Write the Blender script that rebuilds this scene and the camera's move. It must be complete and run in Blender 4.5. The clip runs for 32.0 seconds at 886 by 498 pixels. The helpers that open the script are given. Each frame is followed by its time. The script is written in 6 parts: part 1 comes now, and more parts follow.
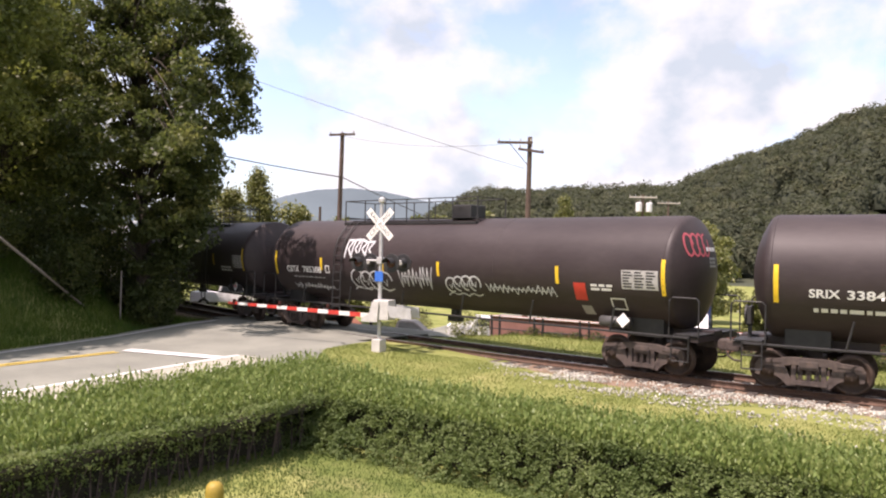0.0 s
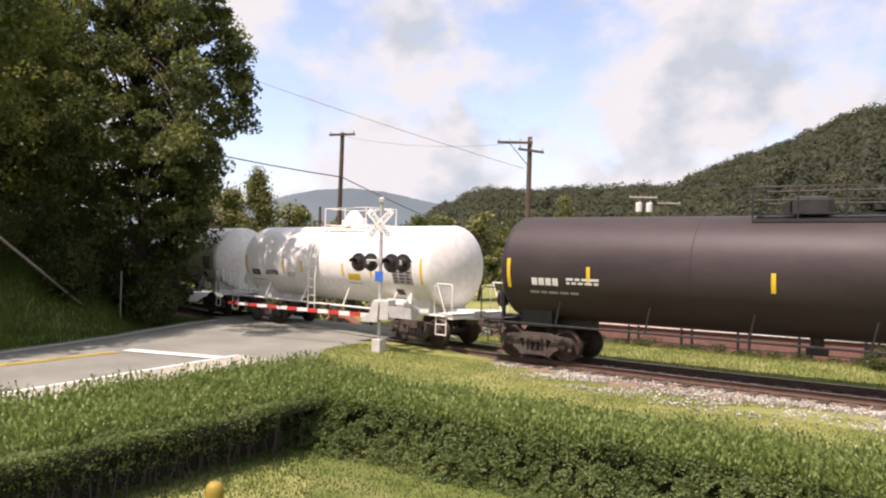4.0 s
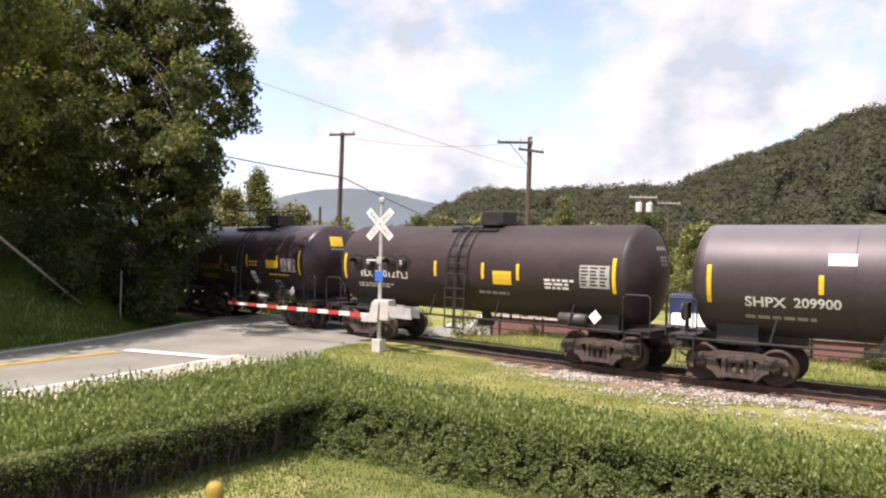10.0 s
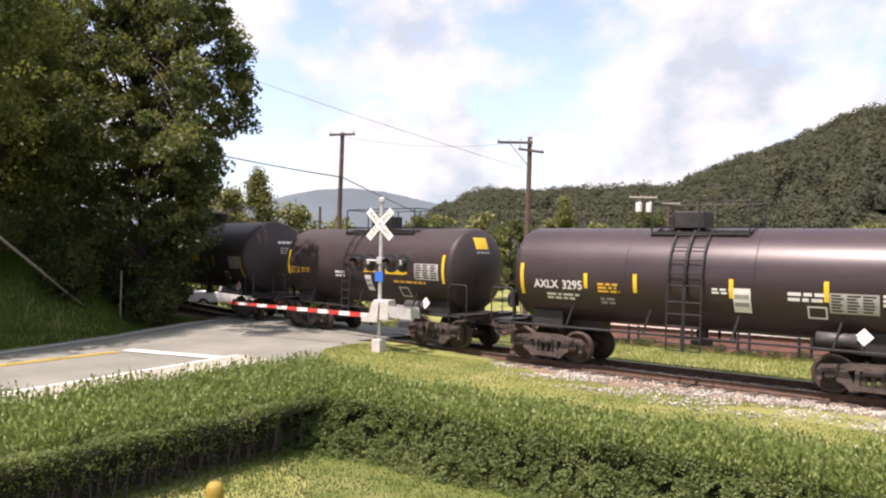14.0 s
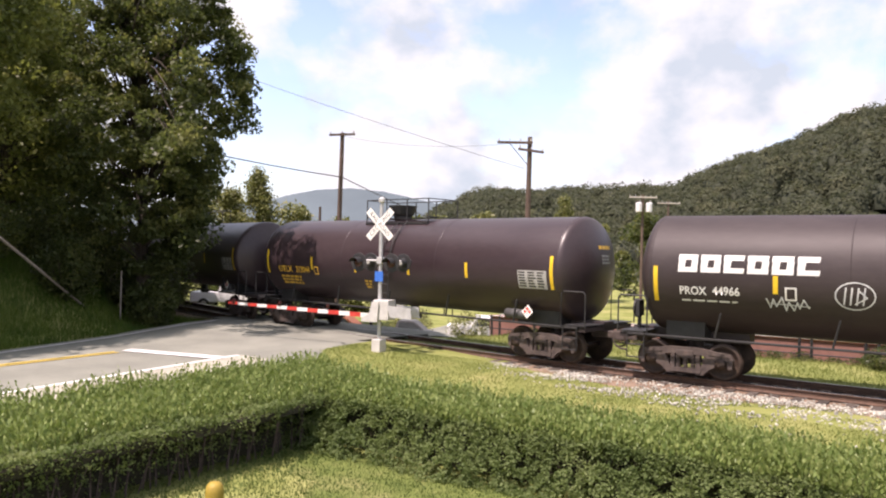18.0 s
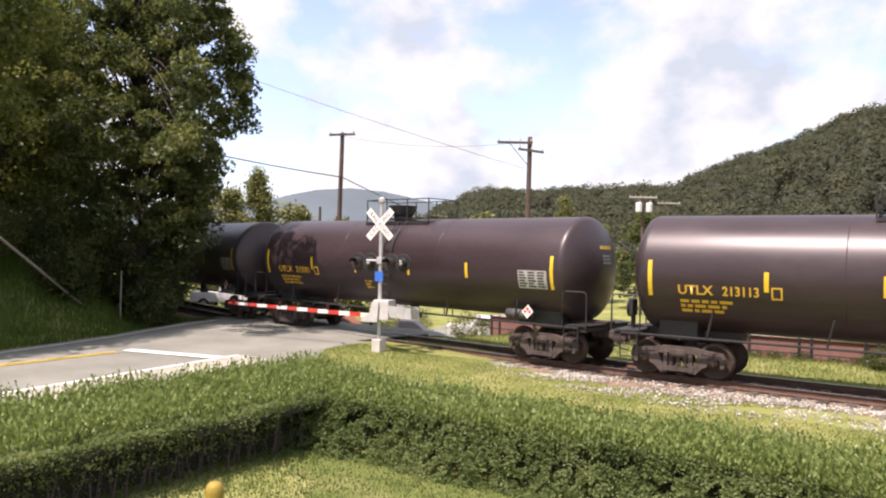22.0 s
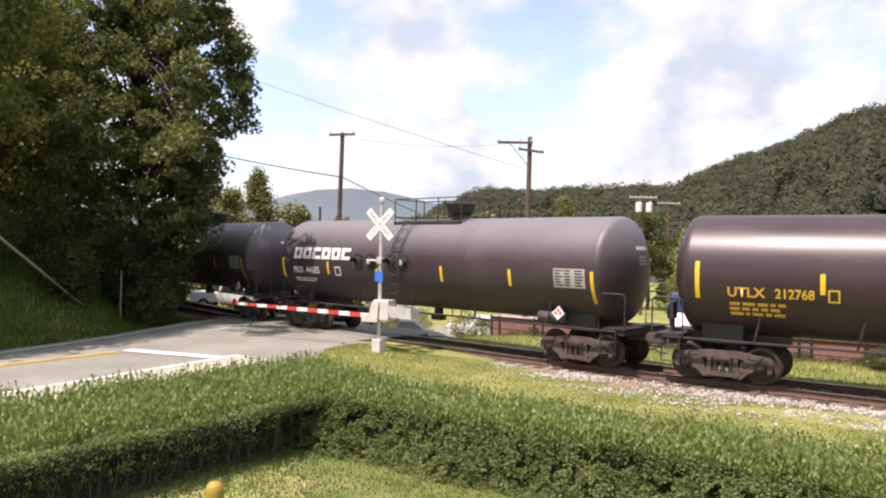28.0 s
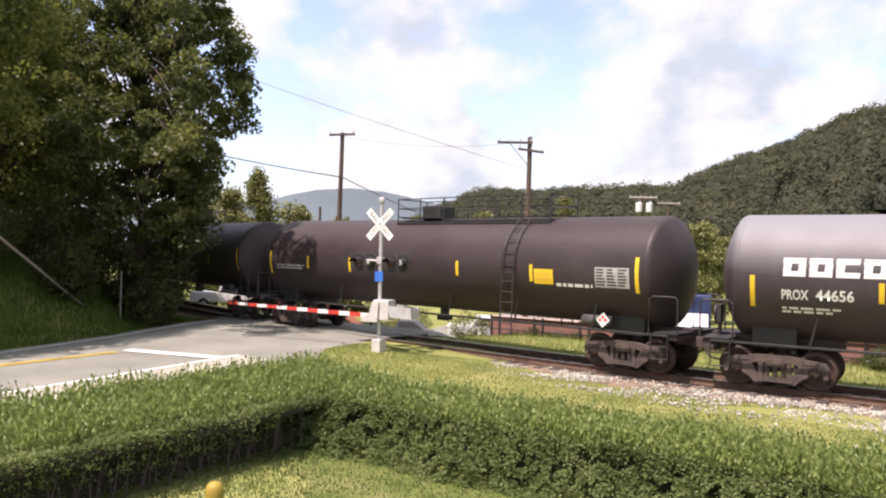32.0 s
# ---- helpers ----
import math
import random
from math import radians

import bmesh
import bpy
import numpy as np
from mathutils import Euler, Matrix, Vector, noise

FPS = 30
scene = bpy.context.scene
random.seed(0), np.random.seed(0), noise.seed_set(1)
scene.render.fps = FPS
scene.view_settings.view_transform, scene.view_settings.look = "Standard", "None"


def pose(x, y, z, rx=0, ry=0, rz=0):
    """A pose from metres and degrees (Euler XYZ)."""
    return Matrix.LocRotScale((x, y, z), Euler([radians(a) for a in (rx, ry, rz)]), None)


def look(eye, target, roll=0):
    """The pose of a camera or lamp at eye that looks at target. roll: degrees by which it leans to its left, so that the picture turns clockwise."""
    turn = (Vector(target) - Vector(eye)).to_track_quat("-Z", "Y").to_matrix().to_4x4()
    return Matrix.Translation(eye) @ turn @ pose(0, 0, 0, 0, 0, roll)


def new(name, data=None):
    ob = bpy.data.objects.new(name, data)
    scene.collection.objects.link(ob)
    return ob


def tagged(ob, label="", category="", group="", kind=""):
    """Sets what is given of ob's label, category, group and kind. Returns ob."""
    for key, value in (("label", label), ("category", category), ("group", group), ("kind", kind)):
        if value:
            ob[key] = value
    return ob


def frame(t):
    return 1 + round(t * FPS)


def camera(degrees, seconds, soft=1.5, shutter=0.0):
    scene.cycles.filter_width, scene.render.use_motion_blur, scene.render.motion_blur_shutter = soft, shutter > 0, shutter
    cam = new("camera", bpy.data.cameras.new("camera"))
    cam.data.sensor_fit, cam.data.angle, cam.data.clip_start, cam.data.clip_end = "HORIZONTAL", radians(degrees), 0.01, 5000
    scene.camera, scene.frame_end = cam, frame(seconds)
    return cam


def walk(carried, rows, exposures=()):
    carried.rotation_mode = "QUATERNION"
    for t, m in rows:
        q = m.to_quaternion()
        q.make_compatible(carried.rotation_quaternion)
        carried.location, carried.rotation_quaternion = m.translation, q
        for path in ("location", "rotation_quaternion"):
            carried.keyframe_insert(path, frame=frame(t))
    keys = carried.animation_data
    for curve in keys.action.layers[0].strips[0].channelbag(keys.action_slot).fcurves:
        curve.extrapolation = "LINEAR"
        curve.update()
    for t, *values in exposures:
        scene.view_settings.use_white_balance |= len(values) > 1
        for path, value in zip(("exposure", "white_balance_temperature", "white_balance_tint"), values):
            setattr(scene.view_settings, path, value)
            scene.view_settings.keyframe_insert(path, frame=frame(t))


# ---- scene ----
EYE = Vector((0.0, -20.95, 3.153))
VIEW = Vector((-0.56095, 0.82784, 0.00273))
cam = camera(60.0, 32.0, soft=2.1)
HOLD = look(EYE, EYE + VIEW * 20, 1.31)
walk(cam, [(0.0, HOLD), (32.0, HOLD)], [(0.0, 0.6, 6980, 31), (3.3, 0.6, 6980, 31), (4.8, 0.05, 7280, 29), (7.3, 0.03, 7280, 29), (8.8, 0.38, 7180, 32), (10.5, 0.57, 7000, 31), (32.0, 0.6, 6980, 31)])

# ---- light ----
SUN_FROM = Vector((-0.13, -0.42, 0.90)).normalized()
world = bpy.data.worlds.new("sky")
scene.world = world
world.use_nodes = True

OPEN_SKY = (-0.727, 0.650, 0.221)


def sky_world():
    n, l = world.node_tree.nodes, world.node_tree.links
    n.clear()
    out, bg = n.new("ShaderNodeOutputWorld"), n.new("ShaderNodeBackground")
    sky = n.new("ShaderNodeTexSky")
    sky.sky_type, sky.sun_disc = "NISHITA", False
    sky.sun_elevation = math.asin(SUN_FROM.z)
    sky.sun_rotation = math.atan2(SUN_FROM.x, SUN_FROM.y)
    sky.air_density, sky.dust_density = 1.0, 1.5
    co = n.new("ShaderNodeTexCoord")
    mp = n.new("ShaderNodeMapping")
    mp.inputs["Scale"].default_value = (1.0, 1.0, 1.35)
    mp.inputs["Location"].default_value = (3.1, 0.4, 0.2)
    l.new(co.outputs["Generated"], mp.inputs["Vector"])
    big = n.new("ShaderNodeTexNoise")
    big.inputs["Scale"].default_value, big.inputs["Detail"].default_value = 5.2, 8.0
    big.inputs["Roughness"].default_value = 0.54
    big.inputs["Distortion"].default_value = 0.1
    l.new(mp.outputs["Vector"], big.inputs["Vector"])
    cover = n.new("ShaderNodeValToRGB")
    cover.color_ramp.elements[0].position, cover.color_ramp.elements[1].position = 0.38, 0.50
    cover.color_ramp.elements[0].color = (0.10, 0.10, 0.10, 1)
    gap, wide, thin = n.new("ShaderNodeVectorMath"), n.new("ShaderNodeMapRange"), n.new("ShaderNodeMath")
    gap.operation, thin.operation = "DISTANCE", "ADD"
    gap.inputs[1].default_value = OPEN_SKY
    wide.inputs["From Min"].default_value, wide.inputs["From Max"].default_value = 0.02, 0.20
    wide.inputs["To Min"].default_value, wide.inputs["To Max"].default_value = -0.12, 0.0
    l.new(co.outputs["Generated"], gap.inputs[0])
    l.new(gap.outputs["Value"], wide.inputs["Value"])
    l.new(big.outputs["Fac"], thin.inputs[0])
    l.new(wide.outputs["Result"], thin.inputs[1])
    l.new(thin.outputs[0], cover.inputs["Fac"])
    fine = n.new("ShaderNodeTexNoise")
    fine.inputs["Scale"].default_value, fine.inputs["Detail"].default_value = 9.0, 8.0
    l.new(mp.outputs["Vector"], fine.inputs["Vector"])
    tone = n.new("ShaderNodeValToRGB")
    tone.color_ramp.elements[0].position, tone.color_ramp.elements[1].position = 0.38, 0.54
    tone.color_ramp.elements[0].color = (4.2, 5.35, 5.95, 1)
    tone.color_ramp.elements[1].color = (6.25, 7.05, 7.25, 1)
    l.new(fine.outputs["Fac"], tone.inputs["Fac"])
    mix = n.new("ShaderNodeMix")
    mix.data_type = "RGBA"
    l.new(cover.outputs["Color"], mix.inputs["Factor"])
    gain = n.new("ShaderNodeVectorMath")
    gain.operation = "MULTIPLY"
    gain.inputs[1].default_value = (1.90, 2.02, 2.10)
    l.new(sky.outputs["Color"], gain.inputs[0])
    l.new(gain.outputs["Vector"], mix.inputs["A"])
    l.new(tone.outputs["Color"], mix.inputs["B"])
    l.new(mix.outputs["Result"], bg.inputs["Color"])
    bg.inputs["Strength"].default_value = 0.10
    l.new(bg.outputs["Background"], out.inputs["Surface"])


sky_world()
sun_data = bpy.data.lights.new("sun", "SUN")
sun_data.energy, sun_data.angle, sun_data.color = 5.2, radians(0.6), (1.0, 0.95, 0.87)
sun = new("sun", sun_data)
sun.matrix_world = look(SUN_FROM * 60, (0, 0, 0))

# ---- materials ----
def material(name, colors, scale=4.0, rough=0.7, metal=0.0, bump=0.15, fine=60.0, spots=0.0, spot_color=(0.05, 0.04, 0.03), per_piece=0.0, stretch=(1, 1, 1), spec=0.5, sheen=0.0, bump_scale=None):
    """Two scales of noise blend between two or three colours; a finer one gives relief and roughness."""
    m = bpy.data.materials.new(name)
    m.use_nodes = True
    n, l = m.node_tree.nodes, m.node_tree.links
    b = n["Principled BSDF"]
    co, mp = n.new("ShaderNodeTexCoord"), n.new("ShaderNodeMapping")
    mp.inputs["Scale"].default_value = stretch
    l.new(co.outputs["Object"], mp.inputs["Vector"])
    a = n.new("ShaderNodeTexNoise")
    a.inputs["Scale"].default_value, a.inputs["Detail"].default_value = scale, 6.0
    a.inputs["Roughness"].default_value = 0.65
    l.new(mp.outputs["Vector"], a.inputs["Vector"])
    r = n.new("ShaderNodeValToRGB")
    el = r.color_ramp.elements
    el[0].position, el[1].position = 0.32, 0.68
    el[0].color, el[1].color = (*colors[0], 1), (*colors[-1], 1)
    if len(colors) == 3:
        e = el.new(0.5)
        e.color = (*colors[1], 1)
    l.new(a.outputs["Fac"], r.inputs["Fac"])
    color = r.outputs["Color"]
    f = n.new("ShaderNodeTexNoise")
    f.inputs["Scale"].default_value, f.inputs["Detail"].default_value = fine, 4.0
    l.new(mp.outputs["Vector"], f.inputs["Vector"])
    hs = n.new("ShaderNodeHueSaturation")
    mr = n.new("ShaderNodeMapRange")
    mr.inputs["To Min"].default_value, mr.inputs["To Max"].default_value = 0.78, 1.22
    l.new(f.outputs["Fac"], mr.inputs["Value"])
    l.new(mr.outputs["Result"], hs.inputs["Value"])
    l.new(color, hs.inputs["Color"])
    color = hs.outputs["Color"]
    if spots:
        s = n.new("ShaderNodeTexNoise")
        s.inputs["Scale"].default_value, s.inputs["Detail"].default_value = scale * 2.3, 8.0
        s.inputs["Roughness"].default_value = 0.75
        l.new(mp.outputs["Vector"], s.inputs["Vector"])
        sr = n.new("ShaderNodeValToRGB")
        sr.color_ramp.elements[0].position, sr.color_ramp.elements[1].position = 0.56, 0.70
        sr.color_ramp.elements[1].color = (spots, spots, spots, 1)
        l.new(s.outputs["Fac"], sr.inputs["Fac"])
        mx = n.new("ShaderNodeMix")
        mx.data_type = "RGBA"
        l.new(sr.outputs["Color"], mx.inputs["Factor"])
        l.new(color, mx.inputs["A"])
        mx.inputs["B"].default_value = (*spot_color, 1)
        color = mx.outputs["Result"]
    if per_piece:
        oi, geo = n.new("ShaderNodeObjectInfo"), n.new("ShaderNodeNewGeometry")
        add = n.new("ShaderNodeMath")
        add.operation = "ADD"
        l.new(oi.outputs["Random"], add.inputs[0])
        l.new(geo.outputs["Random Per Island"], add.inputs[1])
        fr = n.new("ShaderNodeMath")
        fr.operation = "FRACT"
        l.new(add.outputs[0], fr.inputs[0])
        pr = n.new("ShaderNodeMapRange")
        pr.inputs["To Min"].default_value, pr.inputs["To Max"].default_value = 1 - per_piece, 1 + per_piece
        l.new(fr.outputs[0], pr.inputs["Value"])
        h2 = n.new("ShaderNodeHueSaturation")
        l.new(pr.outputs["Result"], h2.inputs["Value"])
        l.new(color, h2.inputs["Color"])
        color = h2.outputs["Color"]
    l.new(color, b.inputs["Base Color"])
    rr = n.new("ShaderNodeMapRange")
    rr.inputs["To Min"].default_value, rr.inputs["To Max"].default_value = max(0.03, rough - 0.12), min(1.0, rough + 0.12)
    l.new(a.outputs["Fac"], rr.inputs["Value"])
    l.new(rr.outputs["Result"], b.inputs["Roughness"])
    b.inputs["Metallic"].default_value = metal
    b.inputs["Specular IOR Level"].default_value = spec
    if bump:
        bp = n.new("ShaderNodeBump")
        bp.inputs["Strength"].default_value, bp.inputs["Distance"].default_value = bump, 0.02
        l.new(f.outputs["Fac"], bp.inputs["Height"])
        l.new(bp.outputs["Normal"], b.inputs["Normal"])
    return m


def leaf_material(name, colors, gloss=0.45, patch=0.0, glow=0.28):
    """Thin leaves: each one its own tone, light shines through."""
    m = bpy.data.materials.new(name)
    m.use_nodes = True
    n, l = m.node_tree.nodes, m.node_tree.links
    b = n["Principled BSDF"]
    out = n["Material Output"]
    geo = n.new("ShaderNodeNewGeometry")
    r = n.new("ShaderNodeValToRGB")
    r.color_ramp.elements[0].color, r.color_ramp.elements[1].color = (*colors[0], 1), (*colors[-1], 1)
    if len(colors) == 3:
        e = r.color_ramp.elements.new(0.55)
        e.color = (*colors[1], 1)
    if patch:
        co, no, av = n.new("ShaderNodeTexCoord"), n.new("ShaderNodeTexNoise"), n.new("ShaderNodeMix")
        no.inputs["Scale"].default_value, no.inputs["Detail"].default_value = patch, 3.0
        l.new(co.outputs["Object"], no.inputs["Vector"])
        st = n.new("ShaderNodeMapRange")
        st.inputs["From Min"].default_value, st.inputs["From Max"].default_value = 0.3, 0.7
        l.new(no.outputs["Fac"], st.inputs["Value"])
        av.inputs["Factor"].default_value = 0.7
        l.new(geo.outputs["Random Per Island"], av.inputs["A"])
        l.new(st.outputs["Result"], av.inputs["B"])
        l.new(av.outputs["Result"], r.inputs["Fac"])
    else:
        l.new(geo.outputs["Random Per Island"], r.inputs["Fac"])
    l.new(r.outputs["Color"], b.inputs["Base Color"])
    b.inputs["Roughness"].default_value = gloss
    b.inputs["Specular IOR Level"].default_value = 0.3
    tr = n.new("ShaderNodeBsdfTranslucent")
    br = n.new("ShaderNodeHueSaturation")
    br.inputs["Saturation"].default_value, br.inputs["Value"].default_value = 1.15, 1.3
    l.new(r.outputs["Color"], br.inputs["Color"])
    l.new(br.outputs["Color"], tr.inputs["Color"])
    mx = n.new("ShaderNodeMixShader")
    mx.inputs["Fac"].default_value = glow
    l.new(b.outputs["BSDF"], mx.inputs[1])
    l.new(tr.outputs["BSDF"], mx.inputs[2])
    l.new(mx.outputs["Shader"], out.inputs["Surface"])
    return m


M_black = material("black_tank_paint", ((0.030, 0.0215, 0.0222), (0.047, 0.0365, 0.0370)), 0.7, 0.54, bump=0.02, fine=9.0, spots=0.4, spot_color=(0.05, 0.040, 0.035), stretch=(0.4, 1, 1), spec=0.32)
M_fleet = material("glossy_black_tank_paint", ((0.031, 0.0195, 0.0225), (0.046, 0.032, 0.035)), 0.6, 0.37, bump=0.015, fine=8.0, spots=0.35, spot_color=(0.05, 0.042, 0.04), stretch=(0.4, 1, 1), spec=0.46)
M_palefaint = material("slightly_pale_topped_tank_paint", ((0.036, 0.025, 0.030), (0.052, 0.039, 0.044)), 0.6, 0.50, bump=0.015, fine=7.0, spots=0.3, spot_color=(0.07, 0.068, 0.065))
M_paletop = material("pale_topped_dark_tank_paint", ((0.038, 0.027, 0.032), (0.055, 0.042, 0.047)), 0.6, 0.58, bump=0.015, fine=7.0, spots=0.3, spot_color=(0.08, 0.075, 0.07))
M_white = material("white_tank_paint", ((0.77, 0.75, 0.70), (0.83, 0.82, 0.79)), 0.6, 0.42, bump=0.02, fine=5.0, spots=0.10, spot_color=(0.40, 0.32, 0.25))
M_rust = material("red_oxide_paint", ((0.27, 0.09, 0.045), (0.36, 0.13, 0.06)), 1.2, 0.6, bump=0.05, fine=12.0)
M_truck = material("grimy_cast_steel", ((0.036, 0.027, 0.024), (0.074, 0.057, 0.050), (0.11, 0.084, 0.070)), 5.0, 0.8, bump=0.3, spots=0.5, spot_color=(0.13, 0.055, 0.028))
M_steel = material("polished_steel", ((0.28, 0.26, 0.25), (0.45, 0.43, 0.42)), 6.0, 0.35, metal=0.9, bump=0.05)
M_railside = material("rusty_rail", ((0.06, 0.034, 0.023), (0.125, 0.072, 0.048)), 7.0, 0.85, bump=0.3)
M_tie = material("creosoted_wood", ((0.035, 0.028, 0.024), (0.10, 0.08, 0.065)), 3.0, 0.9, bump=0.5, fine=30, stretch=(1, 6, 6), per_piece=0.3)
M_stone = material("ballast_stone", ((0.24, 0.238, 0.20), (0.48, 0.475, 0.41)), 9.0, 0.9, bump=0.3, per_piece=0.45)
M_asphalt = material("asphalt", ((0.152, 0.157, 0.132), (0.232, 0.238, 0.198)), 0.5, 0.9, bump=0.35, fine=70, spots=0.35, spot_color=(0.13, 0.12, 0.105))
M_concrete = material("pale_shoulder", ((0.28, 0.270, 0.215), (0.39, 0.375, 0.305)), 1.2, 0.9, bump=0.3, fine=50)
M_paintw = material("road_paint_white", ((0.55, 0.55, 0.53), (0.75, 0.75, 0.72)), 6.0, 0.7, bump=0.1, spots=0.3, spot_color=(0.2, 0.2, 0.19))
M_painty = material("road_paint_yellow", ((0.50, 0.36, 0.06), (0.62, 0.46, 0.10)), 6.0, 0.7, bump=0.1, spots=0.35, spot_color=(0.2, 0.18, 0.1))
M_ground = material("mown_grass", ((0.125, 0.155, 0.042), (0.20, 0.22, 0.070), (0.30, 0.29, 0.12)), 0.45, 0.95, bump=0.6, fine=28, spots=0.25, spot_color=(0.30, 0.25, 0.11), spec=0.1)
M_blade = leaf_material("grass_blades", ((0.135, 0.175, 0.048), (0.19, 0.22, 0.066), (0.28, 0.275, 0.11)), 0.6, 0.35)
M_lawnground = material("lawn_turf", ((0.070, 0.100, 0.026), (0.120, 0.150, 0.042), (0.19, 0.195, 0.075)), 0.9, 0.95, bump=0.6, fine=34, spec=0.1)
M_lawn = leaf_material("lawn_blades", ((0.055, 0.090, 0.022), (0.095, 0.135, 0.036), (0.17, 0.18, 0.07)), 0.6, 0.6)
M_bark = material("bark", ((0.03, 0.024, 0.018), (0.08, 0.062, 0.05)), 4.0, 0.95, bump=0.8, fine=25, stretch=(3, 3, 0.6))
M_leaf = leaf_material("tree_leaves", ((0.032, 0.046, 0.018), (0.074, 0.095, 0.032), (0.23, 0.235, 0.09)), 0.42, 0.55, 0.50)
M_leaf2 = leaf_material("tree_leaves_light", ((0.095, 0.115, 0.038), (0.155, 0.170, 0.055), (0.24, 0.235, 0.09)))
M_hedge = leaf_material("hedge_leaves", ((0.082, 0.122, 0.038), (0.150, 0.198, 0.070), (0.25, 0.285, 0.125)), 0.68, 0.9, 0.42)
M_far = leaf_material("far_woods", ((0.046, 0.056, 0.036), (0.078, 0.088, 0.052), (0.125, 0.128, 0.074)), 0.8, 0.14, 0.45)
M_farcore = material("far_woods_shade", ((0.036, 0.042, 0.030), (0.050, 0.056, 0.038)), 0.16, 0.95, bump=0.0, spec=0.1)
M_farground = material("forest_floor", ((0.034, 0.042, 0.024), (0.052, 0.060, 0.034)), 0.05, 0.95, bump=0.0, fine=1.0)
M_pole = material("weathered_pole", ((0.065, 0.043, 0.032), (0.15, 0.105, 0.078)), 2.0, 0.9, bump=0.5, fine=30, stretch=(4, 4, 0.5))
M_galv = material("galvanised_steel", ((0.42, 0.42, 0.42), (0.58, 0.58, 0.57)), 5.0, 0.5, metal=0.4, bump=0.05)
M_alum = material("aluminium_case", ((0.50, 0.49, 0.46), (0.66, 0.65, 0.62)), 3.0, 0.5, metal=0.2, bump=0.05, spots=0.2, spot_color=(0.3, 0.28, 0.25))
M_blackp = material("dark_equipment", ((0.012, 0.012, 0.013), (0.03, 0.03, 0.03)), 4.0, 0.6, bump=0.1)
M_signw = material("white_sheeting", ((0.70, 0.70, 0.66), (0.80, 0.80, 0.77)), 3.0, 0.5, bump=0.02, spots=0.15, spot_color=(0.5, 0.48, 0.4))
M_red = material("red_sheeting", ((0.50, 0.035, 0.025), (0.62, 0.06, 0.04)), 3.0, 0.5, bump=0.02)
M_yellow = material("yellow_sheeting", ((0.66, 0.42, 0.02), (0.78, 0.54, 0.03)), 2.0, 0.45, bump=0.02)
M_ylet = material("yellow_lettering", ((0.62, 0.36, 0.03), (0.70, 0.42, 0.05)), 2.0, 0.5, bump=0.0)
M_wlet = material("white_lettering", ((0.62, 0.62, 0.60), (0.74, 0.74, 0.72)), 2.0, 0.5, bump=0.0)
M_grey = material("grey_stencil", ((0.26, 0.26, 0.25), (0.36, 0.36, 0.35)), 3.0, 0.6, bump=0.0)
M_wire = material("wire", ((0.015, 0.015, 0.015), (0.03, 0.03, 0.03)), 2.0, 0.6, bump=0.0)
M_bank = leaf_material("bank_grass", ((0.035, 0.075, 0.010), (0.07, 0.12, 0.016), (0.12, 0.16, 0.03)), 0.6, 0.5)


def pale_top(m, colour, low, high, amount):
    """Blends in a paler colour towards the top of a tank, ragged at its lower edge; low and high are heights on the
    car.
    """
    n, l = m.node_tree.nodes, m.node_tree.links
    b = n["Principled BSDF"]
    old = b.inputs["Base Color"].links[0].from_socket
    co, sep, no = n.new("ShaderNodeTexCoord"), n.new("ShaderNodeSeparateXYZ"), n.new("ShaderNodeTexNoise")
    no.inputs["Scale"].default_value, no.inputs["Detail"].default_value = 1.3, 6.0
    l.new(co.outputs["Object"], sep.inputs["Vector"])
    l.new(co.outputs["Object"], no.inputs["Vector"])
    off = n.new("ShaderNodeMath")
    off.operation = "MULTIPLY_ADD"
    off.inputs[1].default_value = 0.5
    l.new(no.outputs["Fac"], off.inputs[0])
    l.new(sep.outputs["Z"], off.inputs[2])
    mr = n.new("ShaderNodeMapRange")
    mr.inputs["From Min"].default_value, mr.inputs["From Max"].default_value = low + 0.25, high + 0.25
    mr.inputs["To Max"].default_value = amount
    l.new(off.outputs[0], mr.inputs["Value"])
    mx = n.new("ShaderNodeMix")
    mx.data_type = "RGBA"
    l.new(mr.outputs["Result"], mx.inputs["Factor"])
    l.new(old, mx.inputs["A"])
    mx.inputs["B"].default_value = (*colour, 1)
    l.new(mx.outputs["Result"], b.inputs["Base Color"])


# Paler towards the top, more so on the second paint.
pale_top(M_palefaint, (0.155, 0.160, 0.168), 2.9, 4.0, 0.75)
pale_top(M_paletop, (0.200, 0.208, 0.222), 2.8, 3.9, 0.85)

# ---- building helpers ----
def put(bm, name, mat, parent=None, smooth=False):
    me = bpy.data.meshes.new(name)
    bm.to_mesh(me)
    bm.free()
    return put_mesh(me, name, mat, parent, smooth)


def put_mesh(me, name, mat, parent=None, smooth=False):
    for m in (mat if isinstance(mat, (list, tuple)) else (mat,)):
        me.materials.append(m)
    if smooth:
        me.polygons.foreach_set("use_smooth", [True] * len(me.polygons))
    ob = new(name, me)
    if parent is not None:
        ob.parent = parent
    return ob


def part(name, bm, mat, parent, label="", smooth=False):
    ob = put(bm, name, mat, parent, smooth)
    if label:
        ob["label"] = label
    return ob


def empty(name, m=None):
    ob = new(name)
    ob.empty_display_size = 0.2
    if m is not None:
        ob.matrix_basis = m
    return ob


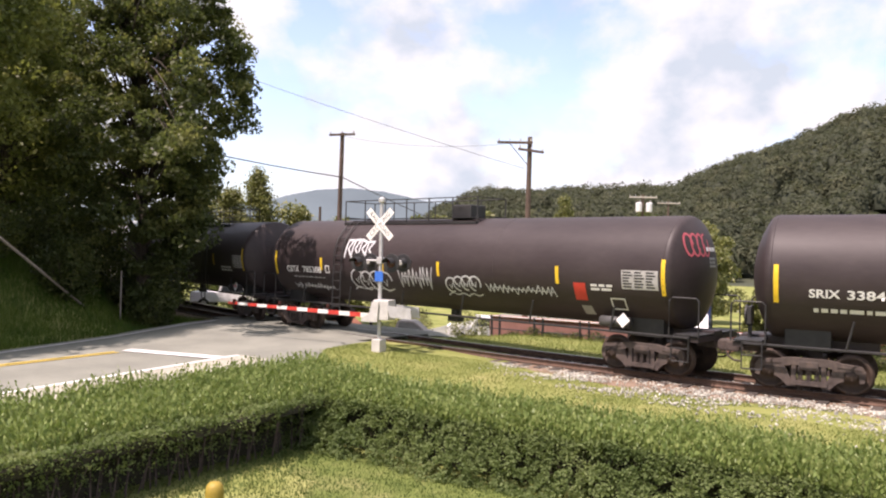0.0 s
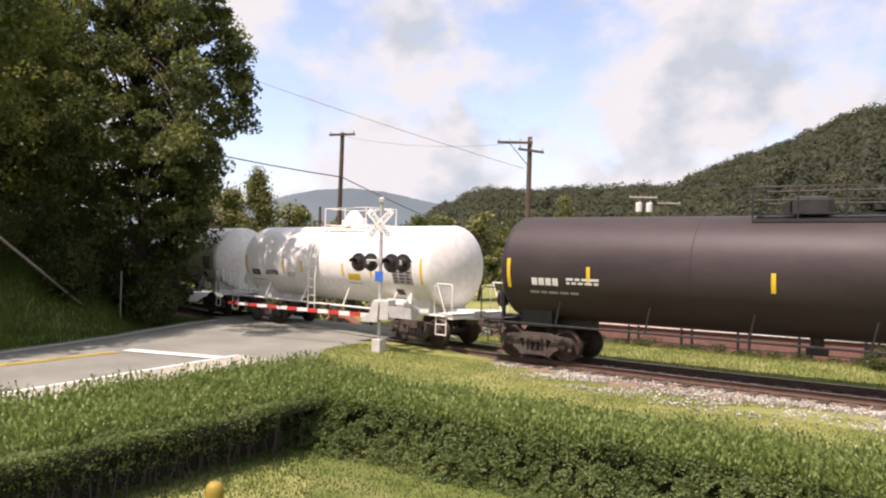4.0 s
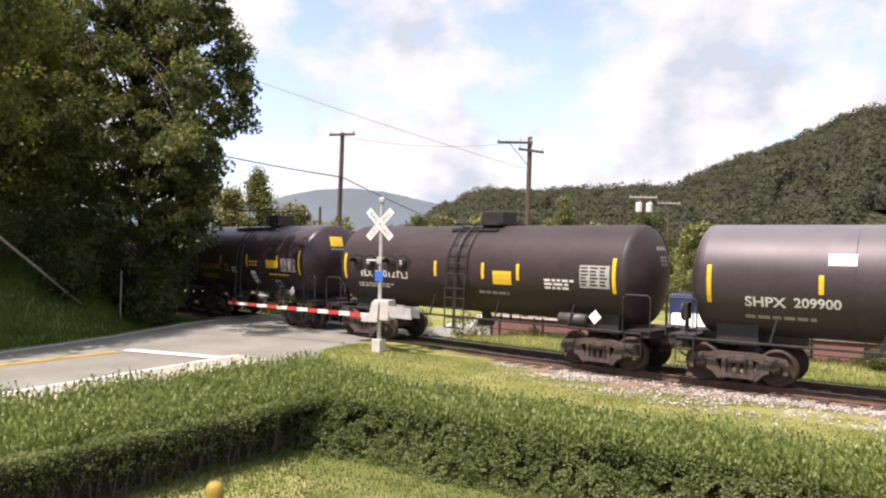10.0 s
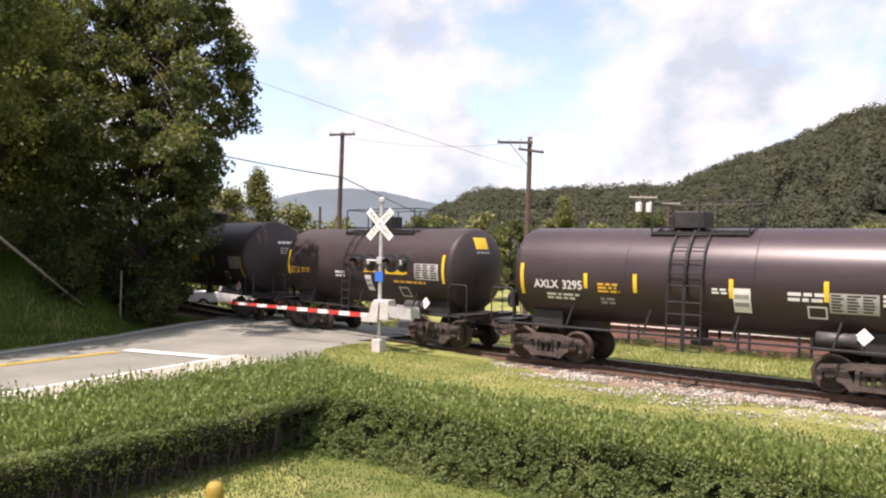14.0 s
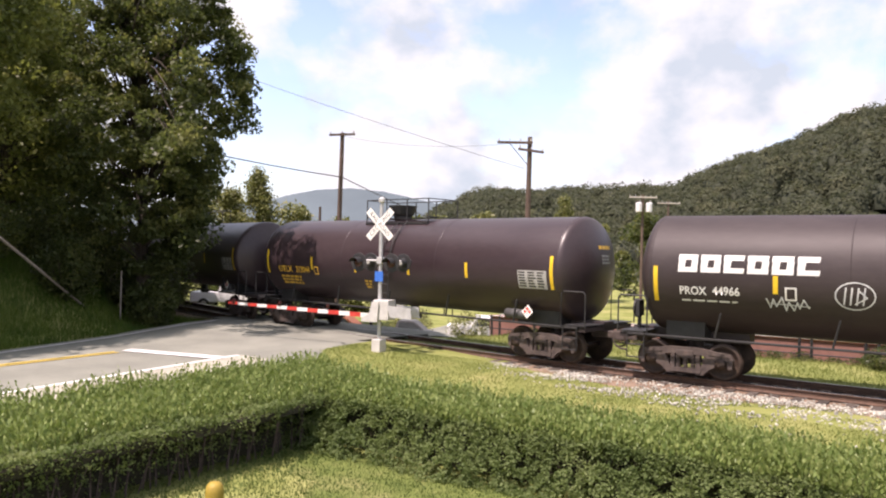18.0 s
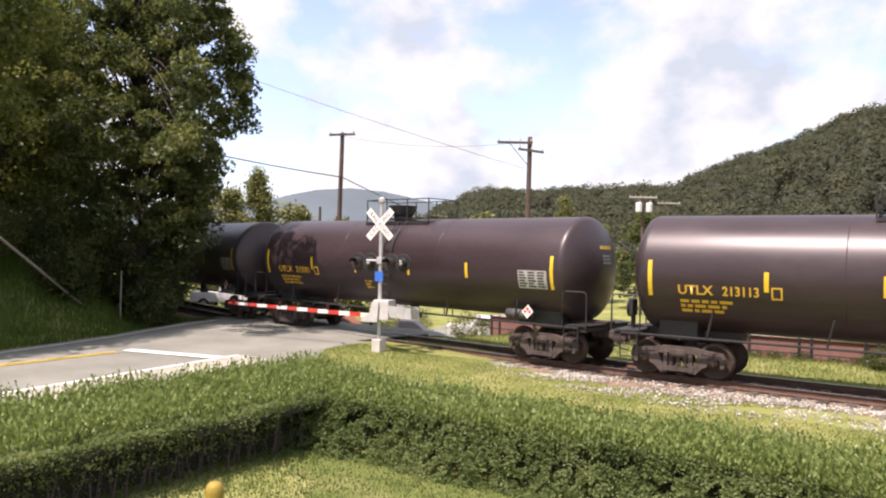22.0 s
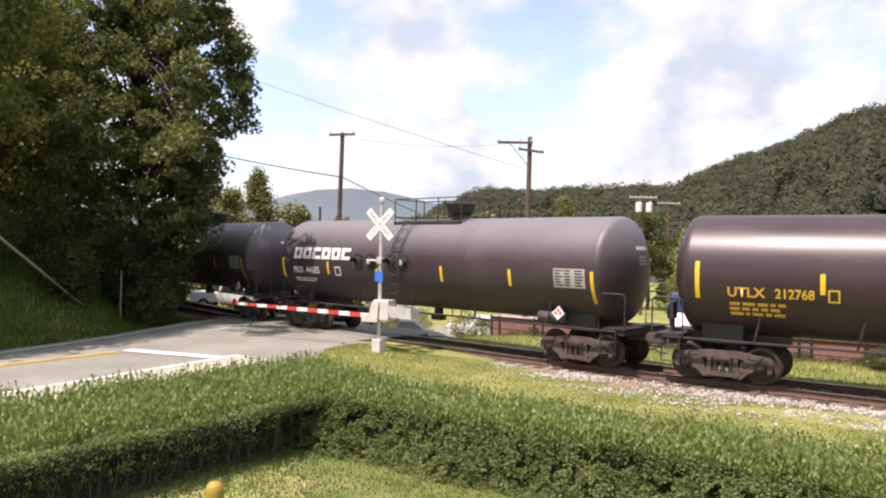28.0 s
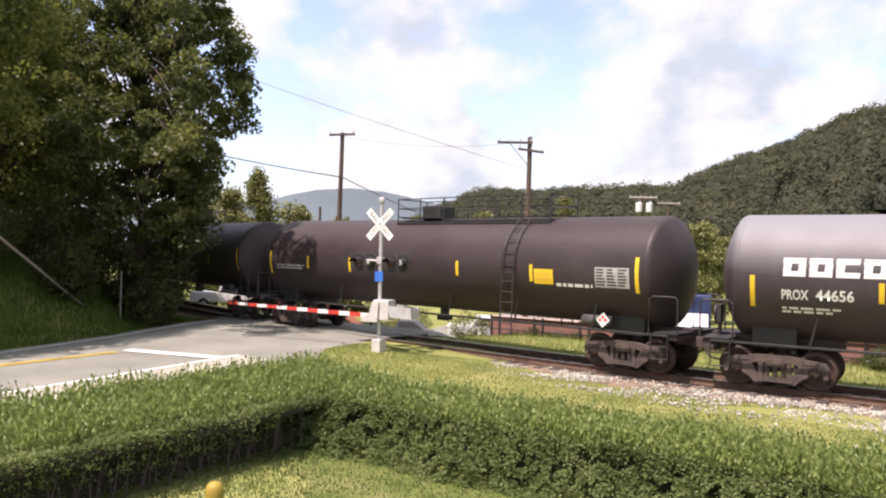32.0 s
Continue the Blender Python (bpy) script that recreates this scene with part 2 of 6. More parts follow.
def box(bm, x0, x1, y0, y1, z0, z1, m=None, bevel=0.0):
    t = Matrix.Translation(((x0 + x1) / 2, (y0 + y1) / 2, (z0 + z1) / 2)) @ Matrix.Diagonal((x1 - x0, y1 - y0, z1 - z0, 1))
    g = bmesh.ops.create_cube(bm, size=1.0, matrix=(m @ t) if m is not None else t)
    if bevel:
        es = list({e for v in g["verts"] for e in v.link_edges})
        bmesh.ops.bevel(bm, geom=es, offset=bevel, segments=2, profile=0.6, affect="EDGES")
    return bm


def rod(bm, a, b, r0, r1=None, n=8):
    """A round bar from a to b, tapered."""
    a, b = Vector(a), Vector(b)
    d = b - a
    m = Matrix.Translation((a + b) / 2) @ d.to_track_quat("Z", "Y").to_matrix().to_4x4()
    bmesh.ops.create_cone(bm, cap_ends=True, segments=n, radius1=r0, radius2=r0 if r1 is None else r1, depth=d.length, matrix=m)
    return bm


def bent(bm, pts, r, n=6):
    """One bent bar along a row of points."""
    pts = [Vector(p) for p in pts]
    last = None
    for i, p in enumerate(pts):
        d = (pts[min(i + 1, len(pts) - 1)] - pts[max(i - 1, 0)]).normalized()
        u = d.cross(Vector((0, 0, 1)) if abs(d.z) < 0.95 else Vector((0, 1, 0))).normalized()
        v = d.cross(u)
        ring = [bm.verts.new(p + (u * math.cos(6.28319 * k / n) + v * math.sin(6.28319 * k / n)) * r) for k in range(n)]
        if last:
            shift = min(range(n), key=lambda k: (ring[k].co - last[0].co).length)
            ring2 = ring[shift:] + ring[:shift]
            if (ring2[1].co - last[1].co).length > (ring2[-1].co - last[1].co).length:
                ring2 = [ring2[0]] + ring2[:0:-1]
            for k in range(n):
                bm.faces.new((last[k], last[(k + 1) % n], ring2[(k + 1) % n], ring2[k]))
            ring = ring2
        else:
            bm.faces.new(ring[::-1])
        last = ring
    bm.faces.new(last)
    bmesh.ops.recalc_face_normals(bm, faces=bm.faces)
    return bm


def lathe(bm, profile, axis="x", n=32, centre=(0, 0, 0)):
    """Turns a row of (along, radius) about an axis."""
    rings = []
    c = Vector(centre)
    for a, r in profile:
        ring = []
        for i in range(n):
            t = 2 * math.pi * i / n
            u, v = r * math.cos(t), r * math.sin(t)
            p = (a, u, v) if axis == "x" else (u, a, v) if axis == "y" else (u, v, a)
            ring.append(bm.verts.new(c + Vector(p)))
        rings.append(ring)
    for p, q in zip(rings, rings[1:]):
        for i in range(n):
            j = (i + 1) % n
            bm.faces.new((p[i], p[j], q[j], q[i]))
    bm.faces.new(rings[0][::-1])
    bm.faces.new(rings[-1])
    bmesh.ops.recalc_face_normals(bm, faces=bm.faces)
    return bm


def quads_mesh(name, verts, count, corners=4):
    """A mesh of count separate polygons from an array of vertices."""
    me = bpy.data.meshes.new(name)
    me.vertices.add(count * corners)
    me.vertices.foreach_set("co", np.ascontiguousarray(verts, dtype=np.float32).ravel())
    me.loops.add(count * corners)
    me.loops.foreach_set("vertex_index", np.arange(count * corners, dtype=np.int32))
    me.polygons.add(count)
    me.polygons.foreach_set("loop_start", np.arange(0, count * corners, corners, dtype=np.int32))
    me.update(calc_edges=True)
    return me


def leaves(name, pts, size, rng, up=0.35, spread=0.4, droop=0.0, outward=None):
    """Small folded-diamond leaves at the given points, in every direction."""
    k = len(pts)
    nrm = rng.normal(size=(k, 3))
    nrm[:, 2] = np.abs(nrm[:, 2]) + up
    if outward is not None:
        nrm = outward + 0.33 * rng.normal(size=(k, 3))
    nrm /= np.linalg.norm(nrm, axis=1, keepdims=True)
    t = np.cross(nrm, rng.normal(size=(k, 3)))
    t /= np.linalg.norm(t, axis=1, keepdims=True) + 1e-9
    t[:, 2] -= droop
    b = np.cross(nrm, t)
    s = (size * (1 + spread * rng.uniform(-1, 1, k)))[:, None]
    v = np.stack([pts - t * s * 0.5, pts + b * s * 0.28 + nrm * s * 0.06, pts + t * s * 0.5, pts - b * s * 0.28 + nrm * s * 0.06], 1)
    return quads_mesh(name, v, k)


# ---- the line of the track ----
CURVE, S_A, S_B = 0.009, -42.0, 14.0


def track_at(s, off=0.0, z=0.0):
    """The place s metres along the track, off metres to its far side, and its heading."""
    c = min(max(s, S_A), S_B)
    th = CURVE * c
    x, y = math.sin(th) / CURVE, (1 - math.cos(th)) / CURVE
    x, y = x + (s - c) * math.cos(th), y + (s - c) * math.sin(th)
    return Vector((x - off * math.sin(th), y + off * math.cos(th), z)), th


def train_run(t):
    """How far the train has come at t seconds."""
    q = t - 16.0
    return 8.104 * q + 0.02083 * q * q + 0.0001237 * q ** 3


TRACK_ROW = [track_at(0.5 * i - 320)[0] for i in range(1300)]
TRACK_X, TRACK_Y = np.array([p.x for p in TRACK_ROW]), np.array([p.y for p in TRACK_ROW])


def track_y(x):
    return float(np.interp(x, TRACK_X, TRACK_Y))


def ribbon(bm, s0, s1, step, profile):
    """Sweeps a row of (off, z) along the track."""
    last = None
    k = max(1, round((s1 - s0) / step))
    for i in range(k + 1):
        s = s0 + (s1 - s0) * i / k
        row = [bm.verts.new(track_at(s, o, z)[0]) for o, z in profile]
        if last:
            for j in range(len(row) - 1):
                bm.faces.new((last[j], row[j], row[j + 1], last[j + 1]))
        last = row
    return bm

# ---- the ground, road and track ----
def smooth(t):
    t = min(max(t, 0.0), 1.0)
    return t * t * (3 - 2 * t)


def road_left(y):
    return -23.2 - 0.30 * min(max(y + 9.4, -20), 9.5) - 0.20 * max(0, y - 0.1)


def road_right(y):
    return -16.84 - 0.13 * (y + 12.6)


def road_height(y):
    return -0.12 + 0.10 * smooth((y + 6) / 5) - 2.4 * smooth((y - 3.6) / 9.0)


def apron_right(y):
    """The asphalt's ragged edge on the grass side, wider at the crossing."""
    r = road_right(y) + 0.25
    return r + 1.55 * smooth((y + 8.5) / 3.5) * (1 - 0.55 * smooth((y + 4.6) / 2.5)) + 0.12 * noise.noise((y * 0.9, 3.0, 0)) + 1.2 * smooth((y - 2.5) / 4)


def ground_height(x, y):
    """Level yard and verge, a bank beyond the road, and a fall to lower land past the track."""
    ty = track_y(x)
    z = -0.25 - 2.4 * smooth((y - ty - 6.5 + 4.6 * smooth((-14.0 - x) / 4.0)) / 9.0)
    z += 0.20 * math.exp(-((x + 16.5) / 4.5) ** 2 - ((y + 0.8) / 3.2) ** 2)
    bank = smooth((road_left(y) - 0.7 - x) / 6.5) * smooth((ty - 3.0 - y) / 5.0)
    z += 2.7 * bank
    return z


def build_ground():
    xs = sorted(set([-3000, -1500, -700, -400, -250, -160, -110, -80, -65, -55] + [-48 + 1.0 * i for i in range(64)] + [18, 22, 28, 36, 46, 60, 90, 140, 220, 400, 800, 1600, 3000]))
    ys = sorted(set([-3000, -1500, -700, -300, -150, -90, -60, -45, -35] + [-28 + 1.0 * i for i in range(52)] + [26, 30, 36, 45, 60, 80, 110, 150, 220, 320, 500, 900, 1700, 3200]))
    bm = bmesh.new()
    grid = []
    for y in ys:
        row = []
        for x in xs:
            z = ground_height(x, y)
            if road_left(y) - 0.4 < x < apron_right(y) - 0.1 and -40 < y < 26:
                z = min(z, road_height(y) - 0.10)
            elif abs(x) < 60 and abs(y) < 60:
                z += 0.035 * noise.noise((x * 0.45, y * 0.45, 0.3))
            row.append(bm.verts.new((x, y, z)))
        grid.append(row)
    for a, b in zip(grid, grid[1:]):
        for i in range(len(xs) - 1):
            bm.faces.new((a[i], a[i + 1], b[i + 1], b[i]))
    tagged(put(bm, "ground", M_ground, smooth=True), "mown yellow-green lawn and rough verge grass", "ground", kind="structure")


build_ground()


def strip(name, mat, label, pts_a, pts_b, lift, category="road", kind="structure"):
    """A thin surface between two rows of places, laid over the road."""
    bm = bmesh.new()
    va = [bm.verts.new((x, y, road_height(y) + lift)) for x, y in pts_a]
    vb = [bm.verts.new((x, y, road_height(y) + lift)) for x, y in pts_b]
    for i in range(len(va) - 1):
        bm.faces.new((va[i], vb[i], vb[i + 1], va[i + 1]))
    bmesh.ops.recalc_face_normals(bm, faces=bm.faces)
    for f in bm.faces:
        if f.normal.z < 0:
            f.normal_flip()
    return tagged(put(bm, name, mat), label, category, kind=kind)


def rows_y(y0, y1, step):
    k = max(1, round((y1 - y0) / step))
    return [y0 + (y1 - y0) * i / k for i in range(k + 1)]


ys = rows_y(-60, 40, 0.8)
bm = bmesh.new()
rows = []
for y in ys:
    a, b = road_left(y) - 0.55 + 0.12 * noise.noise((y * 0.7, 0, 0)), apron_right(y)
    row = [(a + (b - a) * k / 6, y, road_height(y) + 0.03 * math.sin(math.pi * k / 6)) for k in range(7)]
    row = [(a - 0.5, y, road_height(y) - 0.16)] + row + [(b + 0.5, y, road_height(y) - 0.16)]
    rows.append([bm.verts.new(p) for p in row])
for a, b in zip(rows, rows[1:]):
    for j in range(8):
        bm.faces.new((a[j], a[j + 1], b[j + 1], b[j]))
tagged(put(bm, "road", M_asphalt, smooth=True), "sunlit pale grey asphalt road over the track", "road", kind="structure")

# the pale shoulder beside the near lane
bm = bmesh.new()
rows = []
for y in rows_y(-40, -5.3, 0.7):
    a = road_right(y) + 0.10
    b = a + 2.0 * (1 - 0.15 * smooth((y + 7.5) / 2.5)) + 0.12 * noise.noise((y, 1, 0))
    z = road_height(y)
    rows.append([bm.verts.new(p) for p in ((a, y, z + 0.034), (a + 0.4 * (b - a), y, z + 0.03), (b, y, z - 0.04), (b + 0.35, y, z - 0.22))])
for a, b in zip(rows, rows[1:]):
    for j in range(3):
        bm.faces.new((a[j], a[j + 1], b[j + 1], b[j]))
tagged(put(bm, "pavement", M_concrete, smooth=True), "pale sandy concrete road shoulder", "pavement", kind="structure")
# painted lines
ys = rows_y(-40, -5.4, 1.0)
strip("road_line", M_paintw, "worn white edge line on asphalt", [(road_right(y) - 0.11, y) for y in ys], [(road_right(y) + 0.07, y) for y in ys], 0.040, "road marking")
ys = rows_y(-40, 0.6, 1.0)
strip("road_line", M_paintw, "thin white edge line beside the bank", [(road_left(y), y) for y in ys], [(road_left(y) + 0.13, y) for y in ys], 0.036, "road marking")
for k in (0.0, 0.22):
    ys = rows_y(-40, -7.4, 1.0)
    strip("road_line", M_painty, "faded yellow centre line", [(-20.93 - 0.06 * (y + 9) + k, y) for y in ys], [(-20.82 - 0.06 * (y + 9) + k, y) for y in ys], 0.046, "road marking")
strip("stop_line", M_paintw, "broad white stop line on asphalt", [(-20.95, -7.20), (-19.8, -6.92), (-18.7, -6.65), (-17.60, -6.37)], [(-21.12, -6.72), (-20.0, -6.44), (-18.9, -6.17), (-17.78, -5.90)], 0.050, "road marking")


def build_track():
    for o in (-0.7525, 0.7525):
        bm = bmesh.new()
        prof = [(o - 0.07, -0.17), (o - 0.07, -0.155), (o - 0.012, -0.12), (o - 0.012, -0.04), (o - 0.036, -0.03), (o - 0.036, -0.004), (o + 0.036, -0.004), (o + 0.036, -0.03), (o + 0.012, -0.04), (o + 0.012, -0.12), (o + 0.07, -0.155), (o + 0.07, -0.17)]
        ribbon(bm, -290, 180, 2.0, prof)
        rail = tagged(put(bm, "rail", M_railside), "rusty steel rail with a worn bright head", "rail", "rails")
        bm = ribbon(bmesh.new(), -290, 180, 2.0, [(o - 0.032, -0.003), (o - 0.026, 0.0), (o + 0.026, 0.0), (o + 0.032, -0.003)])
        part("rail_head", bm, M_steel, rail, "bright worn running surface")
    bm = ribbon(bmesh.new(), -290, 180, 2.0, [(-2.9, -0.42), (-2.2, -0.27), (-1.5, -0.205), (-0.5, -0.20), (0, -0.21), (0.5, -0.20), (1.5, -0.205), (2.2, -0.28), (3.2, -0.60)])
    tagged(put(bm, "track_bed", M_dirt, smooth=True), "brown dirt and fouled ballast under the rails", "track bed", kind="structure")
    # boards between the rails at the crossing
    for o0, o1 in ((-1.75, -0.83), (-0.66, 0.66), (0.83, 1.75)):
        bm = ribbon(bmesh.new(), -27.5, -17.2, 0.8, [(o0, -0.14), (o0, -0.022), (o1, -0.022), (o1, -0.14)])
        tagged(put(bm, "crossing_panel", M_asphalt), "asphalt crossing panel between the rails", "crossing panel", "crossing panels", kind="structure")


M_dirt = material("fouled_dirt", ((0.11, 0.070, 0.045), (0.18, 0.120, 0.080), (0.25, 0.185, 0.135)), 1.6, 0.95, bump=0.6, fine=22)
build_track()


def ties():
    group = "railway ties"
    bm = box(bmesh.new(), -0.115, 0.115, -1.30, 1.30, -0.24, -0.172, bevel=0.012)
    me = bpy.data.meshes.new("railway_tie")
    bm.to_mesh(me)
    bm.free()
    me.materials.append(M_tie)
    g = random.Random(4)
    s = -62.0
    while s < 26:
        if not -27.6 < s < -17.1:
            p, th = track_at(s, 0, 0)
            ob = new("railway_tie", me)
            ob.matrix_basis = Matrix.Translation(p + Vector((0, 0, g.uniform(-0.012, 0.004)))) @ Matrix.Rotation(th + g.uniform(-0.03, 0.03), 4, "Z")
            tagged(ob, "weathered creosoted wooden tie sunk in dirt", "railway tie", group)
        s += 0.54


ties()


def stones():
    """Pale crushed stone along the near shoulder, thinning to the left, and fouled stone between the ties."""
    g = np.random.default_rng(11)
    base = bmesh.new()
    bmesh.ops.create_icosphere(base, subdivisions=1, radius=1.0)
    bv = np.array([v.co for v in base.verts])
    bf = np.array([[v.index for v in f.verts] for f in base.faces])
    base.free()
    spots = []
    while len(spots) < 10500:
        s = g.uniform(-19, 9)
        t = (s + 14) / 14
        wide = 0.6 + 3.0 * smooth(t)
        o = -1.25 - abs(g.normal(0, 0.5)) * wide if g.random() < 0.8 else g.uniform(-1.4, 1.9)
        keep = 1.3 * noise.noise((s * 0.65, o * 1.1, 2.0)) + 0.12 + 0.34 * smooth(t) - 0.12 * max(0, -o - 2.4)
        if o < -1.2 and g.random() > keep * 1.4:
            continue
        if o < -5.2 or (-27.6 < s < -17.1):
            continue
        p, th = track_at(s, o)
        z = -0.21 if o > -1.5 else max(-0.24, ground_height(p.x, p.y)) if o < -2.4 else -0.215 - 0.03 * (-o - 1.5)
        spots.append((p.x, p.y, z))
    spots = np.array(spots)
    k = len(spots)
    size = g.uniform(0.013, 0.036, (k, 1, 1))
    v = bv[None] * size * (1 + 0.35 * g.normal(size=(k, len(bv), 1)).clip(-1, 1)) * g.uniform(0.6, 1.3, (k, 1, 3))
    v = (v + spots[:, None] + np.array((0, 0, 0.012))).reshape(-1, 3)
    f = (bf[None] + (np.arange(k) * len(bv))[:, None, None]).reshape(-1, 3)
    me = bpy.data.meshes.new("ballast")
    me.from_pydata(v.tolist(), [], f.tolist())
    tagged(put_mesh(me, "ballast", M_stone), "loose pale grey crushed-stone ballast", "gravel", kind="stuff")


stones()

# ---- the train ----
CARS, WHEELSETS, LEADS = [], [], {}


def tank_profile(half, r):
    """A barrel with dished heads and tight knuckles."""
    k, turn, n = 0.22, radians(58), 7
    ro = r - k + k * math.cos(turn)
    big = ro / math.cos(turn)
    head = []
    for i in range(1, n + 1):
        a = turn * i / n
        head.append((k * math.sin(a), r - k + k * math.cos(a)))
    x0 = k * math.sin(turn) - big * math.sin(turn)
    for i in range(1, 8):
        a = turn + (math.pi / 2 - turn) * i / 7
        head.append((x0 + big * math.sin(a), max(0.02, big * math.cos(a))))
    pts = [(-half - x, y) for x, y in reversed(head)]
    pts += [(x, r) for x in (-half, -half + 0.03, 0.0, half - 0.03, half)]
    pts += [(half + x, y) for x, y in head]
    return pts


class Shell:
    """The near or far side of a tank, on which paint, plates and letters lie."""

    def __init__(self, r, zc):
        self.r, self.zc = r, zc

    def point(self, x, z, lift=0.006, side=-1):
        a = math.asin(min(1, max(-1, (z - self.zc) / self.r)))
        k = self.r + lift
        return Vector((x, side * k * math.cos(a), self.zc + k * math.sin(a)))

    def patch(self, bm, x0, x1, z0, z1, lift=0.006, side=-1, rows=5, mat=0, skew=0.0):
        grid = []
        for i in range(rows + 1):
            z = z0 + (z1 - z0) * i / rows
            k = skew * (z - z0)
            grid.append([bm.verts.new(self.point(x + k, z, lift, side)) for x in (x0, x1)])
        for a, b in zip(grid, grid[1:]):
            f = bm.faces.new((a[0], a[1], b[1], b[0]))
            f.material_index = mat
        return bm

    def stroke(self, bm, pts, w, lift=0.007):
        """A painted line of width w through points (x, z) on the shell."""
        for (ax, az), (bx, bz) in zip(pts, pts[1:]):
            d = Vector((bx - ax, bz - az))
            if d.length < 1e-5:
                continue
            n = Vector((-d.y, d.x)).normalized() * w / 2
            e = d.normalized() * w * 0.3
            k = max(1, math.ceil(abs(d.y) / 0.09))
            rows = []
            for i in range(k + 1):
                x, z = ax - e.x + (d.x + 2 * e.x) * i / k, az - e.y + (d.y + 2 * e.y) * i / k
                rows.append((bm.verts.new(self.point(x + n.x, z + n.y, lift)), bm.verts.new(self.point(x - n.x, z - n.y, lift))))
            for p, q in zip(rows, rows[1:]):
                bm.faces.new((p[0], p[1], q[1], q[0]))
        return bm


def letters(shell, text, x0, x1, z0, z1):
    """Stencilled figures, bent onto the shell."""
    cu = bpy.data.curves.new("figures", "FONT")
    cu.body, cu.size = text, 1.0
    cu.resolution_u, cu.offset = 3, 0.022
    ob = bpy.data.objects.new("figures", cu)
    me = bpy.data.meshes.new_from_object(ob)
    bpy.data.objects.remove(ob)
    co = np.empty(len(me.vertices) * 3)
    me.vertices.foreach_get("co", co)
    co = co.reshape(-1, 3)
    lo, hi = co.min(0), co.max(0)
    bm = bmesh.new()
    bm.from_mesh(me)
    bpy.data.meshes.remove(me)
    for v in bm.verts:
        v.co = shell.point(x0 + (v.co.x - lo[0]) / (hi[0] - lo[0]) * (x1 - x0), z0 + (v.co.y - lo[1]) / (hi[1] - lo[1]) * (z1 - z0), 0.008)
    return bm


def bars(shell, x0, x1, z0, z1, seed, lines=None, blocks=False):
    """Plain bars where small or owner's lettering stands."""
    g = random.Random(seed)
    bm = bmesh.new()
    if blocks:
        n, w = 4, (x1 - x0) / 4
        for i in range(n):
            shell.patch(bm, x0 + w * (i + 0.10), x0 + w * (i + 0.90), z0, z1, 0.007, rows=2)
        return bm
    k = lines or max(1, round((z1 - z0) / 0.11))
    h = (z1 - z0) / k
    for i in range(k):
        x = x0
        end = x1 - g.uniform(0, 0.2) * (x1 - x0) if i else x1
        while x < end - 0.02:
            w = min(g.uniform(0.10, 0.32), end - x)
            shell.patch(bm, x, x + w, z1 - h * (i + 0.78), z1 - h * (i + 0.16), 0.007, rows=1)
            x += w + 0.055
    return bm


def scribble(shell, kind, x0, x1, z0, z1, seed):
    """Sprayed shapes with no words in them."""
    g = random.Random(seed)
    bm = bmesh.new()
    w, h = x1 - x0, z1 - z0
    if kind == "tagB":
        n = 4
        for i in range(n):
            cx, cz, r = x0 + w * (0.16 + 0.23 * i), z0 + h * (0.56 + g.uniform(-0.06, 0.08)), w * 0.155
            a0 = g.uniform(-0.6, 0.2)
            shell.stroke(bm, [(cx + r * math.cos(a0 + t * 0.36), cz + min(r, h * 0.42) * math.sin(a0 + t * 0.36)) for t in range(15)], 0.05)
            shell.stroke(bm, [(cx - r * 0.3, cz), (cx, cz - r * 0.5), (cx + r * 0.25, cz + r * 0.2)], 0.03)
        shell.stroke(bm, [(x0 + w * t / 12, z0 + h * (0.10 + 0.12 * abs(math.sin(t * 0.9)))) for t in range(13)], 0.035)
    elif kind == "tagC":
        pts = []
        k = max(9, int(w / 0.085))
        for i in range(k):
            pts.append((x0 + w * i / k + g.uniform(-0.03, 0.03), (z0 + h * g.uniform(0.0, 0.35)) if i % 2 else (z0 + h * g.uniform(0.6, 1.0))))
        shell.stroke(bm, pts, 0.032)
        shell.stroke(bm, [(x0 + w * 0.1, z0 + h * 0.55), (x0 + w * 0.95, z0 + h * 0.42)], 0.02)
    elif kind == "tagA":
        for i in range(4):
            ax = x0 + w * i / 4
            q = [(ax, z0 + h * g.uniform(0, 0.25)), (ax + w * 0.05, z1 - h * g.uniform(0, 0.2)), (ax + w * 0.24, z1 - h * g.uniform(0, 0.15)), (ax + w * 0.11, z0 + h * 0.5), (ax + w * 0.26, z0 + h * g.uniform(0, 0.2))]
            shell.stroke(bm, q, 0.075)
    else:
        c, d = (x0 + x1) / 2, (z0 + z1) / 2
        shell.stroke(bm, [(c + w * 0.5 * math.cos(t * 0.33), d + h * 0.5 * math.sin(t * 0.33)) for t in range(20)], 0.03)
        for i in range(4):
            a = x0 + w * (0.22 + 0.16 * i)
            shell.stroke(bm, [(a, d - h * 0.32), (a + w * 0.05, d + h * 0.3)], 0.035)
        shell.stroke(bm, [(c, d - h * 0.3), (c + w * 0.3, d - h * 0.05), (c + w * 0.1, d + h * 0.2)], 0.03)
    return bm


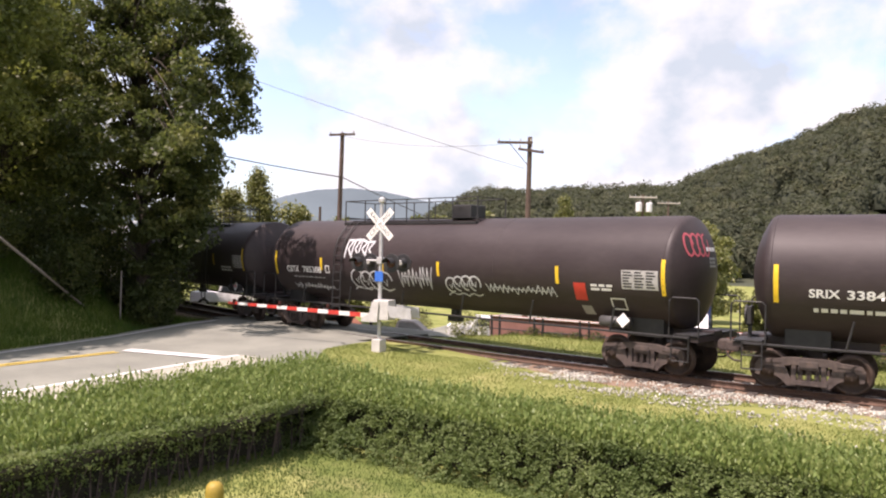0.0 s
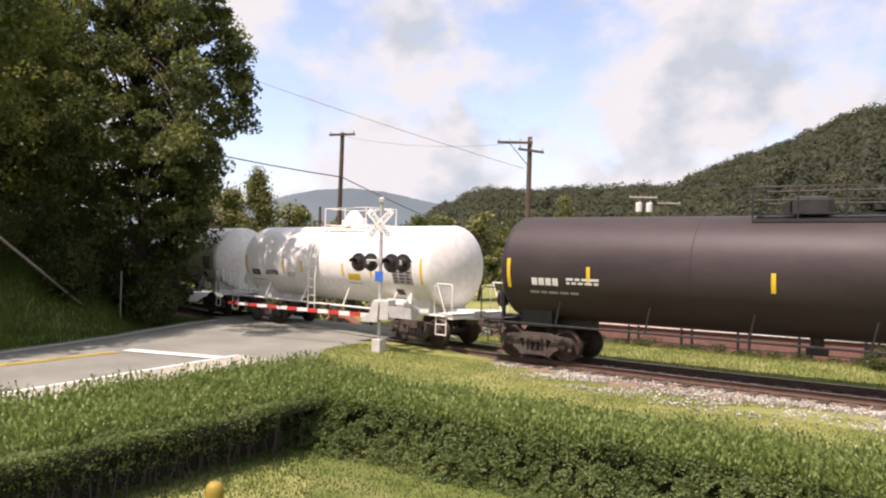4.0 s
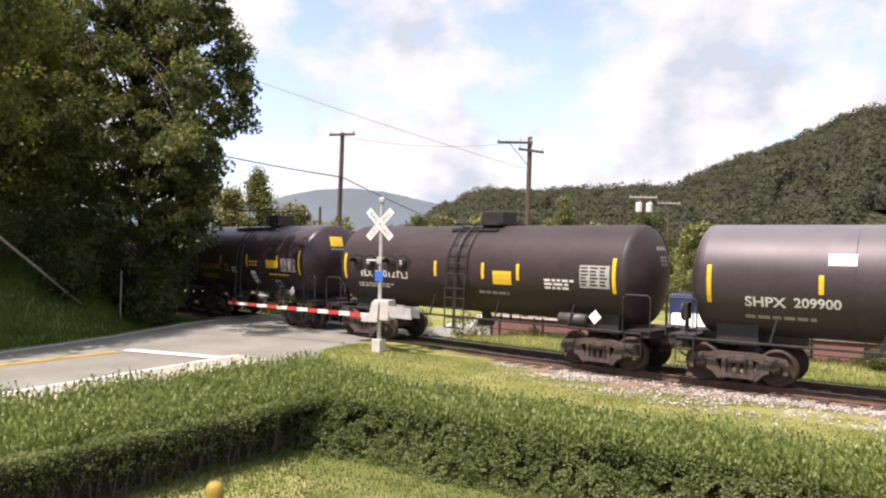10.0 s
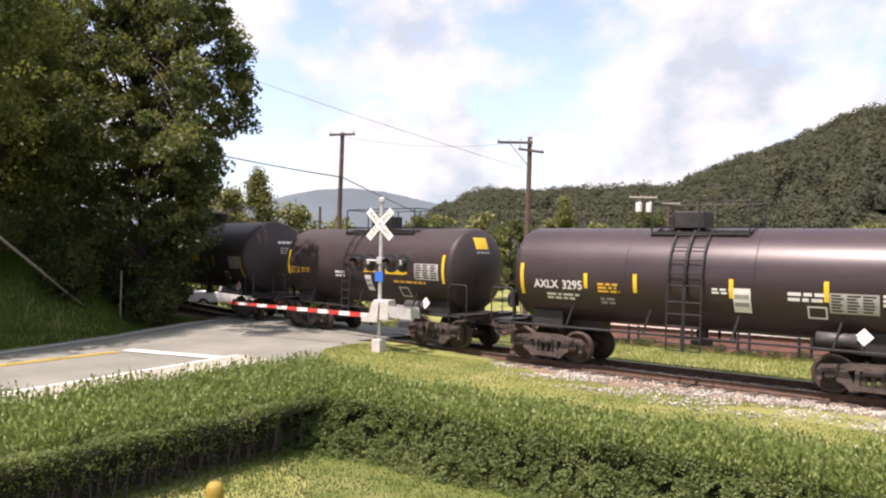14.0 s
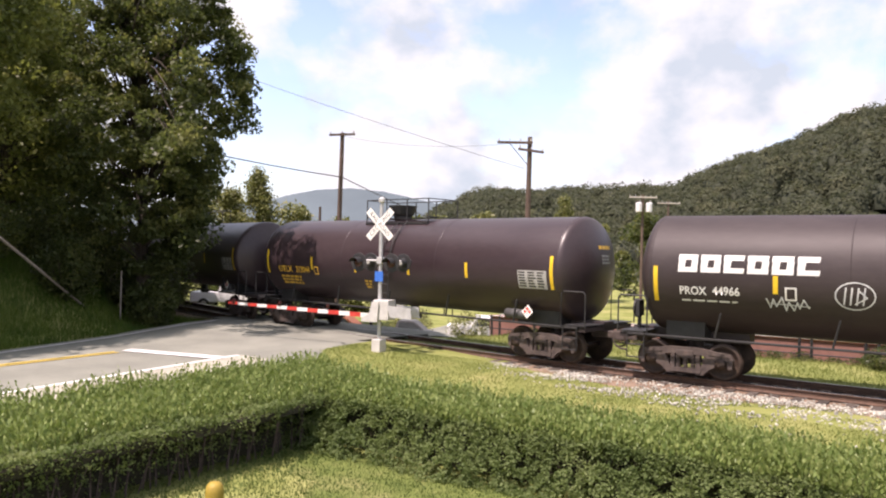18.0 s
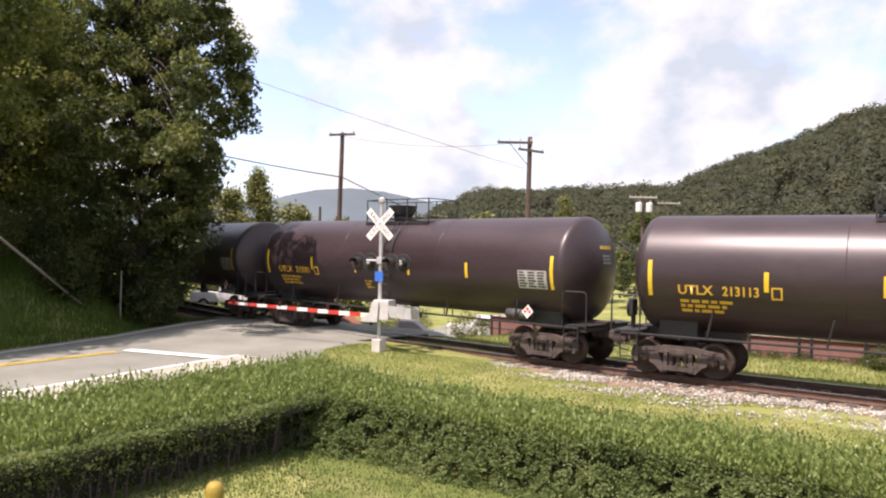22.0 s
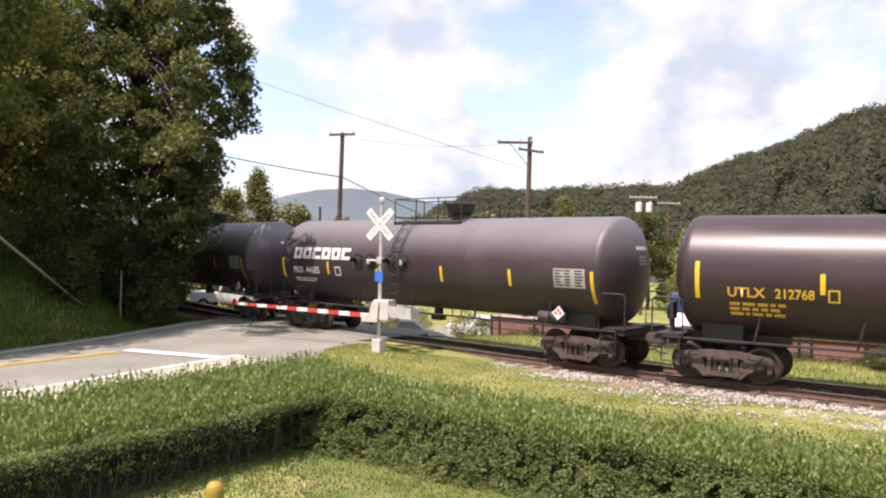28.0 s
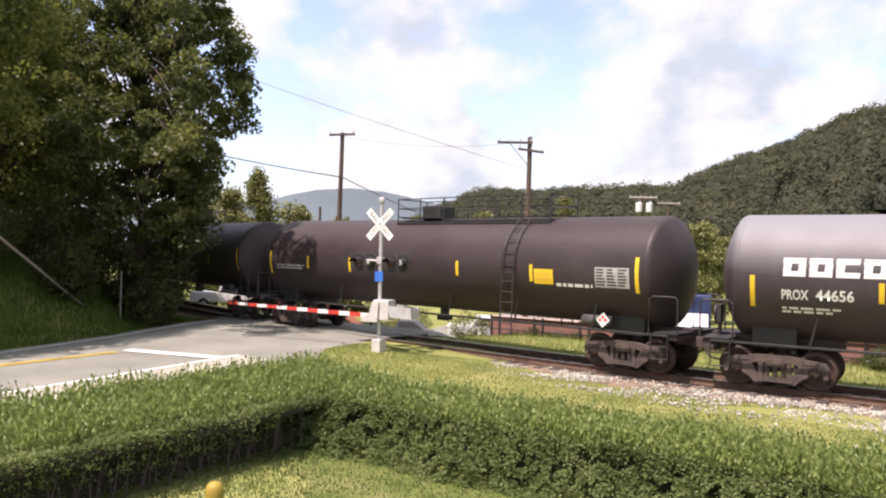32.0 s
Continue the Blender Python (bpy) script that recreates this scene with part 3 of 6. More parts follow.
def emblem(car, shell, x0, x1, z0, z1):
    """A band of six bold white shapes with slots in them."""
    w, h = (x1 - x0) / 6, z1 - z0
    for i in range(6):
        bm = bmesh.new()
        a = x0 + w * (i + 0.05)
        b = a + w * 0.86
        shell.patch(bm, a, b, z1 - h * 0.30, z1, 0.007, rows=2, skew=0.12)
        shell.patch(bm, a, b, z0, z0 + h * 0.28, 0.007, rows=2, skew=0.12)
        shell.patch(bm, a, a + w * 0.30, z0 + h * 0.28, z1 - h * 0.30, 0.007, rows=2, skew=0.12)
        if i % 3 != 2:
            shell.patch(bm, b - w * 0.28, b, z0 + h * 0.28, z1 - h * 0.30, 0.007, rows=2, skew=0.12)
        bmesh.ops.remove_doubles(bm, verts=bm.verts, dist=0.002)
        part("emblem", bm, M_wlet, car, "bold white emblem shape")


def decal(car, shell, d, seed):
    kind = d[0]
    if kind == "mark":
        for side in (-1, 1):
            part("reflector", shell.patch(bmesh.new(), d[1] - 0.055, d[1] + 0.055, d[2], d[3], 0.006, side=side), M_yellow, car, "yellow reflective strip")
        return
    x0, x1, z0, z1 = d[1:5]
    if ":" in kind:
        tone = {"num": M_wlet, "ynum": M_ylet, "dnum": M_blackp}[kind.split(":")[0]]
        part("car_number", letters(shell, kind.split(":")[1], x0, x1, z0, z1), tone, car, "stencilled number")
    elif kind in ("wset", "yset", "dset"):
        part("owner_mark", bars(shell, x0, x1, z0, z1, seed, blocks=True), {"w": M_wlet, "y": M_ylet, "d": M_blackp}[kind[0]], car)
    elif kind in ("wbars", "ybars", "gbars"):
        part("stencil_text", bars(shell, x0, x1, z0, z1, seed), {"w": M_wlet, "y": M_ylet, "g": M_grey}[kind[0]], car)
    elif kind in ("hol", "yhol"):
        bm, w = bmesh.new(), 0.04
        shell.stroke(bm, [(x0, z0), (x1, z0), (x1, z1), (x0, z1), (x0, z0)], w)
        part("stencil_box", bm, M_ylet if kind[0] == "y" else M_wlet, car)
    elif kind == "grid":
        panel = part("stencil_panel", shell.patch(bmesh.new(), x0, x1, z0, z1, 0.006), M_panel, car, "grey stencilled data panel")
        g = random.Random(seed)
        bm = bmesh.new()
        for c in range(3):
            for r in range(6):
                a, b = x0 + (x1 - x0) * (0.04 + 0.32 * c), z1 - (z1 - z0) * (0.08 + 0.15 * r)
                shell.patch(bm, a, a + (x1 - x0) * g.uniform(0.16, 0.28), b - (z1 - z0) * 0.075, b, 0.009, rows=1)
        part("stencil_text", bm, M_blackp, panel)["kind"] = "stuff"
    elif kind.startswith("tag"):
        part("graffiti", scribble(shell, kind, x0, x1, z0, z1, seed), M_spray, car, "white sprayed graffiti")
    elif kind == "logo":
        emblem(car, shell, x0, x1, z0, z1)
    else:
        tone = {"yellow": M_yellow, "red": M_red, "stick": M_signw, "dark": M_blackp, "plate_g": M_grey}[kind]
        bm = shell.patch(bmesh.new(), x0, x1, z0, z1, 0.006)
        if kind in ("yellow", "stick"):
            for r in range(2):
                zz = z0 + (z1 - z0) * (0.25 + 0.32 * r)
                shell.patch(bm, x0 + (x1 - x0) * 0.08, x1 - (x1 - x0) * 0.1, zz, zz + (z1 - z0) * 0.17, 0.009, rows=1, mat=1)
        part("plate", bm, (tone, M_ylet if kind == "yellow" else M_grey), car)


MESHES = {}


def shared(key, make, mat, name, parent, smooth=False):
    if key not in MESHES:
        bm = make()
        me = bpy.data.meshes.new(name)
        bm.to_mesh(me)
        bm.free()
        me.materials.append(mat)
        if smooth:
            me.polygons.foreach_set("use_smooth", [True] * len(me.polygons))
        MESHES[key] = me
    ob = new(name, MESHES[key])
    ob.parent = parent
    return ob


def extrude_xz(bm, outline, y0, y1):
    """A plate of the given outline in x and z, between two y."""
    a = [bm.verts.new((x, y0, z)) for x, z in outline]
    b = [bm.verts.new((x, y1, z)) for x, z in outline]
    n = len(a)
    bm.faces.new(a)
    bm.faces.new(b[::-1])
    for i in range(n):
        j = (i + 1) % n
        bm.faces.new((a[j], a[i], b[i], b[j]))
    bmesh.ops.recalc_face_normals(bm, faces=bm.faces)
    return bm


def side_frame_mesh():
    """Cast truck side: arched top, pedestal jaws over the axle boxes, spring pocket in the middle."""
    bm = bmesh.new()
    y0, y1 = -0.075, 0.075
    top = [(-1.17, 0.34), (-1.20, 0.56), (-1.12, 0.70), (-0.72, 0.74), (-0.42, 0.80), (0.42, 0.80), (0.72, 0.74), (1.12, 0.70), (1.20, 0.56), (1.17, 0.34), (1.08, 0.32), (1.05, 0.53), (0.74, 0.57), (0.62, 0.57), (0.40, 0.63), (-0.40, 0.63), (-0.62, 0.57), (-0.74, 0.57), (-1.05, 0.53), (-1.08, 0.32)]
    extrude_xz(bm, top, y0, y1)
    for s in (-1, 1):
        extrude_xz(bm, [(s * 0.53, 0.61), (s * 0.76, 0.59), (s * 0.75, 0.34), (s * 0.62, 0.28), (s * 0.46, 0.12), (s * 0.28, 0.12), (s * 0.28, 0.25), (s * 0.40, 0.32)], y0 * 0.97, y1 * 0.97)
        extrude_xz(bm, [(s * 0.27, 0.66), (s * 0.37, 0.66), (s * 0.39, 0.22), (s * 0.27, 0.22)], y0 * 0.9, y1 * 0.9)
        extrude_xz(bm, [(s * 1.00, 0.60), (s * 0.78, 0.60), (s * 0.76, 0.47), (s * 1.02, 0.47)], y0 * 1.15, y1 * 1.15)
        extrude_xz(bm, [(s * 1.10, 0.66), (s * 0.60, 0.70), (s * 0.60, 0.66), (s * 1.10, 0.62)], y0 * 1.25, y1 * 1.25)
    extrude_xz(bm, [(-0.40, 0.16), (0.40, 0.16), (0.42, 0.27), (-0.42, 0.27)], y0 * 1.3, y1 * 1.3)
    return bm


def spring_mesh():
    bm = bmesh.new()
    for k in (-0.19, 0.0, 0.19):
        prof = [(0.27, 0.045)]
        for i in range(7):
            prof += [(0.28 + i * 0.045, 0.080), (0.30 + i * 0.045, 0.080), (0.302 + i * 0.045, 0.045), (0.322 + i * 0.045, 0.045)]
        lathe(bm, prof, "z", 6, (k, 0, 0))
    return bm


def wheel_mesh():
    bm = bmesh.new()
    for s in (-1, 1):
        p = [(0.675, 0.10), (0.675, 0.485), (0.705, 0.487), (0.715, 0.462), (0.815, 0.455), (0.818, 0.385), (0.775, 0.36), (0.765, 0.20), (0.80, 0.14), (0.80, 0.09)]
        lathe(bm, [(s * a, r) for a, r in p], "y", 28)
    rod(bm, (0, -1.02, 0), (0, 1.02, 0), 0.085, n=12)
    for s in (-1, 1):
        rod(bm, (0, s * 0.93, 0), (0, s * 1.09, 0), 0.13, n=14)
        for i in range(3):
            a = i * 2.094
            rod(bm, (0.07 * math.cos(a), s * 1.085, 0.07 * math.sin(a)), (0.07 * math.cos(a), s * 1.11, 0.07 * math.sin(a)), 0.022, n=6)
    return bm


def bolster_mesh():
    bm = bmesh.new()
    box(bm, -0.22, 0.22, -1.08, 1.08, 0.52, 0.74, bevel=0.03)
    rod(bm, (0, 0, 0.74), (0, 0, 0.90), 0.20, n=16)
    for s in (-1, 1):
        box(bm, s * 0.42 - 0.05, s * 0.42 + 0.05, -0.72, 0.72, 0.38, 0.50)
        for y in (-0.76, 0.76):
            box(bm, s * 0.46 - 0.03, s * 0.46 + 0.03, y - 0.05, y + 0.05, 0.28, 0.62)
    return bm


def truck(car, x):
    t = shared("bolster", bolster_mesh, M_truck, "truck", car)
    t.matrix_basis = Matrix.Translation((x, 0, 0))
    for y in (-0.99, 0.99):
        f = shared("side_frame", side_frame_mesh, M_truck, "side_frame", t)
        f.location = (0, y, 0)
        s = shared("spring", spring_mesh, M_truck, "spring_nest", t)
        s.location = (0, y, 0)
    for a in (-0.89, 0.89):
        w = shared("wheelset", wheel_mesh, M_wheel, "wheelset", t, True)
        w.matrix_basis = Matrix.Translation((a, 0, 0.457))
        WHEELSETS.append((w, a))


def coupler_mesh():
    bm = bmesh.new()
    box(bm, -0.85, 0.0, -0.09, 0.09, 0.76, 0.96, bevel=0.03)
    box(bm, -0.05, 0.28, -0.17, 0.13, 0.72, 1.02, bevel=0.05)
    box(bm, 0.16, 0.30, -0.14, 0.02, 0.74, 1.00, bevel=0.04)
    bent(bm, [(0.0, -0.30, 0.80), (0.08, -0.30, 0.62), (0.22, -0.26, 0.52), (0.40, -0.2, 0.50)], 0.028)
    return bm


def ladder_part(car, shell, x, mat, top, low, side=-1):
    """Two stringers over the shell's curve and straight down below, with rungs."""
    zs = np.linspace(top, shell.zc - 0.2, 9)
    foot = shell.r + 0.12
    first = None
    for s in (-0.21, 0.21):
        pts = [shell.point(x + s, z, 0.09, side) for z in zs] + [Vector((x + s, side * foot, shell.zc - 0.5)), Vector((x + s, side * foot, low))]
        bm = bent(bmesh.new(), pts, 0.024, 5)
        if first is None:
            first = part("ladder", bm, mat, car)
        else:
            part("stringer", bm, mat, first)
    rungs = [shell.point(x, z, 0.09, side) for z in np.arange(shell.zc - 0.15, top, 0.31)] + [Vector((x, side * foot, z)) for z in np.arange(low + 0.02, shell.zc - 0.4, 0.31)]
    for p in rungs:
        r = shared("rung" + mat.name, lambda: rod(bmesh.new(), (-0.21, 0, 0), (0.21, 0, 0), 0.017, n=5), mat, "rung", first)
        r.location = p


def platform_part(car, shell, x0, x1, mat, rail, both=True):
    top = shell.zc + shell.r
    bm = bmesh.new()
    w = 0.75
    z = top - 0.20
    for s in ((-1, 1) if both else (-1,)):
        box(bm, x0, x1, s * w - 0.06, s * w + 0.06, z, z + 0.08)
        box(bm, x0, x1, s * (w - 0.28) - 0.10, s * (w - 0.28) + 0.10, top + 0.005, top + 0.03)
        k = max(2, round((x1 - x0) / 0.9))
        for i in range(k + 1):
            x = x0 + (x1 - x0) * i / k
            box(bm, x - 0.025, x + 0.025, s * w - 0.04, s * w + 0.04, z - 0.13, z)
    for x in (x0 + 0.03, x1 - 0.03):
        box(bm, x - 0.03, x + 0.03, -w, w, top + 0.03, top + 0.07)
    part("walkway", bm, mat, car)
    if rail:
        bm = bmesh.new()
        h = top + 0.68
        k = max(1, round((x1 - x0) / 1.15))
        bent(bm, [(x0, -w, h), (x1, -w, h), (x1, w, h), (x0, w, h), (x0, -w, h)], 0.020)
        handrail = part("handrail", bm, mat, car)
        if rail == 2:
            bm = bmesh.new()
            bent(bm, [(x0, -w, h - 0.33), (x1, -w, h - 0.33), (x1, w, h - 0.33), (x0, w, h - 0.33), (x0, -w, h - 0.33)], 0.020)
            part("midrail", bm, mat, handrail)
        for s in (-1, 1):
            for i in range(k + 1):
                x = x0 + (x1 - x0) * i / k
                bm = bmesh.new()
                rod(bm, (x, s * w, z + 0.05), (x, s * w, h), 0.023, n=6)
                part("rail_post", bm, mat, handrail)


def hatch_part(car, shell, x, kind, mat):
    top = shell.zc + shell.r
    bm = bmesh.new()
    if kind == "bowl":
        lathe(bm, [(top - 0.1, 0.30), (top + 0.12, 0.34), (top + 0.18, 0.42), (top + 0.46, 0.52), (top + 0.50, 0.53), (top + 0.52, 0.30)], "z", 20, (x, 0, 0))
        name = "valve_bonnet"
    elif kind == "dome":
        lathe(bm, [(top - 0.1, 0.40), (top + 0.25, 0.40), (top + 0.42, 0.30), (top + 0.58, 0.18), (top + 0.62, 0.05)], "z", 20, (x, 0, 0))
        box(bm, x - 0.55, x - 0.32, -0.2, 0.2, top, top + 0.28, bevel=0.05)
        box(bm, x + 0.40, x + 0.62, -0.15, 0.15, top, top + 0.32, bevel=0.05)
        name = "manway_dome"
    elif kind == "drum":
        lathe(bm, [(top - 0.1, 0.50), (top + 0.10, 0.50), (top + 0.12, 0.60), (top + 0.16, 0.60), (top + 0.42, 0.62), (top + 0.46, 0.66), (top + 0.50, 0.64), (top + 0.55, 0.3)], "z", 22, (x, 0, 0))
        name = "valve_bonnet"
    else:
        box(bm, x - 0.42, x + 0.42, -0.40, 0.40, top - 0.03, top + 0.46, bevel=0.05)
        rod(bm, (x - 0.6, 0, top - 0.05), (x - 0.6, 0, top + 0.32), 0.10, n=10)
        name = "valve_box"
    part(name, bm, mat, car, smooth=False)


def end_gear(car, e, end, mat, white):
    """Stub sill, end platform, corner grab irons, steps and hand brake at one end; e is -1 or 1."""
    m = Matrix.Scale(1, 4) if e > 0 else Matrix.Rotation(math.pi, 4, "Z")

    def at(x, y, z):
        return m @ Vector((x, y, z))
    bm = bmesh.new()
    box(bm, end - 3.4, end - 0.30, -0.28, 0.28, 0.92, 1.22, m, 0.02)
    box(bm, end - 0.55, end - 0.30, -1.30, 1.30, 0.98, 1.10, m)
    part("stub_sill", bm, M_black if not white else M_white, car)
    bm = bmesh.new()
    box(bm, end - 0.95, end - 0.30, -1.35, 1.35, 1.13, 1.16, m)
    part("end_platform", bm, mat, car)
    for s in (-1, 1):
        bm = bmesh.new()
        y = s * 1.38
        bent(bm, [at(end - 1.05, y, 1.12), at(end - 1.05, y, 2.02), at(end - 0.95, y, 2.10), at(end - 0.33, y, 2.10), at(end - 0.26, y, 2.02), at(end - 0.26, y, 1.12)], 0.022, 6)
        if white:
            bent(bm, [at(end - 0.95, y, 2.10), at(end - 0.55, y, 1.14)], 0.02, 6)
        part("grab_iron", bm, mat, car)
        bm = bmesh.new()
        for x in (end - 0.98, end - 0.52):
            rod(bm, at(x, y, 1.14), at(x, y, 0.46), 0.018, n=5)
        for z in (0.47, 0.80):
            rod(bm, at(end - 0.98, y, z), at(end - 0.52, y, z), 0.018, n=5)
        part("sill_step", bm, mat, car)
    c = shared("coupler", coupler_mesh, M_truck, "coupler", car)
    c.matrix_basis = m @ Matrix.Translation((end, 0, 0))
    if e < 0:
        bm = bmesh.new()
        box(bm, end - 0.62, end - 0.50, 0.35, 0.75, 1.5, 1.95, m, 0.02)
        rod(bm, at(end - 0.50, 0.55, 1.72), at(end - 0.46, 0.55, 1.72), 0.26, n=18)
        box(bm, end - 0.60, end - 0.52, 0.50, 0.60, 1.1, 1.5, m)
        part("hand_brake", bm, mat, car)


def tank_car(lead, trail, size, paint, label, decals, ladder, walk_x, rail, hatch=None, fittings=None, band=None, placard=None, white=False, pitch=(1.32, 1.32)):
    r, zc = size
    shell = Shell(r, zc)
    mat = fittings or M_blackp
    car = empty("tank_car")
    tagged(car, label, "tank car", "freight train")
    half = (lead - trail) / 2 + 0.15
    bm = lathe(bmesh.new(), tank_profile(half, r), "x", 56, (0, 0, zc))
    part("tank", bm, paint, car, smooth=True)
    for x in (-half, -half / 3, half / 3, half):
        part("weld_seam", lathe(bmesh.new(), [(x - 0.012, r + 0.002), (x, r + 0.006), (x + 0.012, r + 0.002)], "x", 56, (0, 0, zc)), paint, car, smooth=True)
    if band:
        bm = lathe(bmesh.new(), [(band[0], r + 0.004), (band[1], r + 0.004)], "x", 56, (0, 0, zc))
        bmesh.ops.delete(bm, geom=[f for f in bm.faces if len(f.verts) > 4], context="FACES_ONLY")
        part("painted_band", bm, M_rust, car, "rust-red painted band", smooth=True)
    end = half - 0.15 + pitch[0]
    for k, d in enumerate(decals):
        decal(car, shell, d, int(lead * 10) * 31 + k)
    for x in (ladder if isinstance(ladder, tuple) else (ladder,)):
        for side in (-1, 1):
            ladder_part(car, shell, x, M_rust if band else mat, zc + r * 0.88, 0.72, side)
    platform_part(car, shell, walk_x[0], walk_x[1], M_rust if band else mat, rail)
    if hatch:
        hatch_part(car, shell, hatch[0], hatch[1], M_rust if band else (mat if white else M_blackp))
    for s in (-1, 1):
        bm = bmesh.new()
        y = s * (r + 0.02 if white else 1.34)
        rod(bm, (-end + 0.5, y, 1.08), (end - 0.5, y, 1.08), 0.032, n=6)
        k = max(3, round(2 * half / 2.6))
        for i in range(k):
            x = -half + 1.6 + (2 * half - 3.2) * i / (k - 1)
            rod(bm, (x, y, 1.08), (x + 0.16, s * r * 0.90, zc - r * 0.62), 0.030, n=6)
        part("running_rail", bm, mat, car)
    for e in (-1, 1):
        end_gear(car, e, end, mat, white)
        bm = bmesh.new()
        x = e * (half - 0.75)
        box(bm, x - 0.5, x + 0.5, -0.9, 0.9, 0.98, zc - r * 0.78)
        part("bolster_saddle", bm, M_blackp if not white else M_white, car)
        truck(car, e * (half - 0.80))
    bm = bmesh.new()
    x = half - 1.55
    lathe(bm, [(x - 0.45, 0.04), (x - 0.43, 0.15), (x + 0.43, 0.15), (x + 0.45, 0.04)], "x", 16, (0, -1.15, 1.32))
    part("air_reservoir", bm, M_resv if not white else M_white, car, smooth=True)
    bm = bmesh.new()
    rod(bm, (0, 0, zc - r - 0.32), (0, 0, zc - r + 0.1), 0.16, n=12)
    box(bm, -0.25, 0.25, -0.14, 0.14, zc - r - 0.42, zc - r - 0.22, bevel=0.03)
    part("outlet_valve", bm, M_blackp, car)
    if placard:
        x, z, tone = placard
        bm = bmesh.new()
        y = -r * 0.86 if not white else -r - 0.03
        c = Vector((x, y, z))
        q = [c + Vector(v) for v in ((-0.20, 0, 0), (0, -0.02, -0.20), (0.20, 0, 0), (0, 0.02, 0.20))]
        vs = [bm.verts.new(p + Vector((0, -0.05, 0))) for p in q]
        ws = [bm.verts.new(p + Vector((0, -0.035, 0))) for p in q]
        bm.faces.new(vs)
        for i in range(4):
            bm.faces.new((vs[i], ws[i], ws[(i + 1) % 4], vs[(i + 1) % 4]))
        bmesh.ops.recalc_face_normals(bm, faces=bm.faces)
        p = part("placard", bm, M_signw, car, "diamond hazard placard")
        if tone == "r":
            bm = bmesh.new()
            for v in ((-0.085, 0.0), (0.085, 0.0), (0, 0.085), (0, -0.085)):
                cc = c + Vector((v[0], -0.056, v[1]))
                s = 0.062
                bm.faces.new([bm.verts.new(cc + Vector(w)) for w in ((-s, 0, 0), (0, 0, -s), (s, 0, 0), (0, 0, s))])
            part("placard_face", bm, M_red, p)
        bm = bmesh.new()
        rod(bm, c + Vector((0, 0.0, -0.1)), (x, y + 0.05, 1.08), 0.02, n=5)
        part("placard_bracket", bm, mat, car)
    CARS.append((car, (lead + trail) / 2, half))
    LEADS[lead] = (car, half, size)
    return car


M_panel = material("stencil_grey", ((0.30, 0.30, 0.29), (0.40, 0.40, 0.38)), 5.0, 0.6, bump=0.0)
M_spray = material("sprayed_white", ((0.42, 0.44, 0.46), (0.66, 0.67, 0.68)), 7.0, 0.6, bump=0.0)
M_wheel = material("worn_wheel_steel", ((0.035, 0.025, 0.020), (0.085, 0.058, 0.043)), 4.0, 0.65, metal=0.3, bump=0.15, spots=0.4, spot_color=(0.2, 0.10, 0.06))
M_resv = material("dull_grey_paint", ((0.05, 0.05, 0.05), (0.12, 0.12, 0.12)), 3.0, 0.5, metal=0.2, bump=0.05)
BIG, SMALL = (1.55, 2.72), (1.42, 2.60)
LONG_MARKS = [("mark", -8.2, 2.12, 3.02), ("mark", -5.4, 2.34, 2.80), ("mark", -2.09, 2.34, 2.80), ("mark", 0.5, 2.34, 2.80), ("mark", 5.07, 2.30, 2.80), ("mark", 8.3, 2.12, 3.06)]

tank_car(137.5, 121.17, BIG, M_black, "grimy black tank car with a white number, long top walkway", LONG_MARKS + [("num:SRIX", -7.49, -6.84, 2.27, 2.47), ("num:3384", -6.70, -5.94, 2.26, 2.47), ("wbars", -7.40, -5.94, 1.90, 2.05)], -4.2, (-4.9, 1.4), 1, (0.4, "box"), placard=(7.1, 1.4, "r"))
tank_car(118.5, 102.21, BIG, M_black, "black tank car with white graffiti along its lower side", LONG_MARKS + [("num:785308", -6.53, -5.44, 2.22, 2.46), ("num:CBTX", -7.51, -6.77, 2.22, 2.46), ("hol", -5.17, -4.97, 2.26, 2.50), ("gbars", -7.17, -5.30, 2.02, 2.08), ("tagA", -4.08, -2.63, 2.82, 3.50), ("tagB", -3.80, -1.72, 1.62, 2.45), ("tagC", -1.34, 0.28, 1.88, 2.62), ("tagB", 0.76, 2.21, 1.66, 2.45), ("tagC", -7.33, -4.88, 1.55, 1.85), ("tagC", 2.44, 5.06, 1.89, 2.24), ("red", 5.60, 5.98, 1.87, 2.36), ("wbars", 6.15, 6.82, 2.15, 2.36), ("hol", 6.72, 7.13, 1.68, 1.97), ("plate_g", 5.70, 6.03, 1.46, 1.72), ("grid", 7.11, 8.16, 2.25, 2.76)], -4.35, (-4.96, 1.47), 1, (0.49, "box"), placard=(7.1, 1.40, "w"))
tank_car(99.56, 83.39, BIG, M_black, "black tank car with yellow strips and a long railed walkway", [("mark", -8.11, 2.14, 2.99), ("mark", -5.56, 2.30, 2.80), ("mark", -0.73, 2.31, 2.80), ("mark", 2.04, 2.31, 2.80), ("mark", 5.08, 2.29, 2.80), ("mark", 8.2, 2.12, 3.06), ("wset", -7.37, -6.48, 2.24, 2.45), ("wbars", -6.24, -5.22, 2.27, 2.49), ("gbars", -7.44, -5.90, 1.98, 2.09), ("wbars", 5.82, 6.97, 2.04, 2.29), ("grid", 7.20, 8.10, 2.23, 2.76)], 4.29, (-1.44, 4.95), 2, (-0.15, "box"), placard=(7.23, 1.40, "r"))
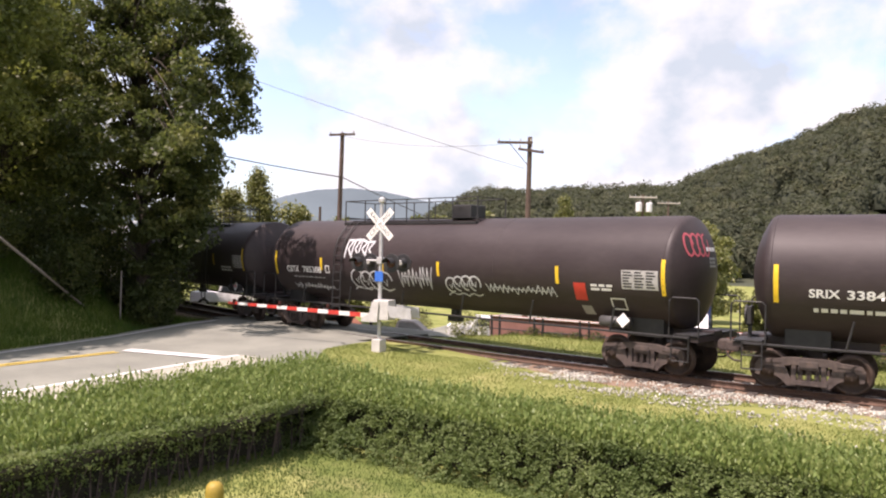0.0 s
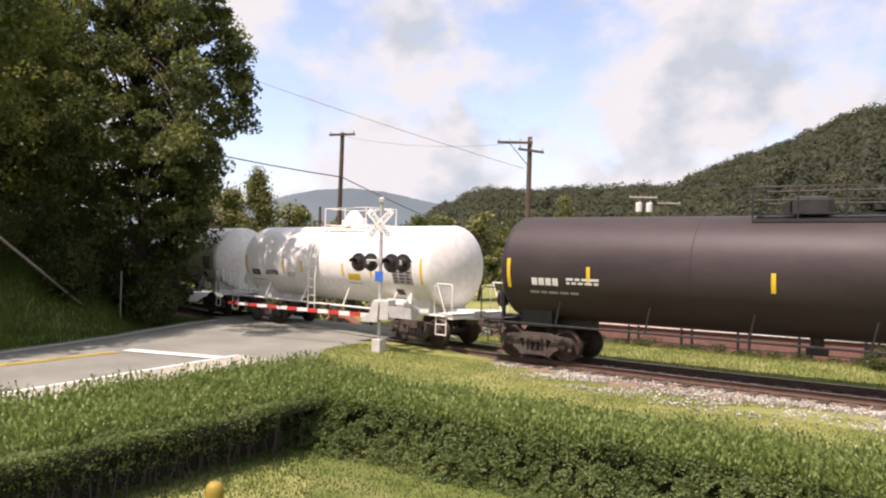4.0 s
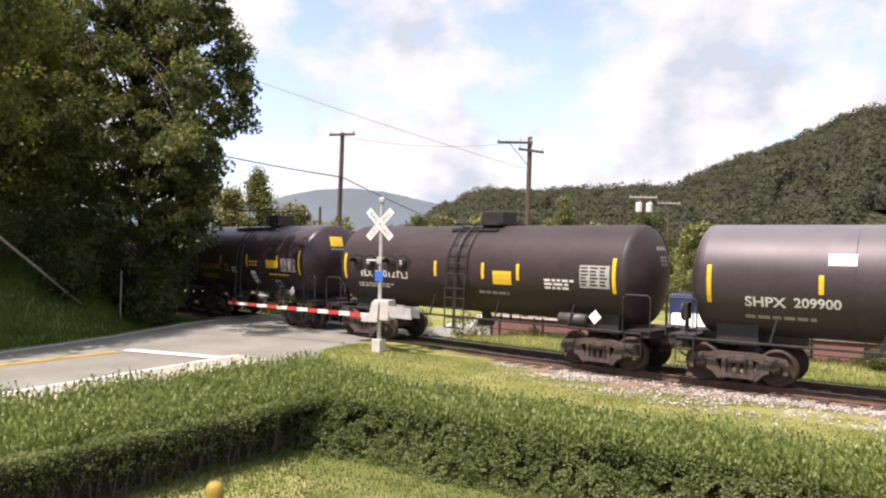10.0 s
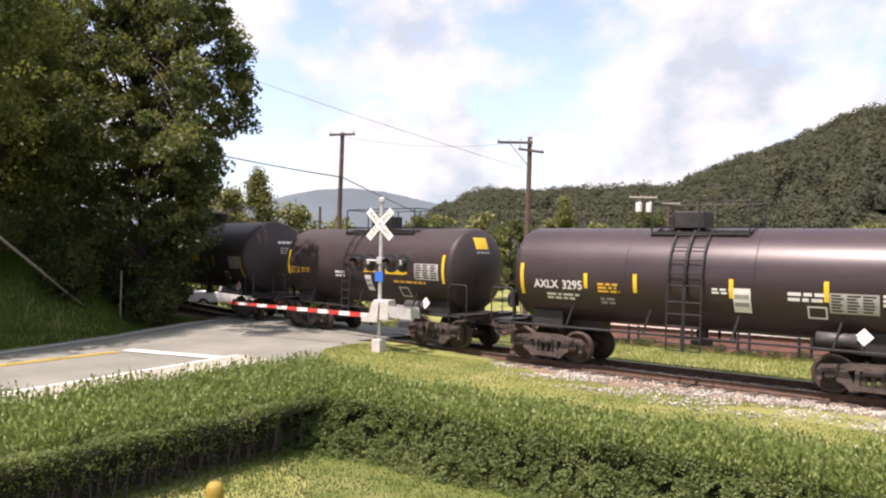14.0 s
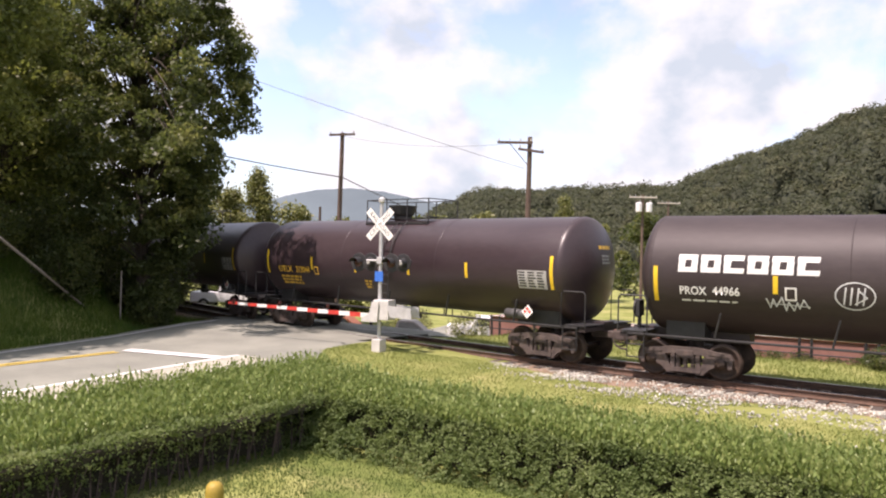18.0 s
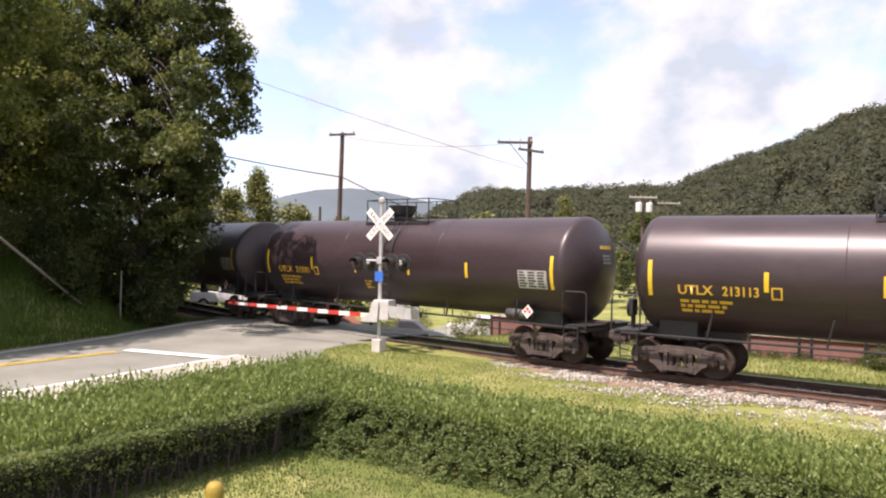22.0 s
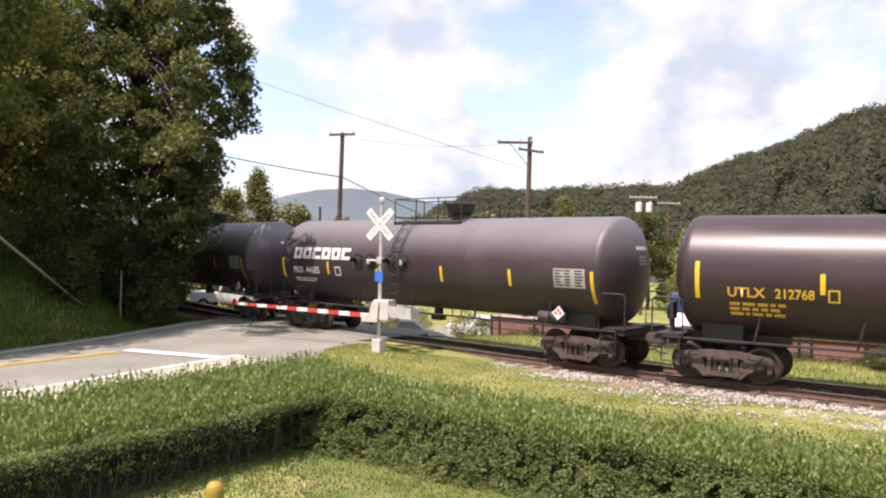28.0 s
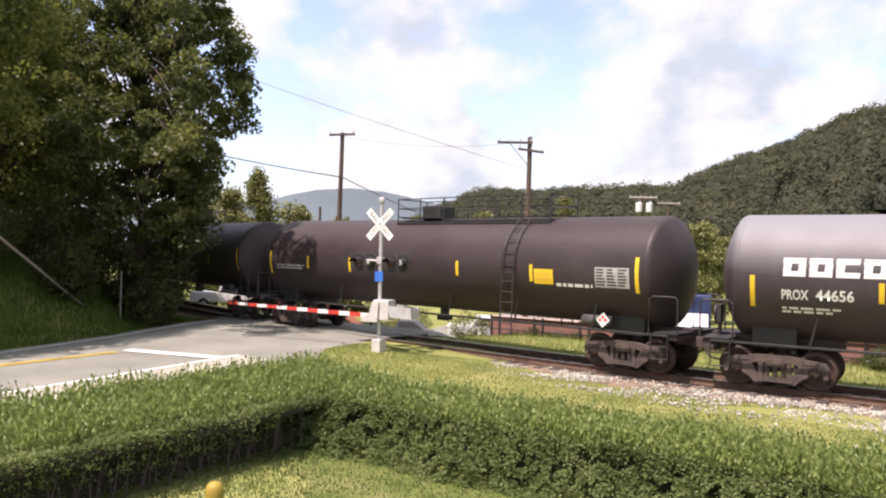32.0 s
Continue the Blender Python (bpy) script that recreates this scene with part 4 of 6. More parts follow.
tank_car(79.93, 69.32, SMALL, M_white, "white pressure tank car with white railings and a dome", [("mark", -5.35, 2.06, 2.80), ("mark", -2.65, 2.14, 2.64), ("mark", -1.41, 2.20, 2.65), ("mark", 1.17, 2.16, 2.61), ("mark", 2.76, 2.17, 2.65), ("mark", 5.3, 2.02, 2.88), ("dset", -5.00, -4.39, 2.00, 2.24), ("dnum:60998", -3.98, -3.08, 2.03, 2.25), ("gbars", -5.10, -4.07, 1.78, 1.85), ("gbars", -2.40, -1.86, 2.01, 2.20), ("yellow", 1.46, 2.16, 2.04, 2.27), ("gbars", 1.42, 2.22, 1.90, 1.95), ("grid", 3.88, 4.87, 1.99, 2.69), ("dark", 3.88, 4.26, 1.62, 1.82)], -0.52, (-0.8, 1.66), 1, (0.06, "dome"), M_white, placard=(4.95, 1.55, "w"), white=True, pitch=(1.7, 1.7))
tank_car(66.06, 55.51, SMALL, M_white, "white tank car with a rust-red middle band and drum", [("mark", -5.3, 2.31, 3.04), ("mark", -3.21, 2.25, 2.67), ("mark", -1.76, 2.28, 2.78), ("mark", 1.35, 2.32, 2.78), ("mark", 3.12, 2.30, 2.81), ("mark", 5.27, 2.11, 2.99), ("dnum:TILX", -5.00, -4.26, 2.21, 2.43), ("dnum:111893", -4.07, -3.26, 2.23, 2.46), ("yellow", 1.80, 2.40, 2.26, 2.62), ("gbars", 2.73, 3.83, 2.06, 2.15), ("grid", 4.20, 5.07, 2.05, 2.68), ("dark", 3.92, 4.27, 1.74, 1.94), ("gbars", -5.0, -3.35, 1.87, 1.93)], -0.21, (-0.96, 0.9), 1, (0.10, "drum"), M_white, (-1.6, 1.7), placard=(4.75, 1.45, "w"), white=True, pitch=(1.6, 1.5))
tank_car(52.57, 42.64, SMALL, M_palefaint, "weathered black tank car with yellow-green plate", [("mark", -4.95, 2.03, 2.97), ("mark", -2.40, 2.34, 2.79), ("mark", -0.02, 2.32, 2.78), ("mark", 2.20, 2.33, 2.83), ("mark", 4.95, 1.94, 2.63), ("num:SHPX", -4.10, -3.16, 1.98, 2.23), ("num:209900", -2.99, -1.98, 2.00, 2.24), ("gbars", -4.12, -2.52, 1.66, 1.79), ("yellow", 0.10, 0.82, 1.76, 2.04), ("wbars", 1.33, 2.61, 1.93, 2.03), ("wbars", 2.72, 3.43, 1.95, 2.25), ("grid", 3.62, 4.68, 2.26, 2.83), ("stick", -2.27, -1.68, 3.02, 3.29), ("dark", 2.90, 3.29, 1.37, 1.85)], (-0.78, -0.30), (-1.06, 1.34), 0, (0.9, "box"), placard=(3.6, 1.42, "w"))
tank_car(40.26, 29.49, SMALL, M_black, "black tank car with yellow plate and white number", [("mark", -5.4, 2.11, 3.00), ("mark", -2.68, 2.38, 2.82), ("mark", -1.06, 2.34, 2.83), ("mark", 0.89, 2.33, 2.82), ("mark", 2.21, 2.33, 2.82), ("mark", 5.38, 2.10, 3.06), ("num:TILX", -4.63, -4.02, 2.21, 2.44), ("num:600121", -3.88, -2.75, 2.21, 2.45), ("hol", -2.58, -2.34, 2.22, 2.46), ("wbars", -4.81, -3.06, 1.84, 2.01), ("yellow", 1.28, 1.97, 2.18, 2.59), ("gbars", 0.66, 1.81, 1.85, 1.98), ("wbars", 3.14, 4.13, 2.11, 2.44), ("grid", 4.32, 5.25, 2.22, 2.85), ("dark", 3.32, 3.76, 1.70, 1.97)], (-0.30, 0.06), (-0.88, 0.95), 0, (0.45, "box"), placard=(4.75, 1.42, "w"))
tank_car(26.8, 17.94, (1.47, 2.62), M_fleet, "short glossy black tank car with yellow lettering", [("mark", -4.45, 2.11, 2.99), ("mark", -2.05, 2.34, 2.76), ("mark", 0.32, 2.32, 2.81), ("mark", 2.80, 2.33, 2.81), ("mark", 4.43, 2.10, 3.04), ("ynum:UTLX", -4.16, -3.32, 2.11, 2.35), ("ynum:631693", -3.18, -2.22, 2.11, 2.36), ("yhol", -1.71, -1.47, 2.07, 2.35), ("wbars", -1.13, -0.55, 2.00, 2.28), ("ybars", 0.53, 1.22, 2.33, 2.60), ("yellow", 1.92, 2.70, 2.30, 2.62), ("ybars", 2.08, 3.61, 2.00, 2.10), ("grid", 3.08, 4.15, 2.19, 2.70), ("stick", 0.54, 0.94, 1.62, 2.14), ("hol", 2.32, 2.71, 1.56, 1.79), ("ybars", -4.18, -2.62, 1.68, 1.89)], -0.15, (-1.87, 1.33), 1, (0.6, "box"), placard=(3.75, 1.42, "w"))
tank_car(15.2, 5.44, (1.37, 2.56), M_fleet, "black tank car with white number and cream sticker", [("mark", -4.9, 1.96, 2.86), ("mark", -2.84, 2.21, 2.63), ("mark", -1.39, 2.15, 2.65), ("mark", 1.13, 2.14, 2.62), ("mark", 3.28, 2.17, 2.65), ("mark", 4.88, 1.93, 2.85), ("num:AXLX", -4.50, -3.70, 2.17, 2.40), ("num:3295", -3.58, -2.96, 2.15, 2.41), ("wbars", -4.11, -3.03, 1.84, 2.05), ("ybars", -2.48, -1.84, 2.10, 2.39), ("gbars", -2.43, -2.01, 1.78, 1.99), ("stick", 1.17, 1.59, 1.80, 2.40), ("wbars", 0.65, 1.08, 2.22, 2.39), ("wbars", 2.44, 3.23, 2.13, 2.39), ("grid", 3.34, 4.36, 1.92, 2.39), ("wbars", 4.43, 4.80, 2.11, 2.41), ("hol", 2.88, 3.27, 1.78, 2.04)], (-0.24, 0.22), (-1.19, 1.38), 1, (-0.3, "box"), placard=(4.05, 1.42, "w"))
tank_car(2.49, -5.88, (1.37, 2.56), M_black, "short black tank car with yellow plate and stickers", [("mark", -4.2, 2.15, 3.07), ("mark", 0.07, 2.37, 2.85), ("mark", 2.46, 2.34, 2.85), ("mark", 4.18, 2.10, 3.02), ("ynum:UTLX", -4.05, -3.48, 2.18, 2.43), ("ybars", -3.40, -2.77, 2.21, 2.42), ("yellow", 1.45, 2.38, 2.32, 2.65), ("ybars", 1.81, 3.36, 2.02, 2.14), ("grid", 2.87, 3.97, 2.19, 2.72), ("stick", 0.34, 0.66, 1.70, 2.25), ("ybars", 0.32, 1.05, 2.33, 2.61), ("wbars", -1.31, -0.75, 2.11, 2.37), ("hol", 2.01, 2.43, 1.59, 1.88)], -0.52, (-1.4, 2.2), 1, (0.0, "box"), placard=(3.3, 1.42, "w"))
tank_car(-9.29, -22.87, BIG, M_black, "long black tank car with white emblem and chalked ovals", [("mark", -6.8, 2.0, 2.9), ("mark", -3.90, 2.31, 2.74), ("mark", -1.44, 2.27, 2.71), ("mark", 1.43, 2.21, 2.67), ("mark", 3.93, 2.23, 2.72), ("mark", 6.8, 1.85, 2.72), ("logo", -6.25, -2.90, 2.77, 3.21), ("num:PROX", -6.18, -5.51, 2.20, 2.41), ("num:44966", -5.37, -4.72, 2.21, 2.43), ("wbars", -6.14, -4.78, 2.02, 2.09), ("yellow", 1.54, 2.33, 2.43, 2.75), ("tagD", -2.62, -1.81, 2.03, 2.65), ("tagD", 0.14, 1.12, 1.93, 2.61), ("tagD", 2.61, 3.51, 2.04, 2.59), ("tagC", -4.12, -3.10, 1.89, 2.24), ("tagC", 1.38, 2.53, 1.75, 2.15), ("grid", 5.60, 6.63, 2.20, 2.71), ("hol", 4.96, 5.30, 1.75, 2.03), ("hol", -3.67, -3.45, 2.18, 2.46)], -0.61, (-1.48, 1.59), 1, (0.85, "bowl"), placard=(6.39, 1.45, "r"))
FLEET = [("mark", -6.9, 2.13, 3.05), ("mark", -4.05, 2.34, 2.82), ("mark", -1.55, 2.33, 2.81), ("mark", 1.15, 2.33, 2.81), ("mark", 3.72, 2.34, 2.81), ("mark", 6.92, 2.12, 3.08), ("grid", 5.73, 6.75, 2.12, 2.65), ("ynum:UTLX", -6.17, -5.30, 2.20, 2.44), ("yhol", -3.92, -3.71, 2.18, 2.44), ("ybars", -6.14, -4.85, 1.72, 2.09), ("ybars", -1.16, -0.77, 1.76, 2.08)]
for lead, trail, number in ((-25.77, -39.58, "213044"), (-42.31, -56.17, "213113"), (-58.84, -72.72, "213081"), (-75.46, -89.48, "212771"), (-92.07, -106.1, "212768")):
    tank_car(lead, trail, BIG, M_fleet, "long black tank car with yellow lettering, bowl-shaped bonnet", FLEET + [("ynum:" + number, -5.08, -4.22, 2.20, 2.44) if number else ("ybars", -5.08, -4.22, 2.20, 2.44)], 0.12, (-1.83, 1.29), 1, (-0.72, "bowl"), placard=(6.0, 1.43, "r"))
PALE = [("mark", -6.95, 2.0, 2.75), ("mark", -4.24, 2.2, 2.66), ("mark", -1.61, 2.21, 2.65), ("mark", 1.43, 2.17, 2.66), ("mark", 4.18, 2.16, 2.65), ("mark", 7.0, 1.80, 2.68), ("logo", -6.30, -2.95, 2.75, 3.18), ("num:PROX", -6.3, -5.72, 2.20, 2.44), ("wbars", -6.30, -5.05, 1.87, 2.04), ("hol", -3.84, -3.56, 2.19, 2.47), ("grid", 5.75, 6.78, 2.20, 2.74)]
tank_car(-108.78, -122.54, BIG, M_palefaint, "long dark tank car, paler towards the top, with bold white emblem", PALE + [("num:44655", -5.57, -4.78, 2.20, 2.46)], -0.61, (-1.53, 1.57), 1, (0.91, "bowl"), placard=(5.84, 1.46, "r"))
tank_car(-125.63, -139.91, BIG, M_paletop, "long dark tank car, paler towards the top, with white emblem and number", PALE + [("num:44656", -5.57, -4.78, 2.20, 2.46)], -0.61, (-1.53, 1.57), 1, (0.91, "bowl"), placard=(6.39, 1.45, "r"))
tank_car(-142.38, -158.6, BIG, M_black, "black tank car with yellow plate, long railed walkway", [("mark", -8.1, 2.12, 3.0), ("mark", -5.70, 2.38, 2.85), ("mark", -3.30, 2.33, 2.84), ("mark", 1.84, 2.39, 2.85), ("mark", 4.70, 2.33, 2.82), ("mark", 8.09, 2.15, 3.10), ("yellow", 4.80, 5.46, 2.27, 2.70), ("wbars", 5.56, 6.74, 2.20, 2.34), ("grid", 6.83, 7.87, 2.26, 2.81), ("gbars", -7.71, -5.94, 2.31, 2.52)], 3.92, (-1.65, 4.82), 2, (-0.39, "box"), placard=(7.02, 1.36, "r"))
tank_car(-161.3, -177.5, BIG, M_black, "grimy black tank car in deep tree shade", LONG_MARKS, -4.2, (-4.9, 1.4), 1, (0.4, "box"))


# ---- lettering and plates on the leading heads ----
def on_head(lead, bm_flat):
    """Bends a flat figure, drawn in (y, z), onto the dished head of the car."""
    car, half, (r, zc) = LEADS[lead]
    prof = [(q, p) for p, q in tank_profile(half, r) if p > half]
    prof.sort()
    rs, xs = [q for q, p in prof], [p for q, p in prof]
    for v in bm_flat.verts:
        y, z = v.co.x, v.co.y
        v.co = (float(np.interp(math.hypot(y, z - zc), rs, xs)) + 0.010 + v.co.z, y, z)
    return bm_flat


def flat_bars(y0, y1, z0, z1, lines, seed):
    g = random.Random(seed)
    bm = bmesh.new()
    h = (z1 - z0) / lines
    for i in range(lines):
        y = y0
        while y < y1 - 0.03:
            w = min(g.uniform(0.08, 0.2), y1 - y)
            a, b = z1 - h * (i + 0.8), z1 - h * (i + 0.15)
            bm.faces.new([bm.verts.new(p) for p in ((y, a, 0), (y + w, a, 0), (y + w, b, 0), (y, b, 0))])
            y += w + 0.04
    return bm


def flat_words(text, y0, y1, z0, z1):
    cu = bpy.data.curves.new("figures", "FONT")
    cu.body, cu.size, cu.resolution_u, cu.offset = text, 1.0, 3, 0.022
    ob = bpy.data.objects.new("figures", cu)
    me = bpy.data.meshes.new_from_object(ob)
    bpy.data.objects.remove(ob)
    bm = bmesh.new()
    bm.from_mesh(me)
    bpy.data.meshes.remove(me)
    lo = [min(v.co[i] for v in bm.verts) for i in (0, 1)]
    hi = [max(v.co[i] for v in bm.verts) for i in (0, 1)]
    for v in bm.verts:
        v.co = (y0 + (v.co.x - lo[0]) / (hi[0] - lo[0]) * (y1 - y0), z0 + (v.co.y - lo[1]) / (hi[1] - lo[1]) * (z1 - z0), 0)
    return bm


def flat_loops(y0, y1, z0, z1, count, w):
    bm = bmesh.new()
    for i in range(count):
        cy, cz = y0 + (y1 - y0) * (i + 0.5) / count, (z0 + z1) / 2
        ry, rz = (y1 - y0) / count * 0.62, (z1 - z0) / 2
        ring = []
        for t in range(13):
            a = 0.4 * i + 5.6 * t / 12
            ring.append([bm.verts.new((cy + (ry + o) * math.cos(a), cz + (rz + o) * math.sin(a), 0)) for o in (-w / 2, w / 2)])
        for a, b in zip(ring, ring[1:]):
            bm.faces.new((a[0], a[1], b[1], b[0]))
    return bm


M_pinkspray = material("sprayed_pink", ((0.36, 0.06, 0.08), (0.48, 0.10, 0.12)), 7.0, 0.6, bump=0.0)


def head_marks():
    for lead, tone in ((118.5, M_wlet), (99.56, M_grey), (52.57, M_wlet), (40.26, M_grey), (-9.29, M_wlet), (-108.78, M_wlet), (-125.63, M_wlet), (-25.77, M_ylet), (-42.31, M_ylet), (-58.84, M_ylet), (-75.46, M_ylet), (-92.07, M_ylet)):
        car = LEADS[lead][0]
        part("end_lettering", on_head(lead, flat_bars(-0.10, 0.62, 3.28, 3.44, 1, 5)), tone, car, "small stencilled lettering on the head")
        part("end_lettering", on_head(lead, flat_bars(0.0, 0.50, 2.86, 3.16, 3, 6)), M_grey, car)
    for lead in (26.8, 2.49):
        bm = bmesh.new()
        vs = [[bm.verts.new((-0.42 + 0.58 * i / 4, 3.24 + 0.38 * j / 3, 0.004)) for i in range(5)] for j in range(4)]
        for a, b in zip(vs, vs[1:]):
            for i in range(4):
                bm.faces.new((a[i], a[i + 1], b[i + 1], b[i]))
        part("end_plate", on_head(lead, bm), M_yellow, LEADS[lead][0], "yellow panel painted on the tank end")
        part("end_lettering", on_head(lead, flat_bars(-0.40, 0.2, 3.08, 3.18, 1, 9)), M_grey, LEADS[lead][0])
    car = LEADS[15.2][0]
    part("end_lettering", on_head(15.2, flat_bars(-0.30, 0.20, 3.40, 3.62, 2, 2)), M_ylet, car, "yellow stencilled lettering on the head")
    part("end_lettering", on_head(15.2, flat_words("AXLX 3295", -0.62, 0.62, 3.08, 3.30)), M_wlet, car, "white stencilled mark on the head")
    part("end_lettering", on_head(15.2, flat_bars(-0.05, 0.35, 2.74, 2.96, 2, 4)), M_grey, car)
    part("graffiti", on_head(118.5, flat_loops(-0.95, 0.05, 3.18, 3.76, 4, 0.06)), M_pinkspray, LEADS[118.5][0], "pink sprayed loops on the head")


head_marks()

# ---- grass and hedge ----
def grass(name, count, region, height, seed, label, mat=None):
    """Blades where region(x, y) is true, inside its box."""
    g = np.random.default_rng(seed)
    x0, x1, y0, y1, test = region
    pts = []
    while len(pts) < count:
        x, y = g.uniform(x0, x1), g.uniform(y0, y1)
        if test(x, y):
            pts.append((x, y, ground_height(x, y) + 0.035 * noise.noise((x * 0.45, y * 0.45, 0.3)) - 0.01))
    p = np.array(pts)
    k = len(p)
    a = g.uniform(0, 2 * np.pi, k)
    h = height * g.uniform(0.5, 1.4, k)
    w = np.stack([np.cos(a), np.sin(a), np.zeros(k)], 1) * (0.008 + 0.006 * g.random((k, 1)))
    tip = np.stack([g.normal(0, 0.35, k) * h, g.normal(0, 0.35, k) * h, h], 1)
    v = np.stack([p - w, p + w, p + tip], 1)
    tagged(put_mesh(quads_mesh(name, v, k, 3), name, mat or M_blade), label, "grass", kind="stuff")


def on_verge(x, y):
    ty = track_y(x)
    return (y < ty - 2.0 - 1.6 * smooth((x + 9) / 8) or noise.noise((x * 0.5, y * 0.8, 7)) > 0.02) and y < ty - 1.5 and (x > apron_right(y) + 0.1 or y > -5.2 and x > apron_right(y))


grass("grass_blades", 95000, (-17.0, 5.0, -9.6, -0.3, on_verge), 0.05, 3, "short mown grass, yellow-green in full sun")
grass("grass_blades", 60000, (-9.6, 0.5, -17.5, -11.0, lambda x, y: True), 0.05, 4, "short green lawn grass inside the hedge", M_lawn)
grass("grass_blades", 60000, (-34, -22.5, -15, 1.0, lambda x, y: x < road_left(y) - 0.75), 0.30, 5, "long unmown green grass on the bank", M_bank)
grass("grass_blades", 30000, (-19, 4, 2.5, 9.5, lambda x, y: track_y(x) + 2.4 < y < track_y(x) + 8.5 and x > road_right(y) + 2.5), 0.10, 6, "sunlit verge grass behind the track")


def lawn():
    bm = bmesh.new()
    rows = [[bm.verts.new((-9.7 + 0.6 * i, -18.4 + 0.6 * j, ground_height(-9.7 + 0.6 * i, -18.4 + 0.6 * j) + 0.006)) for i in range(22)] for j in range(13)]
    for a, b in zip(rows, rows[1:]):
        for i in range(21):
            bm.faces.new((a[i], a[i + 1], b[i + 1], b[i]))
    tagged(put(bm, "lawn", M_lawnground, smooth=True), "greener garden lawn inside the hedge", "lawn", kind="structure")


lawn()


def hedge_run(hedge, x0, x1, y0, y1, top, count, seed, overhang=0.0, foot=0.0, bare=0.0, share=(0.40, 0.30, 0.30)):
    g = np.random.default_rng(seed)
    low = -0.27
    # Opaque filler behind the leaves: the hedge's inner shade is its dark colour.
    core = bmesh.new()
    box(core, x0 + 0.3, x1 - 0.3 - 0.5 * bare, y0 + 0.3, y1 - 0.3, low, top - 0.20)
    # Slab below the top leaves, added to block sun from the inner face.
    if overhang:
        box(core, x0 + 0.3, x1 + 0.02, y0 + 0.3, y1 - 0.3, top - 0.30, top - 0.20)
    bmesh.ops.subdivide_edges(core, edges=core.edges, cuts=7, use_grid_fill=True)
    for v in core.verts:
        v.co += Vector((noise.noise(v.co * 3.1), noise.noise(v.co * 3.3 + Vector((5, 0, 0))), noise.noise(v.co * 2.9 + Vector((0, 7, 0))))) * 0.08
    part("core", core, M_hedgeshade, hedge, "dark filler box with shade in its colour")
    # leaves lie mostly near the outer faces, in tufts
    n = count
    u = g.random((n, 3))
    p = np.empty((n, 3))
    face = g.random(n)
    p[:, 0], p[:, 1] = x0 + u[:, 0] * (x1 - x0), y0 + u[:, 1] * (y1 - y0)
    p[:, 2] = low + u[:, 2] ** 0.85 * (top - low)
    t = face < share[0]
    p[t, 2] = top - np.abs(g.normal(0, 0.085, t.sum()))
    depth = np.abs(g.normal(0, 0.11, n))
    sx = (face >= share[0]) & (face < share[0] + share[1])
    p[sx, 0] = np.where(u[sx, 2] < 0.5, x0 + depth[sx], x1 - depth[sx])
    p[sx, 2] = low + 0.05 + (bare + (1 - bare) * g.random(sx.sum())) * (top - low - 0.05)
    sy = face >= 1 - share[2]
    p[sy, 1] = np.where(u[sy, 2] < 0.82, y0 + depth[sy], y1 - depth[sy])
    p[sy, 2] = low + 0.05 + g.random(sy.sum()) * (top - low - 0.05)
    bump = np.array([noise.noise((q[0] * 1.3, q[1] * 1.3, q[2] * 1.3)) + 0.6 * noise.noise((q[0] * 4, q[1] * 4, q[2] * 4)) for q in p])
    keep = np.ones(n, bool)
    for i in np.nonzero(sx | sy)[0]:
        keep[i] = noise.noise((p[i, 0] * 5.5, p[i, 1] * 5.5, p[i, 2] * 6.5 + 3)) > -0.12
    p, bump, n = p[keep], bump[keep], int(keep.sum())
    out = np.stack([p[:, 0] - (x0 + x1) / 2, p[:, 1] - (y0 + y1) / 2, np.zeros(n)], 1)
    out /= np.array([[x1 - x0, y1 - y0, 1]]) * 0.5
    p += out * (0.14 * bump)[:, None]
    p[:, 2] = np.maximum(p[:, 2] + 0.10 * bump * np.clip((p[:, 2] - top + 0.5) / 0.45, 0, 1), low + 0.02)
    # one side bulges out above its foot, the other spreads towards the ground
    k = np.clip((p[:, 2] - low) / (top - low), 0, 1)
    p[:, 0] += overhang * (k - 0.35) * np.clip((p[:, 0] - x0) / (x1 - x0) * 2 - 1, 0, 1)
    p[:, 1] -= foot * (1 - k) ** 1.3 * np.clip((y1 - p[:, 1]) / (y1 - y0) * 2 - 1, 0, 1)
    put_mesh(leaves("foliage", p, 0.050, g, up=0.2), "foliage", M_hedge, hedge)
    # upright young shoots
    m = int(count * 0.085)
    q = np.stack([g.uniform(x0, x1, m), g.uniform(y0, y1, m), np.full(m, top - 0.04)], 1)
    q[:, 2] += np.array([0.08 * noise.noise((a[0] * 1.3, a[1] * 1.3, top)) for a in q])
    hh = 0.12 + 0.26 * g.random(m) ** 2 + 0.16 * np.array([max(0, noise.noise((a[0] * 0.9, a[1] * 0.9, 4))) for a in q])
    lean = g.normal(0, 0.10, (m, 2))
    at = []
    for i in range(9):
        k = (i + 0.5) / 9
        at.append(np.stack([q[:, 0] + lean[:, 0] * k * hh * 2 + g.normal(0, 0.012, m), q[:, 1] + lean[:, 1] * k * hh * 2 + g.normal(0, 0.012, m), q[:, 2] + hh * k], 1))
    put_mesh(leaves("young_growth", np.concatenate(at), 0.036, g, up=0.0, droop=-1.1), "young_growth", M_shoot, hedge)


# Near-black colour of the filler stands for shade inside the hedge.
M_hedgeshade = material("hedge_core_shade", ((0.022, 0.020, 0.012), (0.045, 0.040, 0.022)), 9.0, 0.95, bump=0.8, fine=40)
M_stem = material("hedge_stems", ((0.055, 0.038, 0.036), (0.10, 0.072, 0.062)), 9.0, 0.9, bump=0.3)
M_shoot = leaf_material("young_shoots", ((0.115, 0.170, 0.046), (0.185, 0.245, 0.072), (0.28, 0.33, 0.12)))
